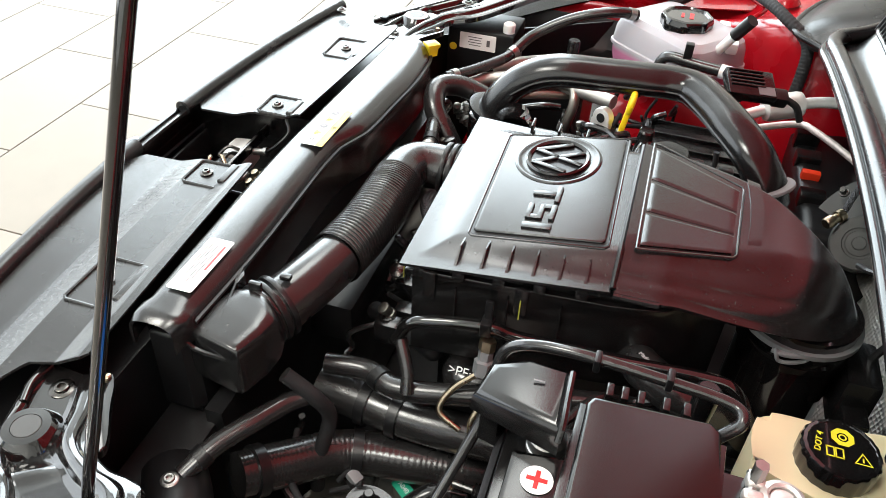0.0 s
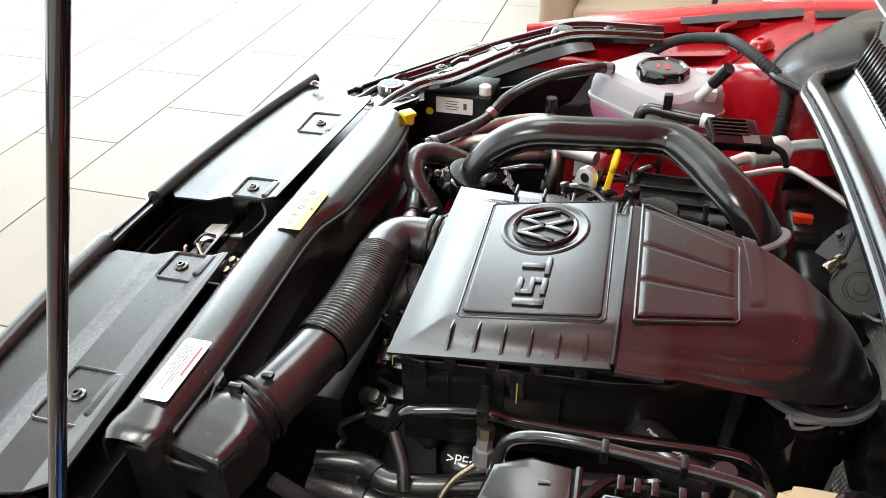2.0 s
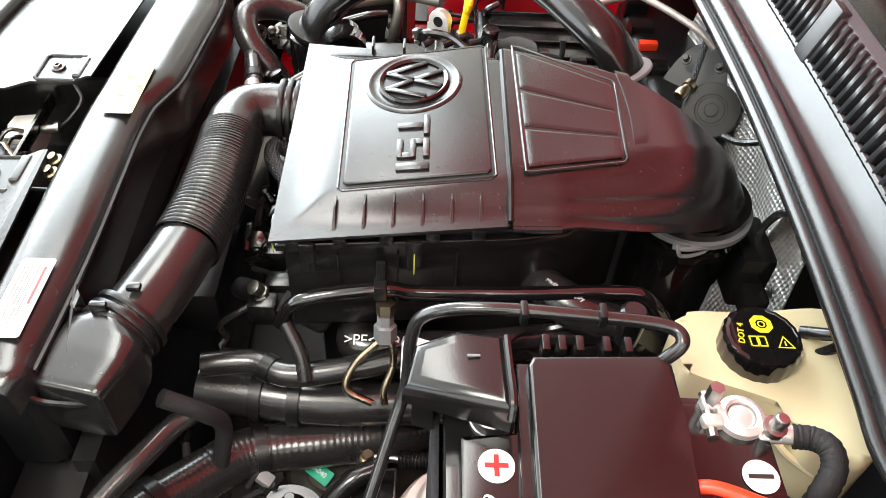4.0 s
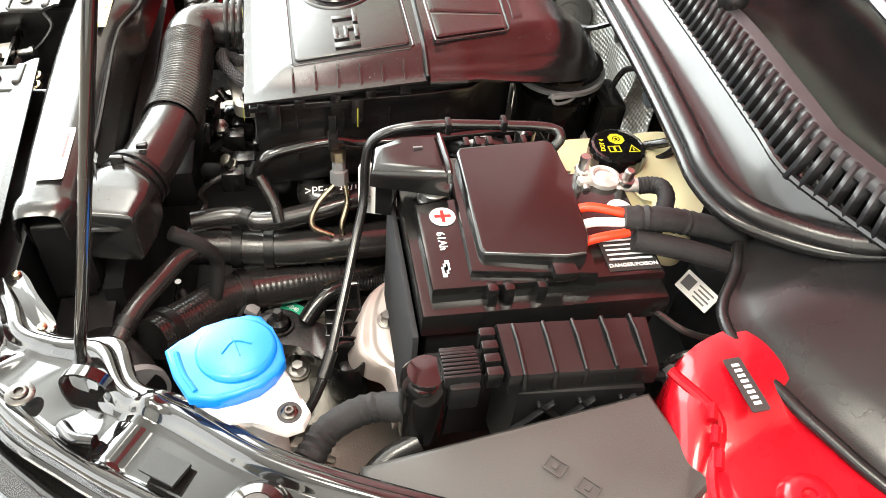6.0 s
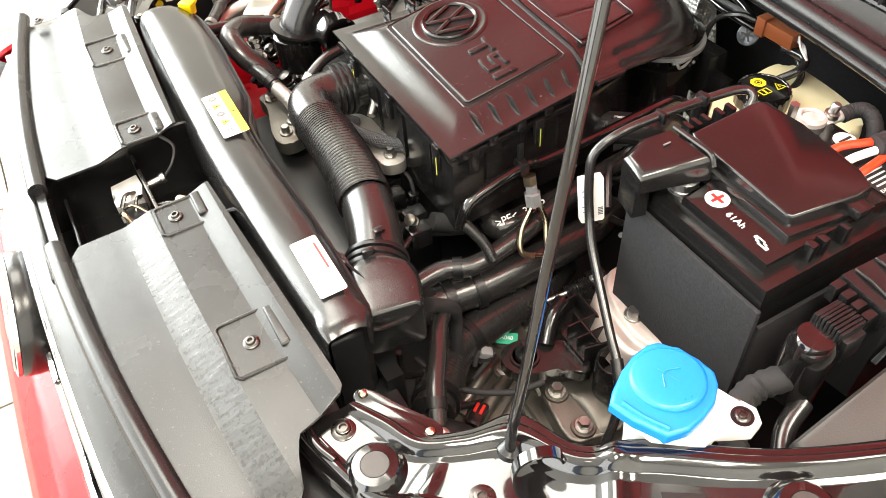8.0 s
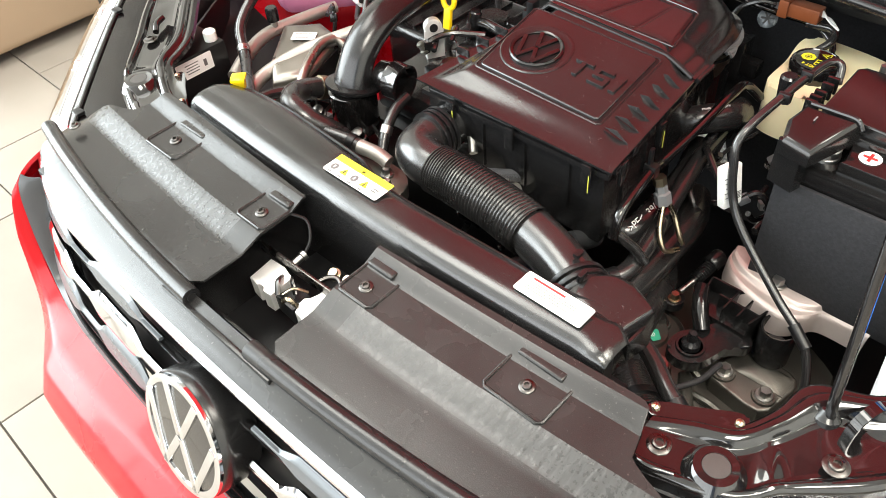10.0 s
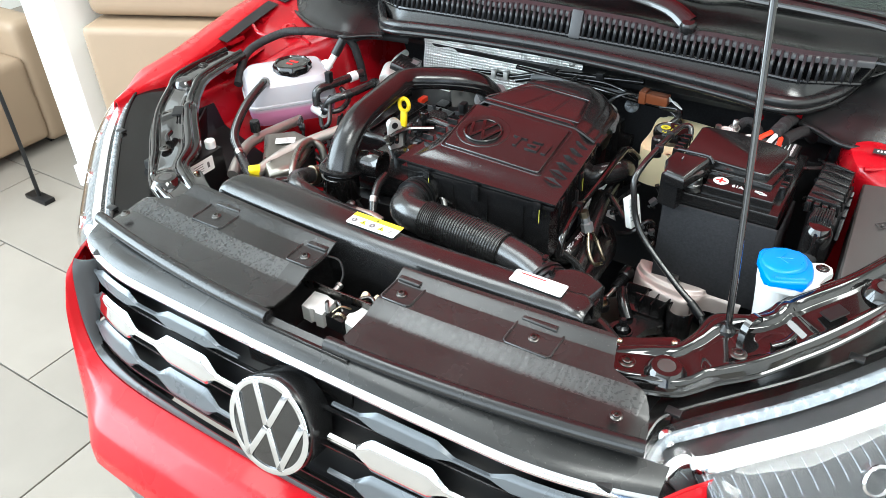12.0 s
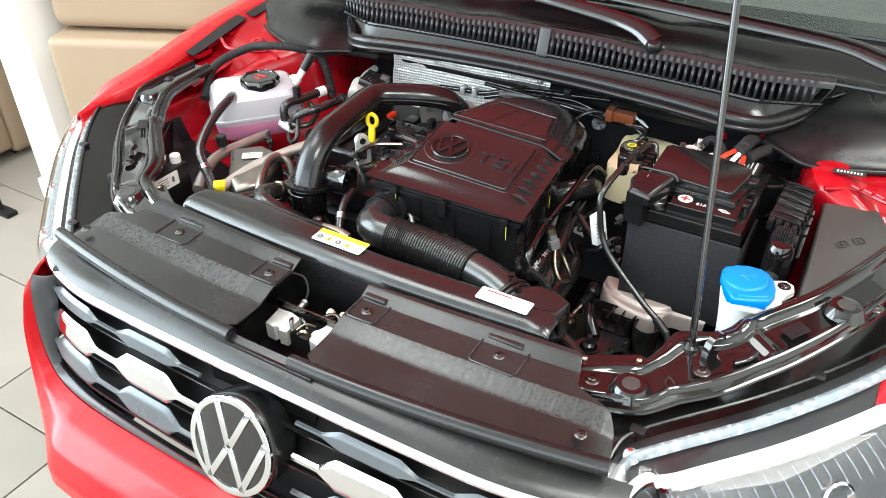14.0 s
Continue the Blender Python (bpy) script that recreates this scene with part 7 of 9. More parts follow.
# ---- washer bottle ----
def washer():
    top = thing("washer_filler", "white washer bottle neck with a bright blue cap", "washer bottle", (0.56, 0.51, 0.9))
    m = axis((0.563, 0.528, 1.0), (-0.06, -0.02, 1))
    b = bmesh.new()
    lathe(b, [(0.029, -0.16), (0.03, -0.03), (0.031, 0.0), (0.0325, 0.02), (0.0325, 0.032), (0.031, 0.036), (0.0001, 0.036)], m, 36)
    part("neck", b, MILK, top)
    b = bmesh.new()
    prism(b, [(0.556, 0.487), (0.588, 0.492), (0.602, 0.506), (0.616, 0.521), (0.612, 0.536), (0.619, 0.549), (0.6255, 0.562), (0.622, 0.575), (0.61, 0.581), (0.598, 0.576), (0.58, 0.564), (0.55, 0.556), (0.534, 0.53)], 1.019, 1.029, bev=0.003)
    part("fixing_tab", b, MILK, top)
    # flat dark disc in place of the shade inside the tab's hole
    b = bmesh.new()
    lathe(b, [(0.0095, 0), (0.0095, 0.0012), (0.0001, 0.0012)], axis((0.61, 0.565, 1.0285), (0, 0, 1)), 22)
    part("hole_shade", b, DARK, top)
    screw((0.61, 0.565, 1.0292), top, 0.0066, (0, 0, 1), DULLSTEEL)
    out = [(0.5545, 0.4725), (0.575, 0.479), (0.6, 0.4925), (0.6045, 0.51), (0.602, 0.527), (0.596, 0.545), (0.585, 0.5585), (0.574, 0.5645), (0.558, 0.5625), (0.541, 0.555), (0.527, 0.546), (0.5245, 0.536), (0.527, 0.518), (0.535, 0.5), (0.545, 0.483)]
    b = bmesh.new()
    prism(b, [(0.563 + 0.9 * (x - 0.563), 0.526 + 0.9 * (y - 0.526)) for x, y in out[2:]], 1.028, 1.042, bev=0.002)
    prism(b, out, 1.038, 1.0485, bev=0.004, seg=3)
    cap = part("cap", b, BLUE, top, "bright blue flip cap")
    b = bmesh.new()
    lathe(b, [(0.0315, 0.0475), (0.031, 0.0498), (0.0285, 0.052), (0.0275, 0.0522), (0.02, 0.0536), (0.0001, 0.0542)], m, 48)
    part("crown", b, BLUE, cap)
    b = bmesh.new()
    tube(b, [(0.559, 0.482, 1.0487), (0.578, 0.488, 1.0487), (0.596, 0.498, 1.0487)], 0.0022, 8)
    part("finger_rib", b, BLUE, cap)
    b = bmesh.new()
    tube(b, [m @ Vector((-0.012, 0.004, 0.0543)), m @ Vector((0.0, -0.004, 0.0545)), m @ Vector((0.012, 0.004, 0.0543))], 0.0007, 6)
    tube(b, [m @ Vector((0, -0.01, 0.0543)), m @ Vector((0.0, 0.012, 0.0543))], 0.0006, 6, smooth=False)
    part("embossed_mark", b, BLUE, cap)


washer()


# ---- fuse box and connectors on the left ----
def fuse_box():
    top = thing("fuse_box", "large black plastic fuse box lid beside the wing", "fuse box", (0.67, 0.73, 0.9))
    b = bmesh.new()
    prism(b, [(0.632, 0.617), (0.72, 0.60), (0.768, 0.70), (0.732, 0.834), (0.706, 0.876), (0.621, 0.856)], 0.90, 1.0, bev=0.008, seg=3, top=lambda x, y: 0.978 + 0.2 * (y - 0.62) - 0.12 * max(0, x - 0.66))
    part("lid", b, ROUGHGREY, top)
    for cx, cy in ((0.668, 0.765), (0.69, 0.785), (0.682, 0.66)):
        b = bmesh.new()
        z = 0.978 + 0.2 * (cy - 0.62) - 0.12 * max(0, cx - 0.66)
        mm = basis((cx, cy, z + 0.0005), (1, 0.9, 0.1), (-0.9, 1, 0.2))
        for c, s in (((0, 0.006), (0.016, 0.0015)), ((0, -0.006), (0.016, 0.0015)), ((0.008, 0), (0.0015, 0.012)), ((-0.008, 0), (0.0015, 0.012)), ((0, 0), (0.004, 0.005))):
            box(b, (*c, 0), (*s, 0.001), mm, bev=0)
        part("embossed_mark", b, ROUGHGREY, top)
    b = bmesh.new()
    box(b, (0.705, 0.862, 0.985), (0.035, 0.012, 0.012), bev=0.003)
    part("latch", b, GLOSS, top)


fuse_box()


def relay_box():
    top = thing("control_unit", "black ribbed control unit box beside the battery", "control unit", (0.565, 0.8, 0.94))
    b = bmesh.new()
    prism(b, [(0.551, 0.738), (0.602, 0.74), (0.606, 0.868), (0.557, 0.872)], 1.012, 1.034, bev=0.005, top=lambda x, y: 1.043 - 0.22 * max(0, x - 0.572))
    part("cover", b, PLASTIC, top)
    for k in range(5):
        b = bmesh.new()
        y = 0.752 + 0.026 * k
        tube(b, [(0.553, y, 1.03), (0.556, y, 1.0437), (0.573, y + 0.0005, 1.0437), (0.602, y + 0.001, 1.0372), (0.6055, y + 0.001, 1.02)], 0.0019, 8, smooth=False)
        part("rib", b, PLASTIC, top)
    b = bmesh.new()
    prism(b, [(0.558, 0.745), (0.604, 0.75), (0.61, 0.86), (0.565, 0.865)], 0.90, 1.012, bev=0.003)
    part("housing", b, DARK, top)
    for k in range(6):
        b = bmesh.new()
        y = 0.765 + 0.018 * k
        mm = Matrix.Translation((0.61, y, 0.985)) @ Matrix.Rotation(0.7 if k % 2 else -0.7, 4, "X")
        box(b, (0, 0, 0), (0.006, 0.003, 0.05), mm, bev=0.0008)
        part("lattice_bar", b, DARK, top)
    b = bmesh.new()
    for k in range(4):
        box(b, (0.557 + 0.012 * k, 0.73, 1.03 - 0.002 * k), (0.009, 0.014, 0.02), bev=0.002)
    part("connector_end", b, PLASTIC, top)


relay_box()


def connector():
    top = thing("cable_connector", "black cable connector with ribbed cap and taped cable", "connector", (0.575, 0.69, 0.95))
    b = bmesh.new()
    lathe(b, [(0.021, -0.07), (0.022, -0.01), (0.021, 0.004), (0.016, 0.012), (0.0001, 0.014)], Matrix.Translation((0.572, 0.665, 1.005)), 24)
    part("body", b, GLOSS, top)
    for k in range(9):
        a = -0.9 + 0.2 * k
        b = bmesh.new()
        box(b, (0.572 + 0.022 * math.sin(a) * 0.9, 0.692, 1.008 + 0.008 * math.cos(a)), (0.0028, 0.03, 0.02), bev=0.001)
        part("cap_rib", b, DARK, top)
    b = bmesh.new()
    box(b, (0.572, 0.694, 1.0), (0.04, 0.026, 0.03), bev=0.004)
    part("ribbed_cap", b, DARK, top)
    b = bmesh.new()
    tube(b, [(0.572, 0.655, 0.965), (0.562, 0.62, 0.955), (0.575, 0.585, 0.95), (0.60, 0.565, 0.945)], lambda s: 0.013 + 0.0009 * math.sin(s * 70), 12)
    part("taped_cable", b, TAPE, top)
    b = bmesh.new()
    tube(b, [(0.59, 0.66, 0.94), (0.60, 0.63, 0.93), (0.625, 0.60, 0.92), (0.645, 0.57, 0.91)], 0.01, 12)
    part("cable", b, HOSE, top)
    top.location += Vector((0.013, 0.01, 0.014))


connector()


# ---- engine and gearbox below ----
def hex_bolt(p, parent, r=0.012, d=(0, 0, 1), mat=None):
    b = bmesh.new()
    m = axis(p, d)
    lathe(b, [(r, 0), (r, 0.0025), (r * 0.95, 0.003)], m, 18)
    lathe(b, [(r * 0.68, 0.002), (r * 0.68, 0.011), (r * 0.6, 0.0125), (0.0001, 0.0125)], m, 6)
    part("hex_bolt", b, mat or STEEL, parent)


def engine_block():
    top = thing("engine_block", "dark engine and cast gearbox under the pipes", "engine", (0.1, 0.7, 0.5))
    b = bmesh.new()
    box(b, (-0.08, 0.70, 0.77), (0.40, 0.3, 0.26), bev=0.01)
    part("cylinder_block", b, DARK, top)
    b = bmesh.new()
    box(b, (-0.15, 0.70, 0.93), (0.22, 0.26, 0.05), bev=0.008)
    part("cam_cover", b, PLASTIC, top)
    for k in range(3):
        b = bmesh.new()
        box(b, (-0.165, 0.63 + 0.075 * k, 0.968), (0.05, 0.036, 0.03), bev=0.004)
        lathe(b, [(0.017, 0.955), (0.017, 0.99), (0.013, 0.996), (0.0001, 0.996)], Matrix.Translation((-0.15, 0.63 + 0.075 * k, 0)), 18)
        part("ignition_coil", b, PLASTIC, top)
    b = bmesh.new()
    lathe(b, [(0.028, 0.95), (0.03, 0.985), (0.026, 0.992), (0.0001, 0.992)], Matrix.Translation((-0.195, 0.775, 0)), 30, lobes=6, depth=0.04)
    part("oil_cap", b, PLASTIC, top)
    b = bmesh.new()
    tube(b, [(-0.215, 0.745, 0.985), (-0.18, 0.74, 1.0), (-0.14, 0.735, 1.0), (-0.1, 0.745, 0.99)], 0.008, 10)
    part("breather_tube", b, HOSE, top)
    b = bmesh.new()
    box(b, (-0.12, 0.86, 0.96), (0.14, 0.03, 0.03), bev=0.004)
    for k in range(4):
        box(b, (-0.17 + 0.035 * k, 0.85, 0.985), (0.014, 0.02, 0.022), bev=0.003)
    part("injector_rail", b, DARK, top)
    # pale bracket and pump in front of the block
    b = bmesh.new()
    prism(b, spline_loop([(-0.185, 0.42), (-0.15, 0.42), (-0.09, 0.405), (-0.06, 0.41), (-0.06, 0.44), (-0.09, 0.46), (-0.15, 0.46), (-0.185, 0.45)]), 0.905, 0.925, bev=0.004)
    part("pump_bracket", b, GEAR, top, "cast pump bracket")
    b = bmesh.new()
    prism(b, spline_loop([(-0.06, 0.50), (-0.03, 0.49), (0.03, 0.50), (0.065, 0.505), (0.07, 0.53), (0.04, 0.54), (-0.05, 0.53)]), 0.915, 0.932, bev=0.004)
    part("arm_bracket", b, ALU, top, "pale cast arm")
    b = bmesh.new()
    tube(b, [(-0.155, 0.442, 0.948), (-0.125, 0.448, 0.945), (-0.105, 0.45, 0.938)], 0.0105, 14)
    part("water_stub", b, ALU, top)
    for p in ((-0.17, 0.435, 0.925), (-0.08, 0.422, 0.925), (0.05, 0.52, 0.932), (-0.10, 0.44, 0.925)):
        hex_bolt(p, top, 0.009)
    b = bmesh.new()
    tube(b, [(-0.06, 0.545, 0.965), (-0.03, 0.54, 0.968), (-0.012, 0.525, 0.955)], 0.006, 10)
    part("metal_pipe", b, STEEL, top)
    b = bmesh.new()
    box(b, (-0.02, 0.42, 0.86), (0.34, 0.06, 0.06), bev=0.01)
    part("front_duct", b, DARK, top)
    for k in range(5):
        b = bmesh.new()
        box(b, (0.02 + 0.035 * k, 0.50 + 0.012 * (k % 2), 0.88 + 0.006 * (k % 3)), (0.022, 0.03, 0.03), Matrix.Identity(4), bev=0.004)
        part("plug", b, PLASTIC, top)
    # gearbox
    b = bmesh.new()
    prism(b, spline_loop([(0.25, 0.50), (0.29, 0.46), (0.40, 0.43), (0.49, 0.47), (0.53, 0.56), (0.50, 0.66), (0.38, 0.72), (0.25, 0.70)]), 0.56, 0.735, bev=0.015, seg=3)
    part("gearbox_case", b, GEAR, top, "grimy cast gearbox case")
    # long ribs that run down the casing towards the nose, and a flat machined flange
    for p, q in (((0.282, 0.54), (0.325, 0.455)), ((0.31, 0.545), (0.36, 0.455)), ((0.338, 0.55), (0.395, 0.46))):
        b = bmesh.new()
        tube(b, [(*p, 0.733), ((p[0] + q[0]) / 2, (p[1] + q[1]) / 2, 0.738), (*q, 0.73)], 0.0095, 10)
        part("casting_rib", b, GEAR, top)
    for p, q in (((0.352, 0.53), (0.43, 0.52)), ((0.362, 0.505), (0.44, 0.498)), ((0.47, 0.54), (0.49, 0.6)), ((0.3, 0.57), (0.36, 0.558))):
        b = bmesh.new()
        tube(b, [(*p, 0.732), ((p[0] + q[0]) / 2, (p[1] + q[1]) / 2, 0.741), (*q, 0.732)], 0.006, 8)
        part("casting_rib", b, GEAR, top)
    b = bmesh.new()
    prism(b, [(0.272, 0.525), (0.292, 0.512), (0.34, 0.458), (0.322, 0.45), (0.268, 0.505)], 0.728, 0.742, bev=0.003)
    part("machined_flange", b, GEAR, top)
    b = bmesh.new()
    box(b, (0, 0, 0), (0.018, 0.034, 0.016), Matrix.Translation((0.352, 0.468, 0.75)) @ Matrix.Rotation(0.6, 4, "Z"), bev=0.003)
    part("speed_sensor", b, PLASTIC, top, "black sensor plug")
    for k in range(2):
        b = bmesh.new()
        box(b, (-0.004 + 0.008 * k, 0.006, 0.0085), (0.004, 0.014, 0.002), Matrix.Translation((0.352, 0.468, 0.75)) @ Matrix.Rotation(0.6, 4, "Z"), bev=0.0005)
        part("sensor_latch", b, REDPLUG, top, "small red latch")
    # black ribbed block added over the back of the engine to hide the red wing
    b = bmesh.new()
    box(b, (-0.31, 0.83, 0.875), (0.2, 0.2, 0.11), bev=0.014, seg=3)
    part("rear_filler", b, PLASTIC, top, "black ribbed block added over the back of the engine")
    for k in range(5):
        b = bmesh.new()
        box(b, (-0.39 + 0.04 * k, 0.83, 0.931), (0.004, 0.17, 0.01), bev=0.001)
        part("filler_rib", b, PLASTIC, top)
    # selector cover: a cast lid with rounded corners, a raised middle and bolts in bosses
    b = bmesh.new()
    prism(b, [(0.366, 0.556), (0.372, 0.548), (0.424, 0.539), (0.442, 0.54), (0.452, 0.549), (0.462, 0.6), (0.458, 0.615), (0.446, 0.622), (0.392, 0.628), (0.378, 0.622)], 0.715, 0.762, bev=0.005, seg=3)
    part("gearbox_cover", b, GEAR, top, "cast cover with bolts")
    b = bmesh.new()
    sheet(b, lambda u, v: (0.385 + 0.07 * u, 0.578 + 0.035 * v, 0.763 + 0.006 * math.sin(math.pi * min(1, max(0, 1.2 * u - 0.1))) ** 0.5 * math.sin(math.pi * v) ** 0.5), 20, 14, 0.003)
    part("cover_boss", b, GEAR, top)
    for x, y, z in ((0.381, 0.565, 0.762), (0.437, 0.564, 0.762), (0.306, 0.538, 0.738), (0.267, 0.6, 0.74)):
        b = bmesh.new()
        lathe(b, [(0.0165, -0.012), (0.0155, 0.0), (0.0145, 0.003), (0.0001, 0.003)], Matrix.Translation((x, y, z)), 22)
        part("bolt_boss", b, GEAR, top)
        hex_bolt((x, y, z + 0.003), top, 0.0115)
    b = bmesh.new()
    lathe(b, [(0.052, 0.70), (0.054, 0.738), (0.05, 0.744), (0.046, 0.74), (0.03, 0.74), (0.028, 0.746), (0.0001, 0.747)], Matrix.Translation((0.262, 0.575, 0)), 36)
    part("end_cover", b, GEAR, top, "round cast end cover")
    # eye bolt of the selector on a black arm
    b = bmesh.new()
    prism(b, spline_loop([(0.262, 0.606), (0.276, 0.602), (0.286, 0.614), (0.282, 0.628), (0.266, 0.63), (0.24, 0.618)]), 0.772, 0.786, bev=0.003)
    part("selector_lever", b, DARK, top)
    hex_bolt((0.274, 0.614, 0.786), top, 0.009, mat=BRASS)
    b = bmesh.new()
    prism(b, rounded(0.03, 0.016, 0.002), 0, 0.001, basis((0.272, 0.562, 0.752), (0.6, 0.8, 0), (-0.8, 0.6, 0.3)), bev=0)
    tag = part("green_tag", b, GREEN, top, "green printed tag")
    lettering("A040", 0.008, basis((0.272, 0.562, 0.7535), (0.6, 0.8, 0), (-0.8, 0.6, 0.3)), PRINT, tag)
    b = bmesh.new()
    box(b, (0, 0.7, 0.45), (1.2, 0.95, 0.02), bev=0)
    part("undertray", b, DARK, top)
    b = bmesh.new()
    sheet(b, lambda u, v: (-0.36 + 0.7 * u, 0.385, 0.89 - 0.41 * v), 10, 6, 0.02)
    part("radiator_shroud", b, DARK, top)


engine_block()


def gearbox_mount():
    top = thing("shift_bracket", "black moulded cable bracket with a rubber mount on the gearbox", "bracket", (0.36, 0.58, 0.8))
    b = bmesh.new()
    prism(b, spline_loop([(0.311, 0.543), (0.316, 0.525), (0.335, 0.518), (0.356, 0.527), (0.366, 0.548), (0.374, 0.574), (0.392, 0.59), (0.392, 0.606), (0.36, 0.612), (0.342, 0.6), (0.33, 0.578), (0.316, 0.562)]), 0.782, 0.80, bev=0.004, seg=3)
    part("plate", b, PLASTIC, top)
    b = bmesh.new()
    lathe(b, [(0.019, 0), (0.0185, 0.002), (0.0155, 0.002), (0.015, 0.0), (0.0001, 0.0)], Matrix.Translation((0.337, 0.546, 0.801)), 26)
    part("mount_seat", b, PLASTIC, top)
    b = bmesh.new()
    lathe(b, [(0.0125, 0), (0.012, 0.008), (0.0085, 0.011), (0.0065, 0.013), (0.006, 0.024), (0.0045, 0.026), (0.0001, 0.026)], Matrix.Translation((0.337, 0.546, 0.801)), 18)
    part("rubber_mount", b, RUBBER, top)
    # open box with thin walls and cross ribs
    b = bmesh.new()
    prism(b, [(0.312, 0.602), (0.382, 0.6), (0.392, 0.644), (0.308, 0.644)], 0.78, 0.806, bev=0.004)
    part("web", b, PLASTIC, top)
    walls = [((0.308, 0.644), (0.392, 0.644)), ((0.312, 0.602), (0.308, 0.644)), ((0.382, 0.6), (0.392, 0.644)), ((0.345, 0.603), (0.347, 0.643)), ((0.365, 0.602), (0.368, 0.643)), ((0.33, 0.622), (0.388, 0.62))]
    for p, q in walls:
        b = bmesh.new()
        d = Vector((q[0] - p[0], q[1] - p[1], 0))
        box(b, (0, 0, 0), (d.length, 0.0028, 0.026), Matrix.Translation(((p[0] + q[0]) / 2, (p[1] + q[1]) / 2, 0.818)) @ Matrix.Rotation(math.atan2(d.y, d.x), 4, "Z"), bev=0.0008)
        part("rib", b, PLASTIC, top)
    b = bmesh.new()
    tube(b, [(0.335, 0.578, 0.8), (0.322, 0.592, 0.812), (0.312, 0.607, 0.82), (0.304, 0.625, 0.822)], 0.011, 14)
    part("spigot", b, PLASTIC, top)
    b = bmesh.new()
    lathe(b, [(0.023, 0.77), (0.0235, 0.826), (0.022, 0.828), (0.0195, 0.827), (0.0195, 0.79), (0.0001, 0.79)], Matrix.Translation((0.413, 0.622, 0)), 30)
    part("ring_socket", b, PLASTIC, top)
    b = bmesh.new()
    box(b, (0.413, 0.622, 0.8), (0.02, 0.016, 0.012), bev=0.003)
    part("socket_insert", b, DARK, top)
    # shift cable: corrugated boot and zinc eye
    b = bmesh.new()
    tube(b, [(0.276, 0.622, 0.796), (0.28, 0.64, 0.80), (0.283, 0.652, 0.803)], 0.0042, 10)
    part("cable_eye", b, STEEL, top, "zinc cable eye")
    b = bmesh.new()
    tube(b, [(0.282, 0.648, 0.802), (0.285, 0.664, 0.806), (0.288, 0.68, 0.81)], lambda s: 0.0085 + 0.0012 * math.cos(s * 2 * math.pi * 9), 14, step=40)
    part("cable_boot", b, RUBBER, top, "ribbed rubber boot")
    b = bmesh.new()
    lathe(b, [(0.012, 0), (0.0135, 0.002), (0.0135, 0.02), (0.011, 0.024), (0.0001, 0.024)], axis((0.286, 0.68, 0.808), (0.15, 0.9, 0.2)), 18)
    part("cable_end", b, PLASTIC, top)


gearbox_mount()


def battery_tray():
    top = thing("battery_tray", "pale pinkish aluminium bracket with a bolt under the battery", "bracket", (0.39, 0.66, 0.84))

    def edge(u):
        return spline([(0.303, 0.7, 0), (0.307, 0.676, 0), (0.328, 0.648, 0), (0.366, 0.63, 0), (0.407, 0.625, 0), (0.43, 0.642, 0), (0.447, 0.663, 0), (0.5, 0.664, 0)], 8)[int(round(u * 56))]

    def f(u, v):
        p = edge(u)
        lip = lerp_table([(0, -0.03), (0.12, -0.004), (0.2, 0.0), (0.34, 0.0005), (0.42, 0.007), (0.55, 0.009), (1, 0.009)], v)
        return (p.x + 0.01 * v, p.y + (0.705 - p.y) * v, 0.836 + lip)
    b = bmesh.new()
    sheet(b, f, 56, 40, 0.003)
    part("plate", b, TRAYALU, top, "pale pressed aluminium plate")
    hex_bolt((0.381, 0.671, 0.845), top, 0.0115)


battery_tray()


def dipstick():
    top = thing("oil_dipstick", "yellow oil dipstick handle beside the air filter", "dipstick", (-0.21, 0.70, 0.95))
    b = bmesh.new()
    m = basis((-0.227, 0.711, 1.036), (1, 0.03, 0.0), (-0.05, 0.15, 1))
    ring = [m @ Vector((0.0115 * math.cos(a), 0.013 * math.sin(a), 0)) for a in np.linspace(0, 2 * math.pi, 25)]
    tube(b, ring, 0.0044, 10, smooth=False)
    box(b, (0, -0.03, 0), (0.014, 0.036, 0.008), m, bev=0.003)
    part("handle", b, YELLOW, top)
    b = bmesh.new()
    tube(b, [m @ Vector((0, -0.045, 0)), m @ Vector((0, -0.1, 0))], 0.007, 10, smooth=False)
    part("guide_tube", b, STEEL, top)
    b = bmesh.new()
    m2 = basis((-0.231, 0.676, 1.005), (0.5, 0.87, 0), (-0.05, 0.03, 1))
    ring = [(0.0145 * math.cos(a), 0.0145 * math.sin(a)) for a in np.linspace(-0.35, math.pi + 0.35, 19)]
    prism(b, [(0.016, -0.075)] + ring + [(-0.016, -0.075)], -0.0055, 0.0055, m2, bev=0.002)
    part("lifting_plate", b, ZINC, top, "grey lifting eye plate")
    # dark disc on the uncut plate gives the eye its shaded hole
    b = bmesh.new()
    lathe(b, [(0.0068, -0.0062), (0.0068, 0.0062), (0.0001, 0.0063)], m2, 20)
    part("eye_shade", b, DARK, top)
    b = bmesh.new()
    lathe(b, [(0.0105, 0), (0.0105, 0.05), (0.0085, 0.052), (0.0001, 0.052)], axis((-0.205, 0.735, 0.965), (0.15, 0.1, 1)), 16)
    part("sensor_body", b, PLASTIC, top, "round black sensor body")


dipstick()


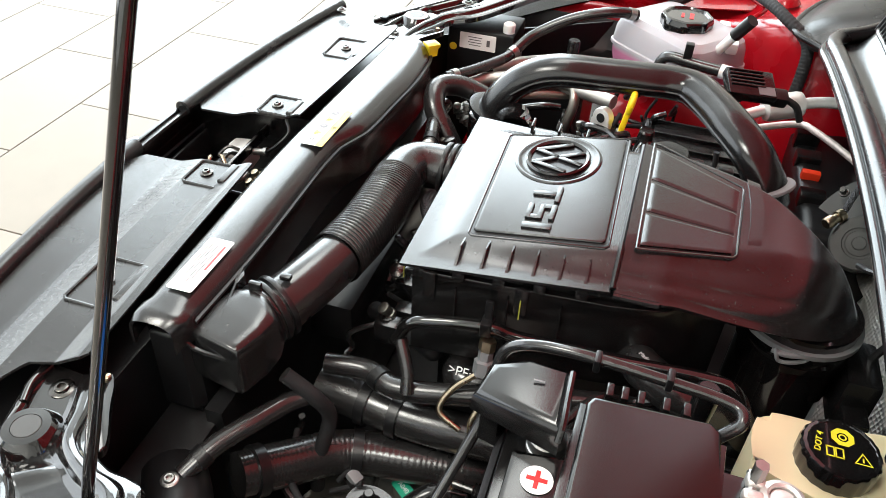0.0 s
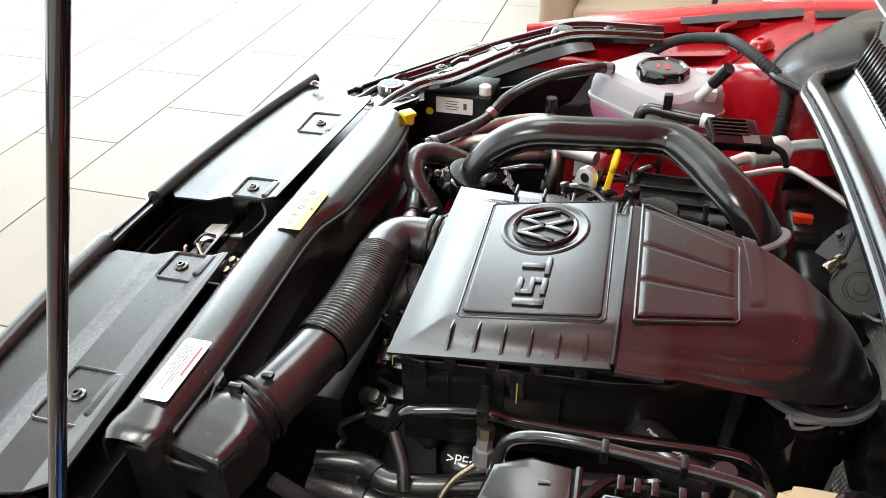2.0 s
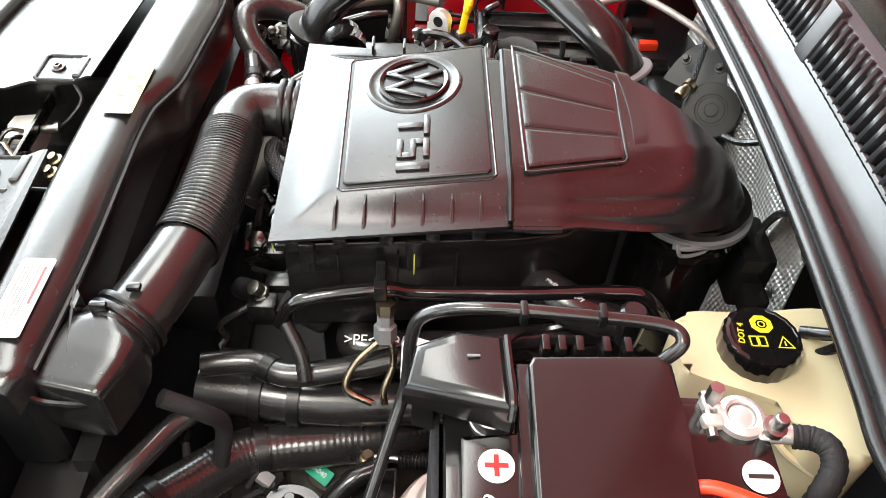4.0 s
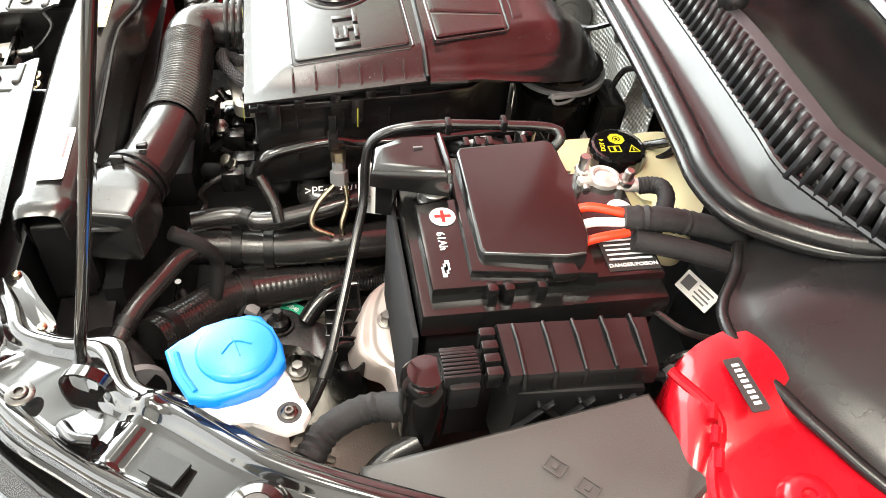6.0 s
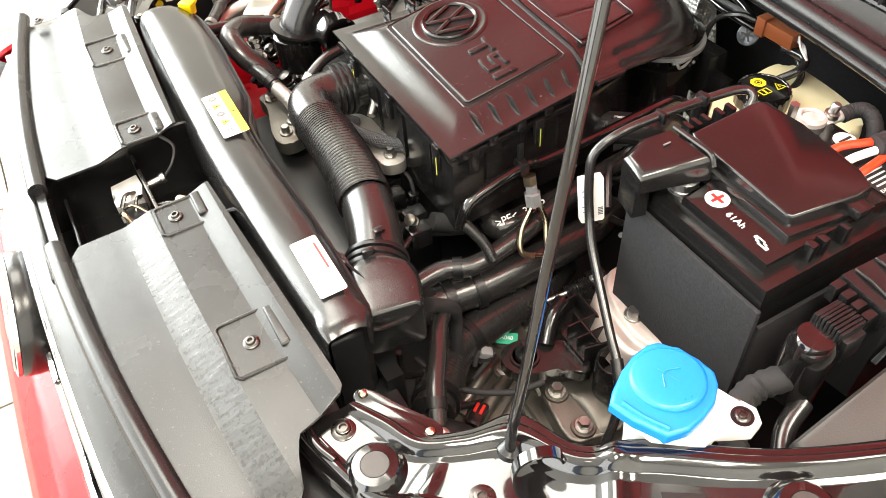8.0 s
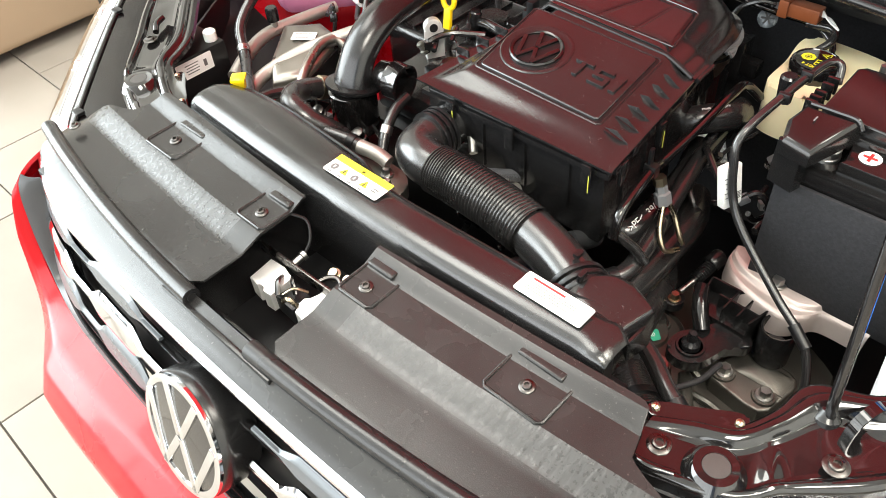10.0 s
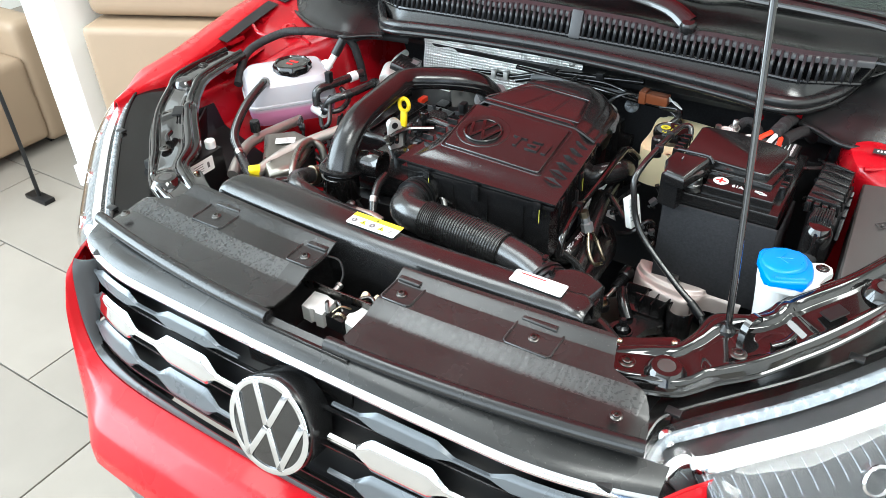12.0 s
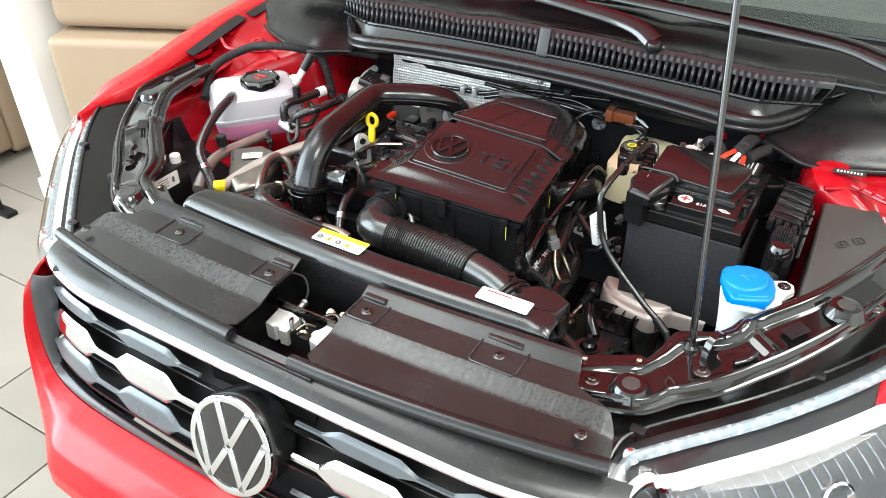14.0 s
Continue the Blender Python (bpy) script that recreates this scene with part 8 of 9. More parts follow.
def ac_pipes():
    top = thing("air_conditioning_pipe", "bare aluminium pipe with a thick silencer", "refrigerant pipe", (-0.43, 0.93, 0.95))
    b = bmesh.new()
    tube(b, [(-0.40, 0.88, 0.965), (-0.425, 0.925, 0.975), (-0.45, 0.99, 0.985), (-0.46, 1.05, 0.985)], 0.009, 12)
    part("pipe", b, ZINC, top)
    b = bmesh.new()
    p, q = Vector((-0.417, 0.905, 0.972)), Vector((-0.442, 0.965, 0.982))
    lathe(b, [(0.009, 0), (0.019, 0.004), (0.0205, 0.01), (0.0205, 0.055), (0.019, 0.061), (0.009, 0.065)], axis(p, q - p), 24)
    part("silencer", b, ZINC, top, "thick pale aluminium silencer")
    b = bmesh.new()
    tube(b, [(-0.36, 0.89, 0.965), (-0.36, 0.95, 0.985), (-0.335, 0.975, 0.99), (-0.275, 1.025, 0.985), (-0.25, 1.05, 0.97)], 0.0052, 10)
    part("thin_pipe", b, TRAYALU, top)


ac_pipes()


def vacuum_pump():
    top = thing("turbo_actuator", "round dull grey actuator with a brass sensor behind the engine", "actuator", (-0.19, 1.05, 0.88))
    m = axis((-0.195, 1.049, 0.908), (0.72, -0.3, 0.62))
    b = bmesh.new()
    lathe(b, [(0.036, -0.05), (0.037, -0.008), (0.0385, -0.006), (0.0385, 0.002), (0.036, 0.005), (0.022, 0.0055), (0.021, 0.0045), (0.018, 0.0045), (0.017, 0.0055), (0.0095, 0.0058), (0.0085, 0.0075), (0.0001, 0.0078)], m, 44)
    part("can", b, ACTUATOR, top, "ringed dull grey can lid")
    b = bmesh.new()
    prism(b, spline_loop([(-0.045, -0.05), (0.02, -0.06), (0.055, -0.03), (0.05, 0.03), (0.03, 0.06), (-0.03, 0.062), (-0.055, 0.01)]), -0.05, 0.0, axis((-0.265, 1.055, 0.90), (0.5, -0.5, 0.7)), bev=0.008, seg=3)
    part("cast_body", b, ACTUATOR, top)
    b = bmesh.new()
    lathe(b, [(0.007, 0), (0.0085, 0.002), (0.0085, 0.012), (0.0065, 0.013), (0.0065, 0.02), (0.009, 0.021), (0.009, 0.03), (0.006, 0.032), (0.0001, 0.032)], axis((-0.2, 1.0, 0.925), (-0.55, 0.6, 0.25)), 14)
    part("sensor", b, BRASS, top, "brass hexagonal sensor")
    b = bmesh.new()
    tube(b, [(-0.217, 1.02, 0.933), (-0.24, 1.03, 0.95), (-0.262, 1.04, 0.965), (-0.29, 1.05, 0.972), (-0.31, 1.07, 0.96)], 0.0045, 10)
    part("sensor_lead", b, BRAID, top, "knitted black sensor lead")
    for p in ((-0.285, 1.03, 0.93), (-0.245, 1.07, 0.945), (-0.225, 1.055, 0.955)):
        hex_bolt(p, top, 0.007, (0.5, -0.5, 0.7), DULLSTEEL)


vacuum_pump()


def reservoir_clip():
    top = thing("coolant_bleed_cap", "small yellow cap at the end of the duct", "cap", (-0.339, 0.384, 1.01))
    b = bmesh.new()
    lathe(b, [(0.008, -0.012), (0.009, 0.0), (0.012, 0.004), (0.012, 0.008), (0.006, 0.01), (0.0001, 0.01)], Matrix.Translation((-0.339, 0.384, 1.012)), 12, lobes=4, depth=0.2)
    part("cap", b, YELLOW, top)


reservoir_clip()


def alternator_pump():
    top = thing("pump_heat_shield", "pressed steel heat shield with rolled rim over a pump", "heat shield", (-0.445, 0.56, 0.88))
    b = bmesh.new()
    prism(b, [(-0.525, 0.592), (-0.475, 0.64), (-0.415, 0.628), (-0.365, 0.52), (-0.4, 0.47), (-0.455, 0.51)], 0.85, 0.955, bev=0.018, seg=4, top=lambda x, y: 0.952 - 0.1 * max(0, 0.53 - y))
    part("shell", b, HEATSHIELD, top)
    b = bmesh.new()
    tube(b, [(-0.352, 0.478, 0.86), (-0.356, 0.486, 0.905), (-0.37, 0.51, 0.942), (-0.4, 0.57, 0.956), (-0.402, 0.607, 0.956), (-0.385, 0.617, 0.94), (-0.372, 0.61, 0.9), (-0.368, 0.606, 0.87)], 0.0085, 12)
    part("rolled_rim", b, HEATSHIELD, top, "rolled steel rim")
    # dark sheet painted in for the shaded opening of the shell
    b = bmesh.new()
    sheet(b, lambda u, v: (-0.352 - 0.045 * u, 0.482 + 0.125 * u, 0.862 + 0.075 * v), 10, 6, 0.004)
    part("mouth_shade", b, DARK, top, "dark sheet for the shaded opening below the rim")
    b = bmesh.new()
    m = basis((-0.455, 0.585, 0.9528), (0.8, 0.6, 0), (-0.6, 0.8, 0))
    prism(b, rounded(0.042, 0.024, 0.002), 0, 0.0012, m, bev=0)
    part("rating_label", b, WHITE, top, "small white printed label")
    b = bmesh.new()
    for k in range(4):
        box(b, (-0.002, 0.007 - 0.0045 * k, 0.0014), (0.03 - 0.006 * (k % 2), 0.0013, 0.0003), m, bev=0)
    part("print", b, PAPER, top)
    b = bmesh.new()
    tube(b, [(-0.49, 0.455, 0.925), (-0.515, 0.5, 0.932), (-0.542, 0.565, 0.935), (-0.535, 0.64, 0.935), (-0.525, 0.711, 0.932)], 0.0115, 12)
    part("pale_pipe", b, ALU, top, "bare aluminium pipe behind the shield")
    for p, r in (((-0.335, 0.455, 0.905), 0.016), ((-0.318, 0.47, 0.9), 0.012)):
        b = bmesh.new()
        lathe(b, [(r, 0), (r * 1.15, 0.004), (r * 0.85, 0.008), (r * 1.1, 0.013), (r * 0.85, 0.018), (r * 0.95, 0.022), (r * 0.5, 0.025), (0.0001, 0.025)], axis(p, (0.1, -0.7, 0.7)), 22)
        part("ribbed_union", b, ALU, top)
    b = bmesh.new()
    tube(b, [(-0.34, 0.6, 0.95), (-0.325, 0.575, 0.955), (-0.325, 0.53, 0.94), (-0.34, 0.49, 0.92), (-0.345, 0.465, 0.88)], 0.006, 10)
    part("black_lead", b, HOSE, top)


alternator_pump()


# ---- bonnet lock ----
def lock():
    top = thing("bonnet_lock", "bonnet lock of black and zinc parts in its recess", "bonnet lock", (0, 0.2, 0.9))
    b = bmesh.new()
    box(b, (0, 0.2, 0.88), (0.2, 0.21, 0.012), bev=0)
    part("recess_floor", b, DARK, top)
    for c, s in (((0.0, 0.098, 0.935), (0.2, 0.006, 0.1)), ((-0.098, 0.2, 0.935), (0.006, 0.2, 0.1)), ((0.098, 0.2, 0.935), (0.006, 0.2, 0.1)), ((0.0, 0.3, 0.935), (0.2, 0.006, 0.1)),
                 ((0.0, 0.128, 0.925), (0.15, 0.004, 0.05))):
        b = bmesh.new()
        box(b, c, s, bev=0.001)
        part("recess_wall", b, PLASTIC, top)
    # two bright zinc cheeks with notches, the catch and its spring between them
    for pts in ([(-0.063, 0.183), (-0.045, 0.181), (-0.043, 0.186), (-0.036, 0.186), (-0.034, 0.18), (-0.02, 0.181), (-0.019, 0.214), (-0.04, 0.219), (-0.064, 0.217)],
                [(0.022, 0.184), (0.05, 0.18), (0.05, 0.221), (0.026, 0.222), (0.024, 0.206), (0.016, 0.204), (0.016, 0.195)]):
        b = bmesh.new()
        prism(b, pts, 0.925, 0.955, bev=0.0018, seg=2, top=lambda x, y: 0.955 + 0.12 * (y - 0.2))
        part("zinc_cheek", b, ZINC, top, "bright zinc cheek of the lock")
    b = bmesh.new()
    box(b, (0, 0, 0), (0.132, 0.004, 0.016), Matrix.Translation((-0.022, 0.2225, 0.962)) @ Matrix.Rotation(0.02, 4, "Z"), bev=0.001)
    part("release_bar", b, DULLSTEEL, top, "flat grey release bar")
    for x0, y0, x1, y1, r in ((-0.03, 0.206, -0.012, 0.186, 0.004), (-0.018, 0.212, 0.004, 0.2, 0.0035), (-0.006, 0.19, 0.012, 0.212, 0.003), (0.002, 0.182, 0.02, 0.19, 0.003)):
        b = bmesh.new()
        tube(b, [(x0, y0, 0.957), ((x0 + x1) / 2, (y0 + y1) / 2, 0.964), (x1, y1, 0.955)], r, 8, flat=0.6)
        part("catch_lever", b, DULLSTEEL if r > 0.0032 else BRASS, top)
    b = bmesh.new()
    prism(b, [(-0.018, 0.186), (0.016, 0.184), (0.018, 0.212), (-0.014, 0.216)], 0.925, 0.95, bev=0.003)
    part("catch", b, DARK, top)
    b = bmesh.new()
    lathe(b, [(0.005, 0), (0.005, 0.016), (0.0065, 0.017), (0.0065, 0.022), (0.0001, 0.022)], axis((-0.036, 0.226, 0.955), (0.0, 1, 0.2)), 14)
    part("cable_nipple", b, STEEL, top)
    b = bmesh.new()
    tube(b, [(0.008, 0.226, 0.955), (0.014, 0.24, 0.957), (0.024, 0.247, 0.957), (0.036, 0.242, 0.955), (0.04, 0.228, 0.953)], 0.0035, 10)
    part("spring_loop", b, DULLSTEEL, top)
    for p in ((0.008, 0.255, 0.945), (0.03, 0.258, 0.945)):
        b = bmesh.new()
        lathe(b, [(0.008, 0), (0.008, 0.005), (0.005, 0.006), (0.005, 0.012), (0.0001, 0.012)], axis(p, (0.2, -0.3, 1)), 16)
        part("buffer_stud", b, BRASS, top)
    b = bmesh.new()
    tube(b, [(-0.036, 0.248, 0.96), (-0.04, 0.262, 0.972), (-0.055, 0.272, 0.985), (-0.07, 0.262, 0.995)], 0.002, 8)
    part("release_wire", b, DARK, top)


lock()


# ---- dark structure under the covers ----
def lock_carrier():
    top = thing("lock_carrier", "black plastic carrier under the radiator covers", "carrier", (0, 0.25, 0.6))
    for c, s in (((-0.29, 0.205, 0.80), (0.38, 0.19, 0.3)), ((0.29, 0.205, 0.80), (0.38, 0.19, 0.3)), ((0, 0.205, 0.74), (0.2, 0.2, 0.24)), ((0, 0.345, 0.70), (0.86, 0.06, 0.34))):
        b = bmesh.new()
        box(b, c, s, bev=0.004)
        part("beam", b, DARK, top)
    for side in (-1, 1):
        b = bmesh.new()
        sheet(b, lambda u, v: (side * (0.50 + 0.25 * u), 0.27 + 0.36 * u, 0.945 - 0.3 * v), 10, 4, 0.004)
        part("lamp_wall", b, DARK, top)
        b = bmesh.new()
        box(b, (side * 0.6, 0.62, 0.66), (0.24, 0.46, 0.04), bev=0)
        part("splash_shield", b, DARK, top)


lock_carrier()


# ---- small fittings round the bay ----
def labelled_box():
    top = thing("relay_carrier", "black relay carrier with a white printed label", "relay carrier", (-0.52, 0.44, 0.9))
    b = bmesh.new()
    box(b, (-0.58, 0.416, 0.895), (0.10, 0.124, 0.15), Matrix.Identity(4), bev=0.005)
    part("box", b, DARK, top)
    m = basis((-0.5295, 0.412, 0.950), (0, 1, 0), (0, 0, 1))
    b = bmesh.new()
    prism(b, rounded(0.068, 0.03, 0.002), 0, 0.001, m, bev=0)
    lab = part("label", b, WHITE, top, "white printed label")
    b = bmesh.new()
    for k in range(4):
        box(b, (-0.005, 0.008 - 0.005 * k, 0.0012), (0.026 - 0.004 * (k % 2), 0.0014, 0.0004), m, bev=0)
    box(b, (0.02, 0.0, 0.0012), (0.006, 0.012, 0.0004), m, bev=0)
    part("print", b, PAPER, lab)
    b = bmesh.new()
    lathe(b, [(0.011, 0.96), (0.011, 0.985), (0.009, 0.987), (0.0001, 0.987)], Matrix.Translation((-0.549, 0.464, 0)), 20)
    part("pale_plug", b, MILK, top, "pale round plug")
    b = bmesh.new()
    lathe(b, [(0.007, 0), (0.007, 0.0005), (0.0001, 0.0005)], axis((-0.529, 0.366, 0.935), (1, 0, 0)), 18)
    part("yellow_dot", b, YPRINT, top, "yellow paint dot")


labelled_box()


def plug_on_bulkhead():
    top = thing("oxygen_sensor_plug", "brown connector with wires on the bulkhead", "connector", (0.17, 1.09, 0.97))
    b = bmesh.new()
    box(b, (0.165, 1.095, 0.985), (0.05, 0.024, 0.022), Matrix.Identity(4), bev=0.003)
    box(b, (0.135, 1.095, 0.985), (0.016, 0.03, 0.028), Matrix.Identity(4), bev=0.003)
    part("housing", b, COPPER, top)
    for k in range(3):
        b = bmesh.new()
        tube(b, [(0.19, 1.095, 0.985 + 0.004 * k), (0.205, 1.09 - 0.003 * k, 0.987), (0.225, 1.075, 0.982)], 0.0016, 6)
        part("wire", b, WHITE, top, "thin pale wire")
    b = bmesh.new()
    tube(b, [(0.12, 1.09, 0.985), (0.1, 1.075, 0.99), (0.075, 1.06, 0.975), (0.07, 1.05, 0.94), (0.075, 1.045, 0.9)], 0.0042, 8)
    part("sensor_lead", b, HOSE, top)
    b = bmesh.new()
    tube(b, [(-0.02, 1.095, 1.0), (-0.05, 1.06, 0.968), (-0.085, 1.05, 0.95)], 0.004, 8)
    part("sensor_lead", b, HOSE, top)
    top.location += Vector((0.026, -0.036, 0.016))


plug_on_bulkhead()


def service_port():
    top = thing("service_port", "small black capped service port on an aluminium stub", "service port", (-0.535, 0.58, 0.93))
    b = bmesh.new()
    lathe(b, [(0.009, 0), (0.009, 0.008), (0.006, 0.01), (0.006, 0.024), (0.008, 0.025), (0.0001, 0.026)], Matrix.Translation((-0.54, 0.585, 0.932)), 16)
    part("stub", b, ALU, top)
    b = bmesh.new()
    lathe(b, [(0.0105, 0), (0.0105, 0.022), (0.009, 0.025), (0.0001, 0.025)], Matrix.Translation((-0.54, 0.585, 0.955)), 24, lobes=12, depth=0.04)
    part("cap", b, PLASTIC, top, "ribbed black cap")


service_port()


def bulkhead_lines():
    top = thing("bulkhead_lines", "pair of black pipes in clips along the bulkhead", "pipe", (-0.07, 1.085, 0.99))
    for pts in ([(-0.29, 1.09, 0.958), (-0.205, 1.085, 0.966), (-0.168, 1.085, 0.968), (-0.068, 1.085, 0.998), (0.049, 1.085, 1.01), (0.149, 1.085, 1.019)],
                [(-0.16, 1.08, 0.962), (-0.068, 1.078, 0.99), (0.045, 1.08, 1.002), (0.1, 1.075, 0.998), (0.143, 1.06, 0.992)]):
        b = bmesh.new()
        tube(b, pts, 0.006, 12)
        part("pipe", b, GLOSS, top)
    for p in ((-0.068, 1.084, 0.996), (0.049, 1.084, 1.008)):
        b = bmesh.new()
        box(b, p, (0.018, 0.016, 0.03), bev=0.003)
        part("clip", b, DARK, top)
    for p in ((-0.222, 1.084, 0.966), (-0.188, 1.082, 0.968)):
        b = bmesh.new()
        box(b, p, (0.012, 0.018, 0.022), bev=0.003)
        part("pale_clip", b, ZINC, top, "pale metal clip")
    b = bmesh.new()
    lathe(b, [(0.0145, 0), (0.0155, 0.002), (0.0155, 0.005), (0.014, 0.006), (0.0001, 0.006)], axis((0.137, 1.058, 0.972), (0.3, -0.8, 0.55)), 24)
    disc = part("star_washer", b, SATIN, top, "grey star washer")
    b = bmesh.new()
    for k in range(3):
        box(b, (0, 0, 0.0062), (0.02, 0.0028, 0.001), axis((0.137, 1.058, 0.972), (0.3, -0.8, 0.55)) @ Matrix.Rotation(k * math.pi / 3, 4, "Z"), bev=0)
    part("slot", b, INK, disc)


bulkhead_lines()


def solenoid():
    top = thing("purge_valve", "black purge valve with ribbed body behind the pipe", "valve", (-0.28, 0.82, 1.04))
    m = Matrix.Translation((-0.33, 0.865, 1.045)) @ Matrix.Rotation(0.25, 4, "Z") @ Matrix.Rotation(0.35, 4, "Y") @ Matrix.Rotation(-0.1, 4, "X")
    b = bmesh.new()
    box(b, (0, 0, 0), (0.05, 0.07, 0.016), m, bev=0.003)
    part("valve_body", b, PLASTIC, top)
    for k in range(5):
        b = bmesh.new()
        box(b, (-0.02 + 0.007 * k, -0.006, 0.009), (0.003, 0.05, 0.003), m, bev=0.001)
        part("body_rib", b, PLASTIC, top)
    b = bmesh.new()
    box(b, (0.015, 0.02, 0.0085), (0.016, 0.024, 0.001), m, bev=0)
    part("type_plate", b, LAMPGREY, top, "grey type plate")
    b = bmesh.new()
    box(b, (0.012, 0.044, -0.004), (0.022, 0.022, 0.018), m, bev=0.003)
    part("plug", b, DARK, top)
    b = bmesh.new()
    tube(b, [m @ Vector((0.012, 0.054, -0.004)), m @ Vector((0.015, 0.075, -0.014)), m @ Vector((0.02, 0.09, -0.035))], 0.005, 10)
    part("plug_lead", b, TAPE, top)


solenoid()


def breather_cap():
    top = thing("cable_end_cap", "small round red-brown cap beside the battery cable", "cap", (0.268, 0.838, 1.02))
    b = bmesh.new()
    lathe(b, [(0.01, 0.99), (0.012, 1.02), (0.012, 1.027), (0.009, 1.03), (0.0001, 1.03)], Matrix.Translation((0.268, 0.838, 0)), 20)
    part("cap", b, PLASTIC, top)


breather_cap()


def bay_label():
    top = thing("bulkhead_box", "black bulkhead box with a white printed label", "control box", (0.48, 1.0, 0.9))
    b = bmesh.new()
    box(b, (0.49, 1.03, 0.93), (0.11, 0.09, 0.09), Matrix.Identity(4), bev=0.005)
    part("box", b, DARK, top)
    m = basis((0.478, 0.976, 0.972), (0.9, 0.35, 0.0), (-0.3, 0.6, 0.75))
    b = bmesh.new()
    prism(b, rounded(0.044, 0.022, 0.001), 0, 0.001, m, bev=0)
    lab = part("label", b, WHITE, top, "white printed label")
    b = bmesh.new()
    box(b, (-0.0125, 0.001, 0.0012), (0.013, 0.013, 0.0004), m, bev=0)
    for k in range(4):
        box(b, (0.008, 0.0065 - 0.0043 * k, 0.0012), (0.02 - 0.004 * (k % 2), 0.0017, 0.0004), m, bev=0)
    part("print", b, PAPER, lab)
    b = bmesh.new()
    lathe(b, [(0.008, 0), (0.009, 0.014), (0.004, 0.018), (0.0001, 0.018)], axis((0.40, 1.06, 1.0), (0.2, -0.6, 0.8)), 14)
    part("red_plug", b, BAYRED, top, "small red plug")


bay_label()


# ---- small wires, clips and fittings in the depth of the bay ----
def loose_wires(name, label, lo, hi, count, seed, r=0.0028, mat=None, spread=0.05):
    """Thin wires that wander through a corner of the bay, each clipped once."""
    rnd = random.Random(seed)
    top = thing(name, label, "wiring", lo)
    for k in range(count):
        p = [lo[i] + (hi[i] - lo[i]) * rnd.random() for i in range(3)]
        d = [rnd.uniform(-1, 1), rnd.uniform(-1, 1), rnd.uniform(-0.5, 0.2)]
        pts = [tuple(p)]
        for s in range(4):
            d = [0.6 * d[i] + rnd.uniform(-0.7, 0.7) for i in range(3)]
            p = [min(max(p[i] + spread * d[i], lo[i]), hi[i]) for i in range(3)]
            pts.append(tuple(p))
        b = bmesh.new()
        tube(b, pts, r * rnd.uniform(0.7, 1.5), 8, step=6)
        part("wire", b, mat or (HOSE if k % 3 else TAPE), top)
        if k % 2 == 0:
            b = bmesh.new()
            a, c = Vector(pts[1]), Vector(pts[2])
            box(b, (0, 0, 0), (0.013, 0.011, 0.016), axis(a.lerp(c, 0.5), c - a), bev=0.002)
            part("clip", b, PLASTIC if k % 4 else LAMPGREY, top)


loose_wires("engine_wiring", "black engine wires and clips beside the charge pipe", (-0.24, 0.60, 0.955), (-0.11, 0.84, 0.995), 9, 3, 0.0036)
loose_wires("pump_wiring", "black wires and fittings under the charge pipe", (-0.33, 0.44, 0.88), (-0.16, 0.52, 0.935), 7, 8, 0.0032)
loose_wires("filter_wiring", "black wires and clips between air filter and battery", (0.2, 0.7, 0.84), (0.31, 0.9, 0.93), 9, 41, 0.004, mat=HOSE)
loose_wires("gearbox_wiring", "black wires and clips over the gearbox", (0.24, 0.42, 0.72), (0.34, 0.52, 0.79), 5, 5, 0.0034)
loose_wires("side_wiring", "black wires between battery and wing", (0.53, 0.88, 0.90), (0.6, 1.0, 0.98), 6, 21, 0.0036)
loose_wires("tank_wiring", "black wires beside the coolant tank", (-0.5, 0.60, 0.88), (-0.38, 0.78, 0.95), 8, 17, 0.0034)
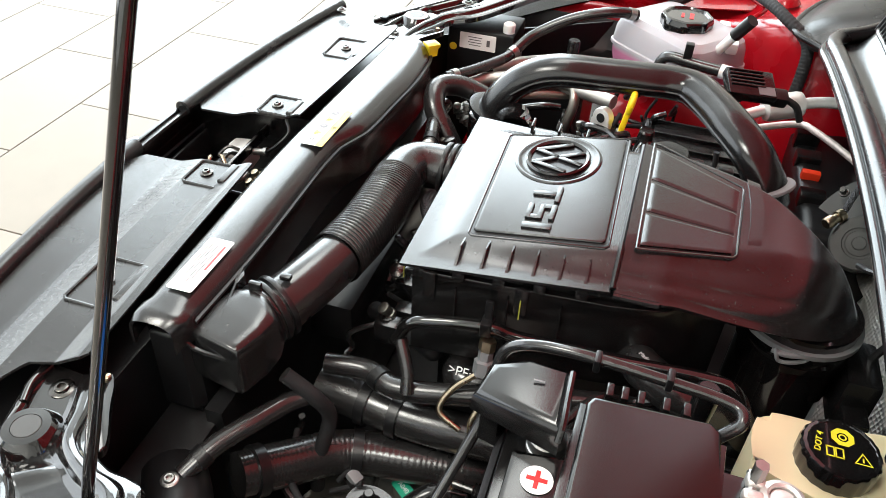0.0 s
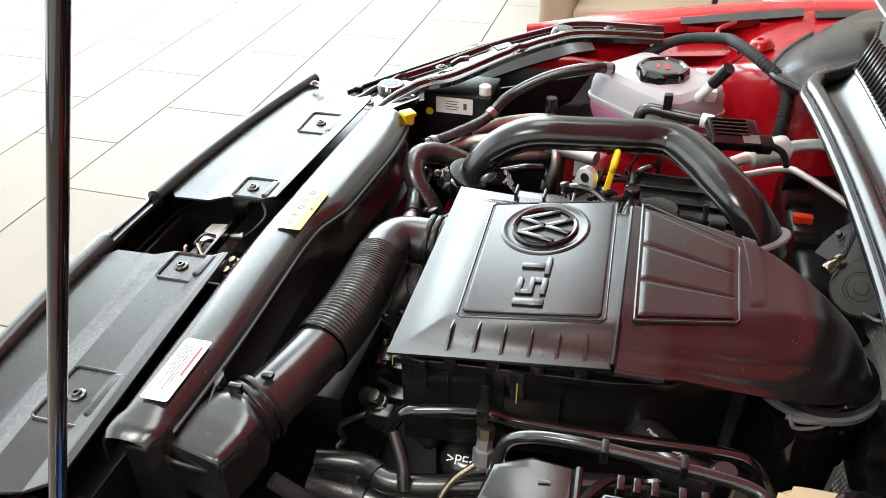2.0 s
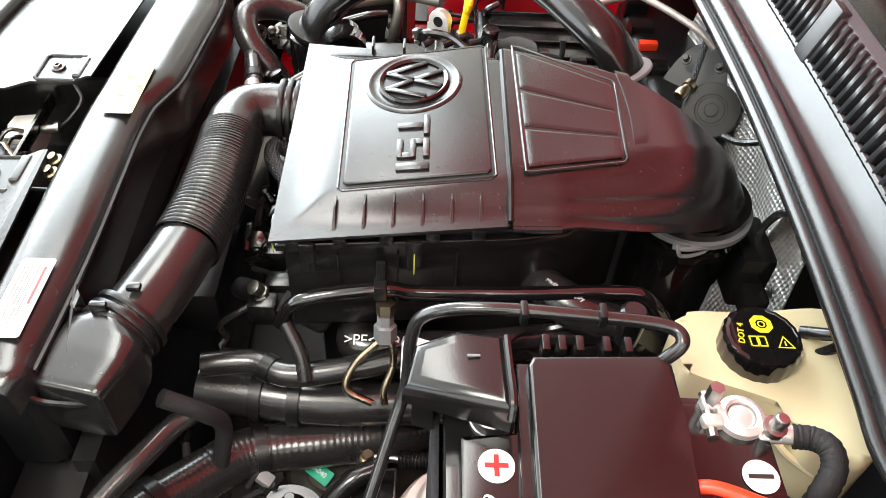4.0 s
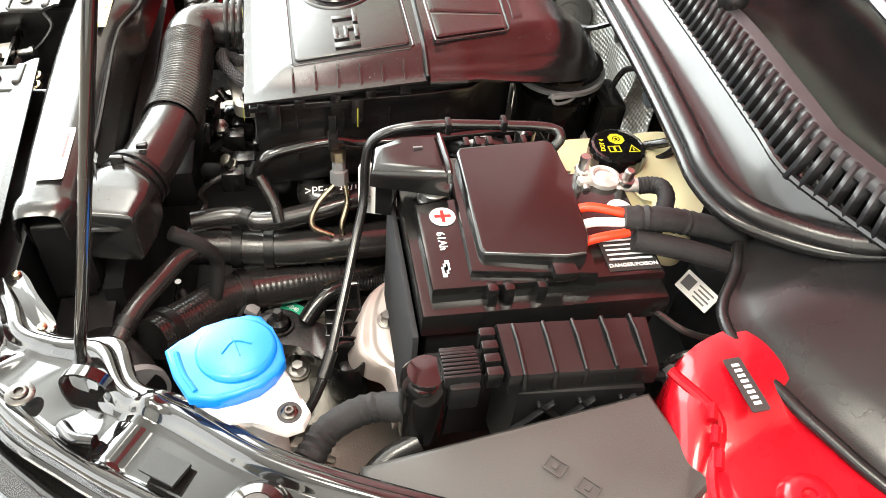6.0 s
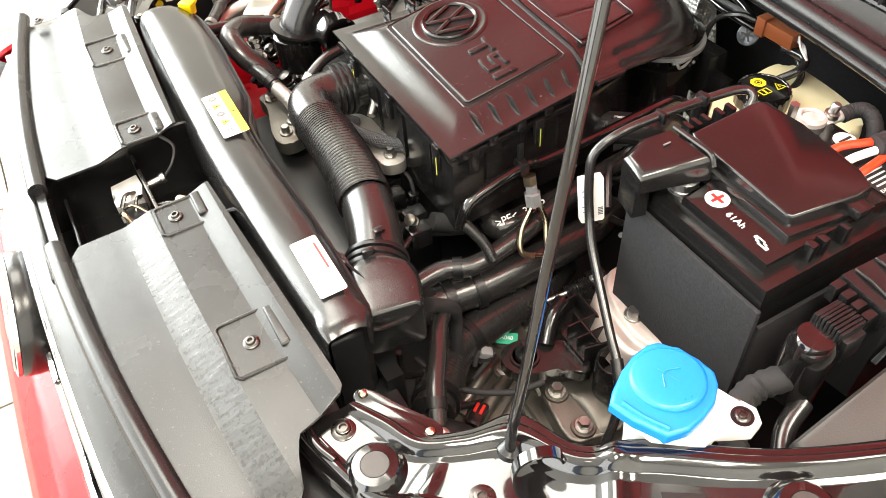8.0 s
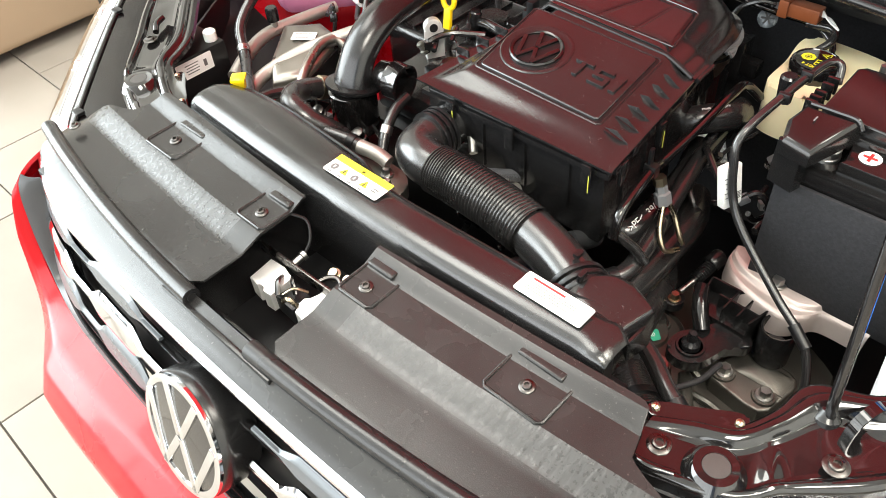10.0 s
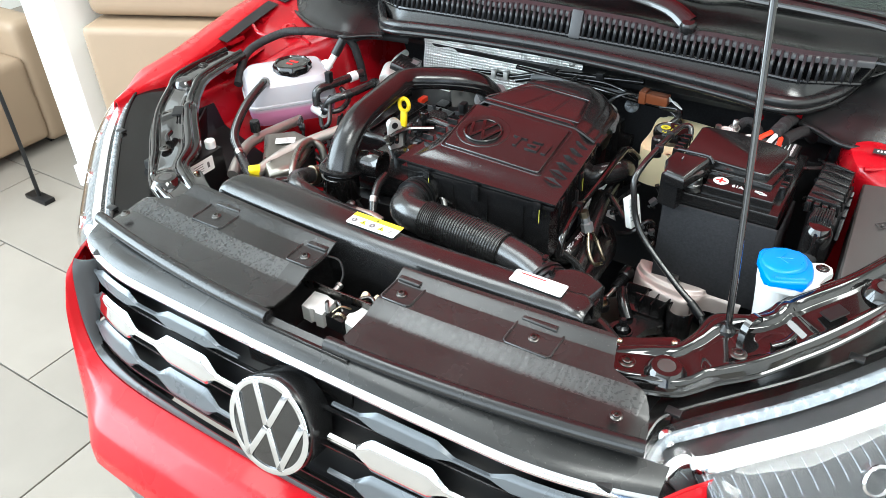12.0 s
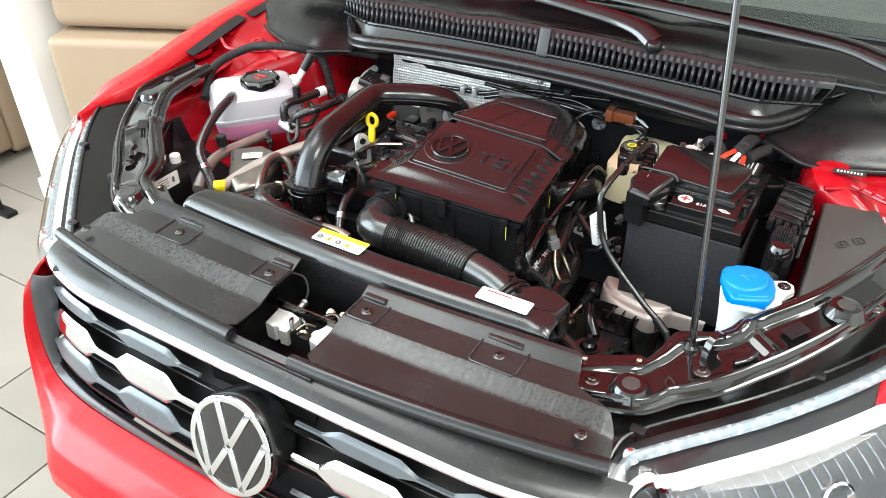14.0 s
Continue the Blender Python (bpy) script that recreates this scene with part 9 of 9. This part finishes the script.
loose_wires("intake_wiring", "black wires and plugs under the air filter box", (0.02, 0.46, 0.86), (0.2, 0.53, 0.91), 7, 29, 0.0036)


def fittings(name, label, places, seed):
    """Steel unions, bolts and clamps that glint in the dark."""
    rnd = random.Random(seed)
    top = thing(name, label, "fitting", places[0])
    for k, p in enumerate(places):
        d = (rnd.uniform(-0.6, 0.6), rnd.uniform(-0.8, 0.2), 1)
        b = bmesh.new()
        m = axis(p, d)
        r = rnd.uniform(0.006, 0.011)
        lathe(b, [(r, 0), (r, 0.004), (r * 0.8, 0.005), (r * 0.8, 0.012), (r, 0.013), (r, 0.017), (r * 0.5, 0.019), (0.0001, 0.019)], m, 6 if k % 2 else 16)
        part("union", b, DULLSTEEL if k % 3 else GEAR, top)


fittings("pump_fittings", "steel unions and bolts beside the charge pipe", [(-0.31, 0.44, 0.925), (-0.295, 0.46, 0.93), (-0.30, 0.485, 0.915), (-0.20, 0.455, 0.92), (-0.185, 0.47, 0.93), (-0.175, 0.43, 0.915), (-0.33, 0.47, 0.92)], 2)
fittings("engine_fittings", "steel bolts on the engine beside the filter box", [(-0.135, 0.62, 0.975), (-0.125, 0.70, 0.98), (-0.14, 0.79, 0.98), (-0.225, 0.65, 0.975), (0.02, 0.49, 0.91), (0.085, 0.485, 0.905), (0.15, 0.50, 0.9)], 4)

# ---- floor tiles ----
def tiles():
    w, d = 0.77, 0.42
    b = bmesh.new()
    box(b, (0, 0, -0.005), (w - 0.005, d - 0.005, 0.01), bev=0.0012, seg=1)
    me = finish("tile", b, TILE)
    rest = bmesh.new()
    for j in range(-15, 18):
        for i in range(-8, 10):
            x = -1.44 + i * w + (w / 2 if j % 2 else 0.0)
            y = -1.625 + j * d
            if not (-5.2 < x < 4.9 and -5.9 < y < 6.9):
                continue
            if -4.6 < x < 0.4 and -3.6 < y < 2.0:
                ob = new("tile", me)
                ob.location = (x, y, 0)
                ob.parent = FLOOR
            else:
                box(rest, (x, y, -0.005), (w - 0.005, d - 0.005, 0.01), bev=0)
    part("far_tiles", rest, TILE, FLOOR)["kind"] = "stuff"


tiles()
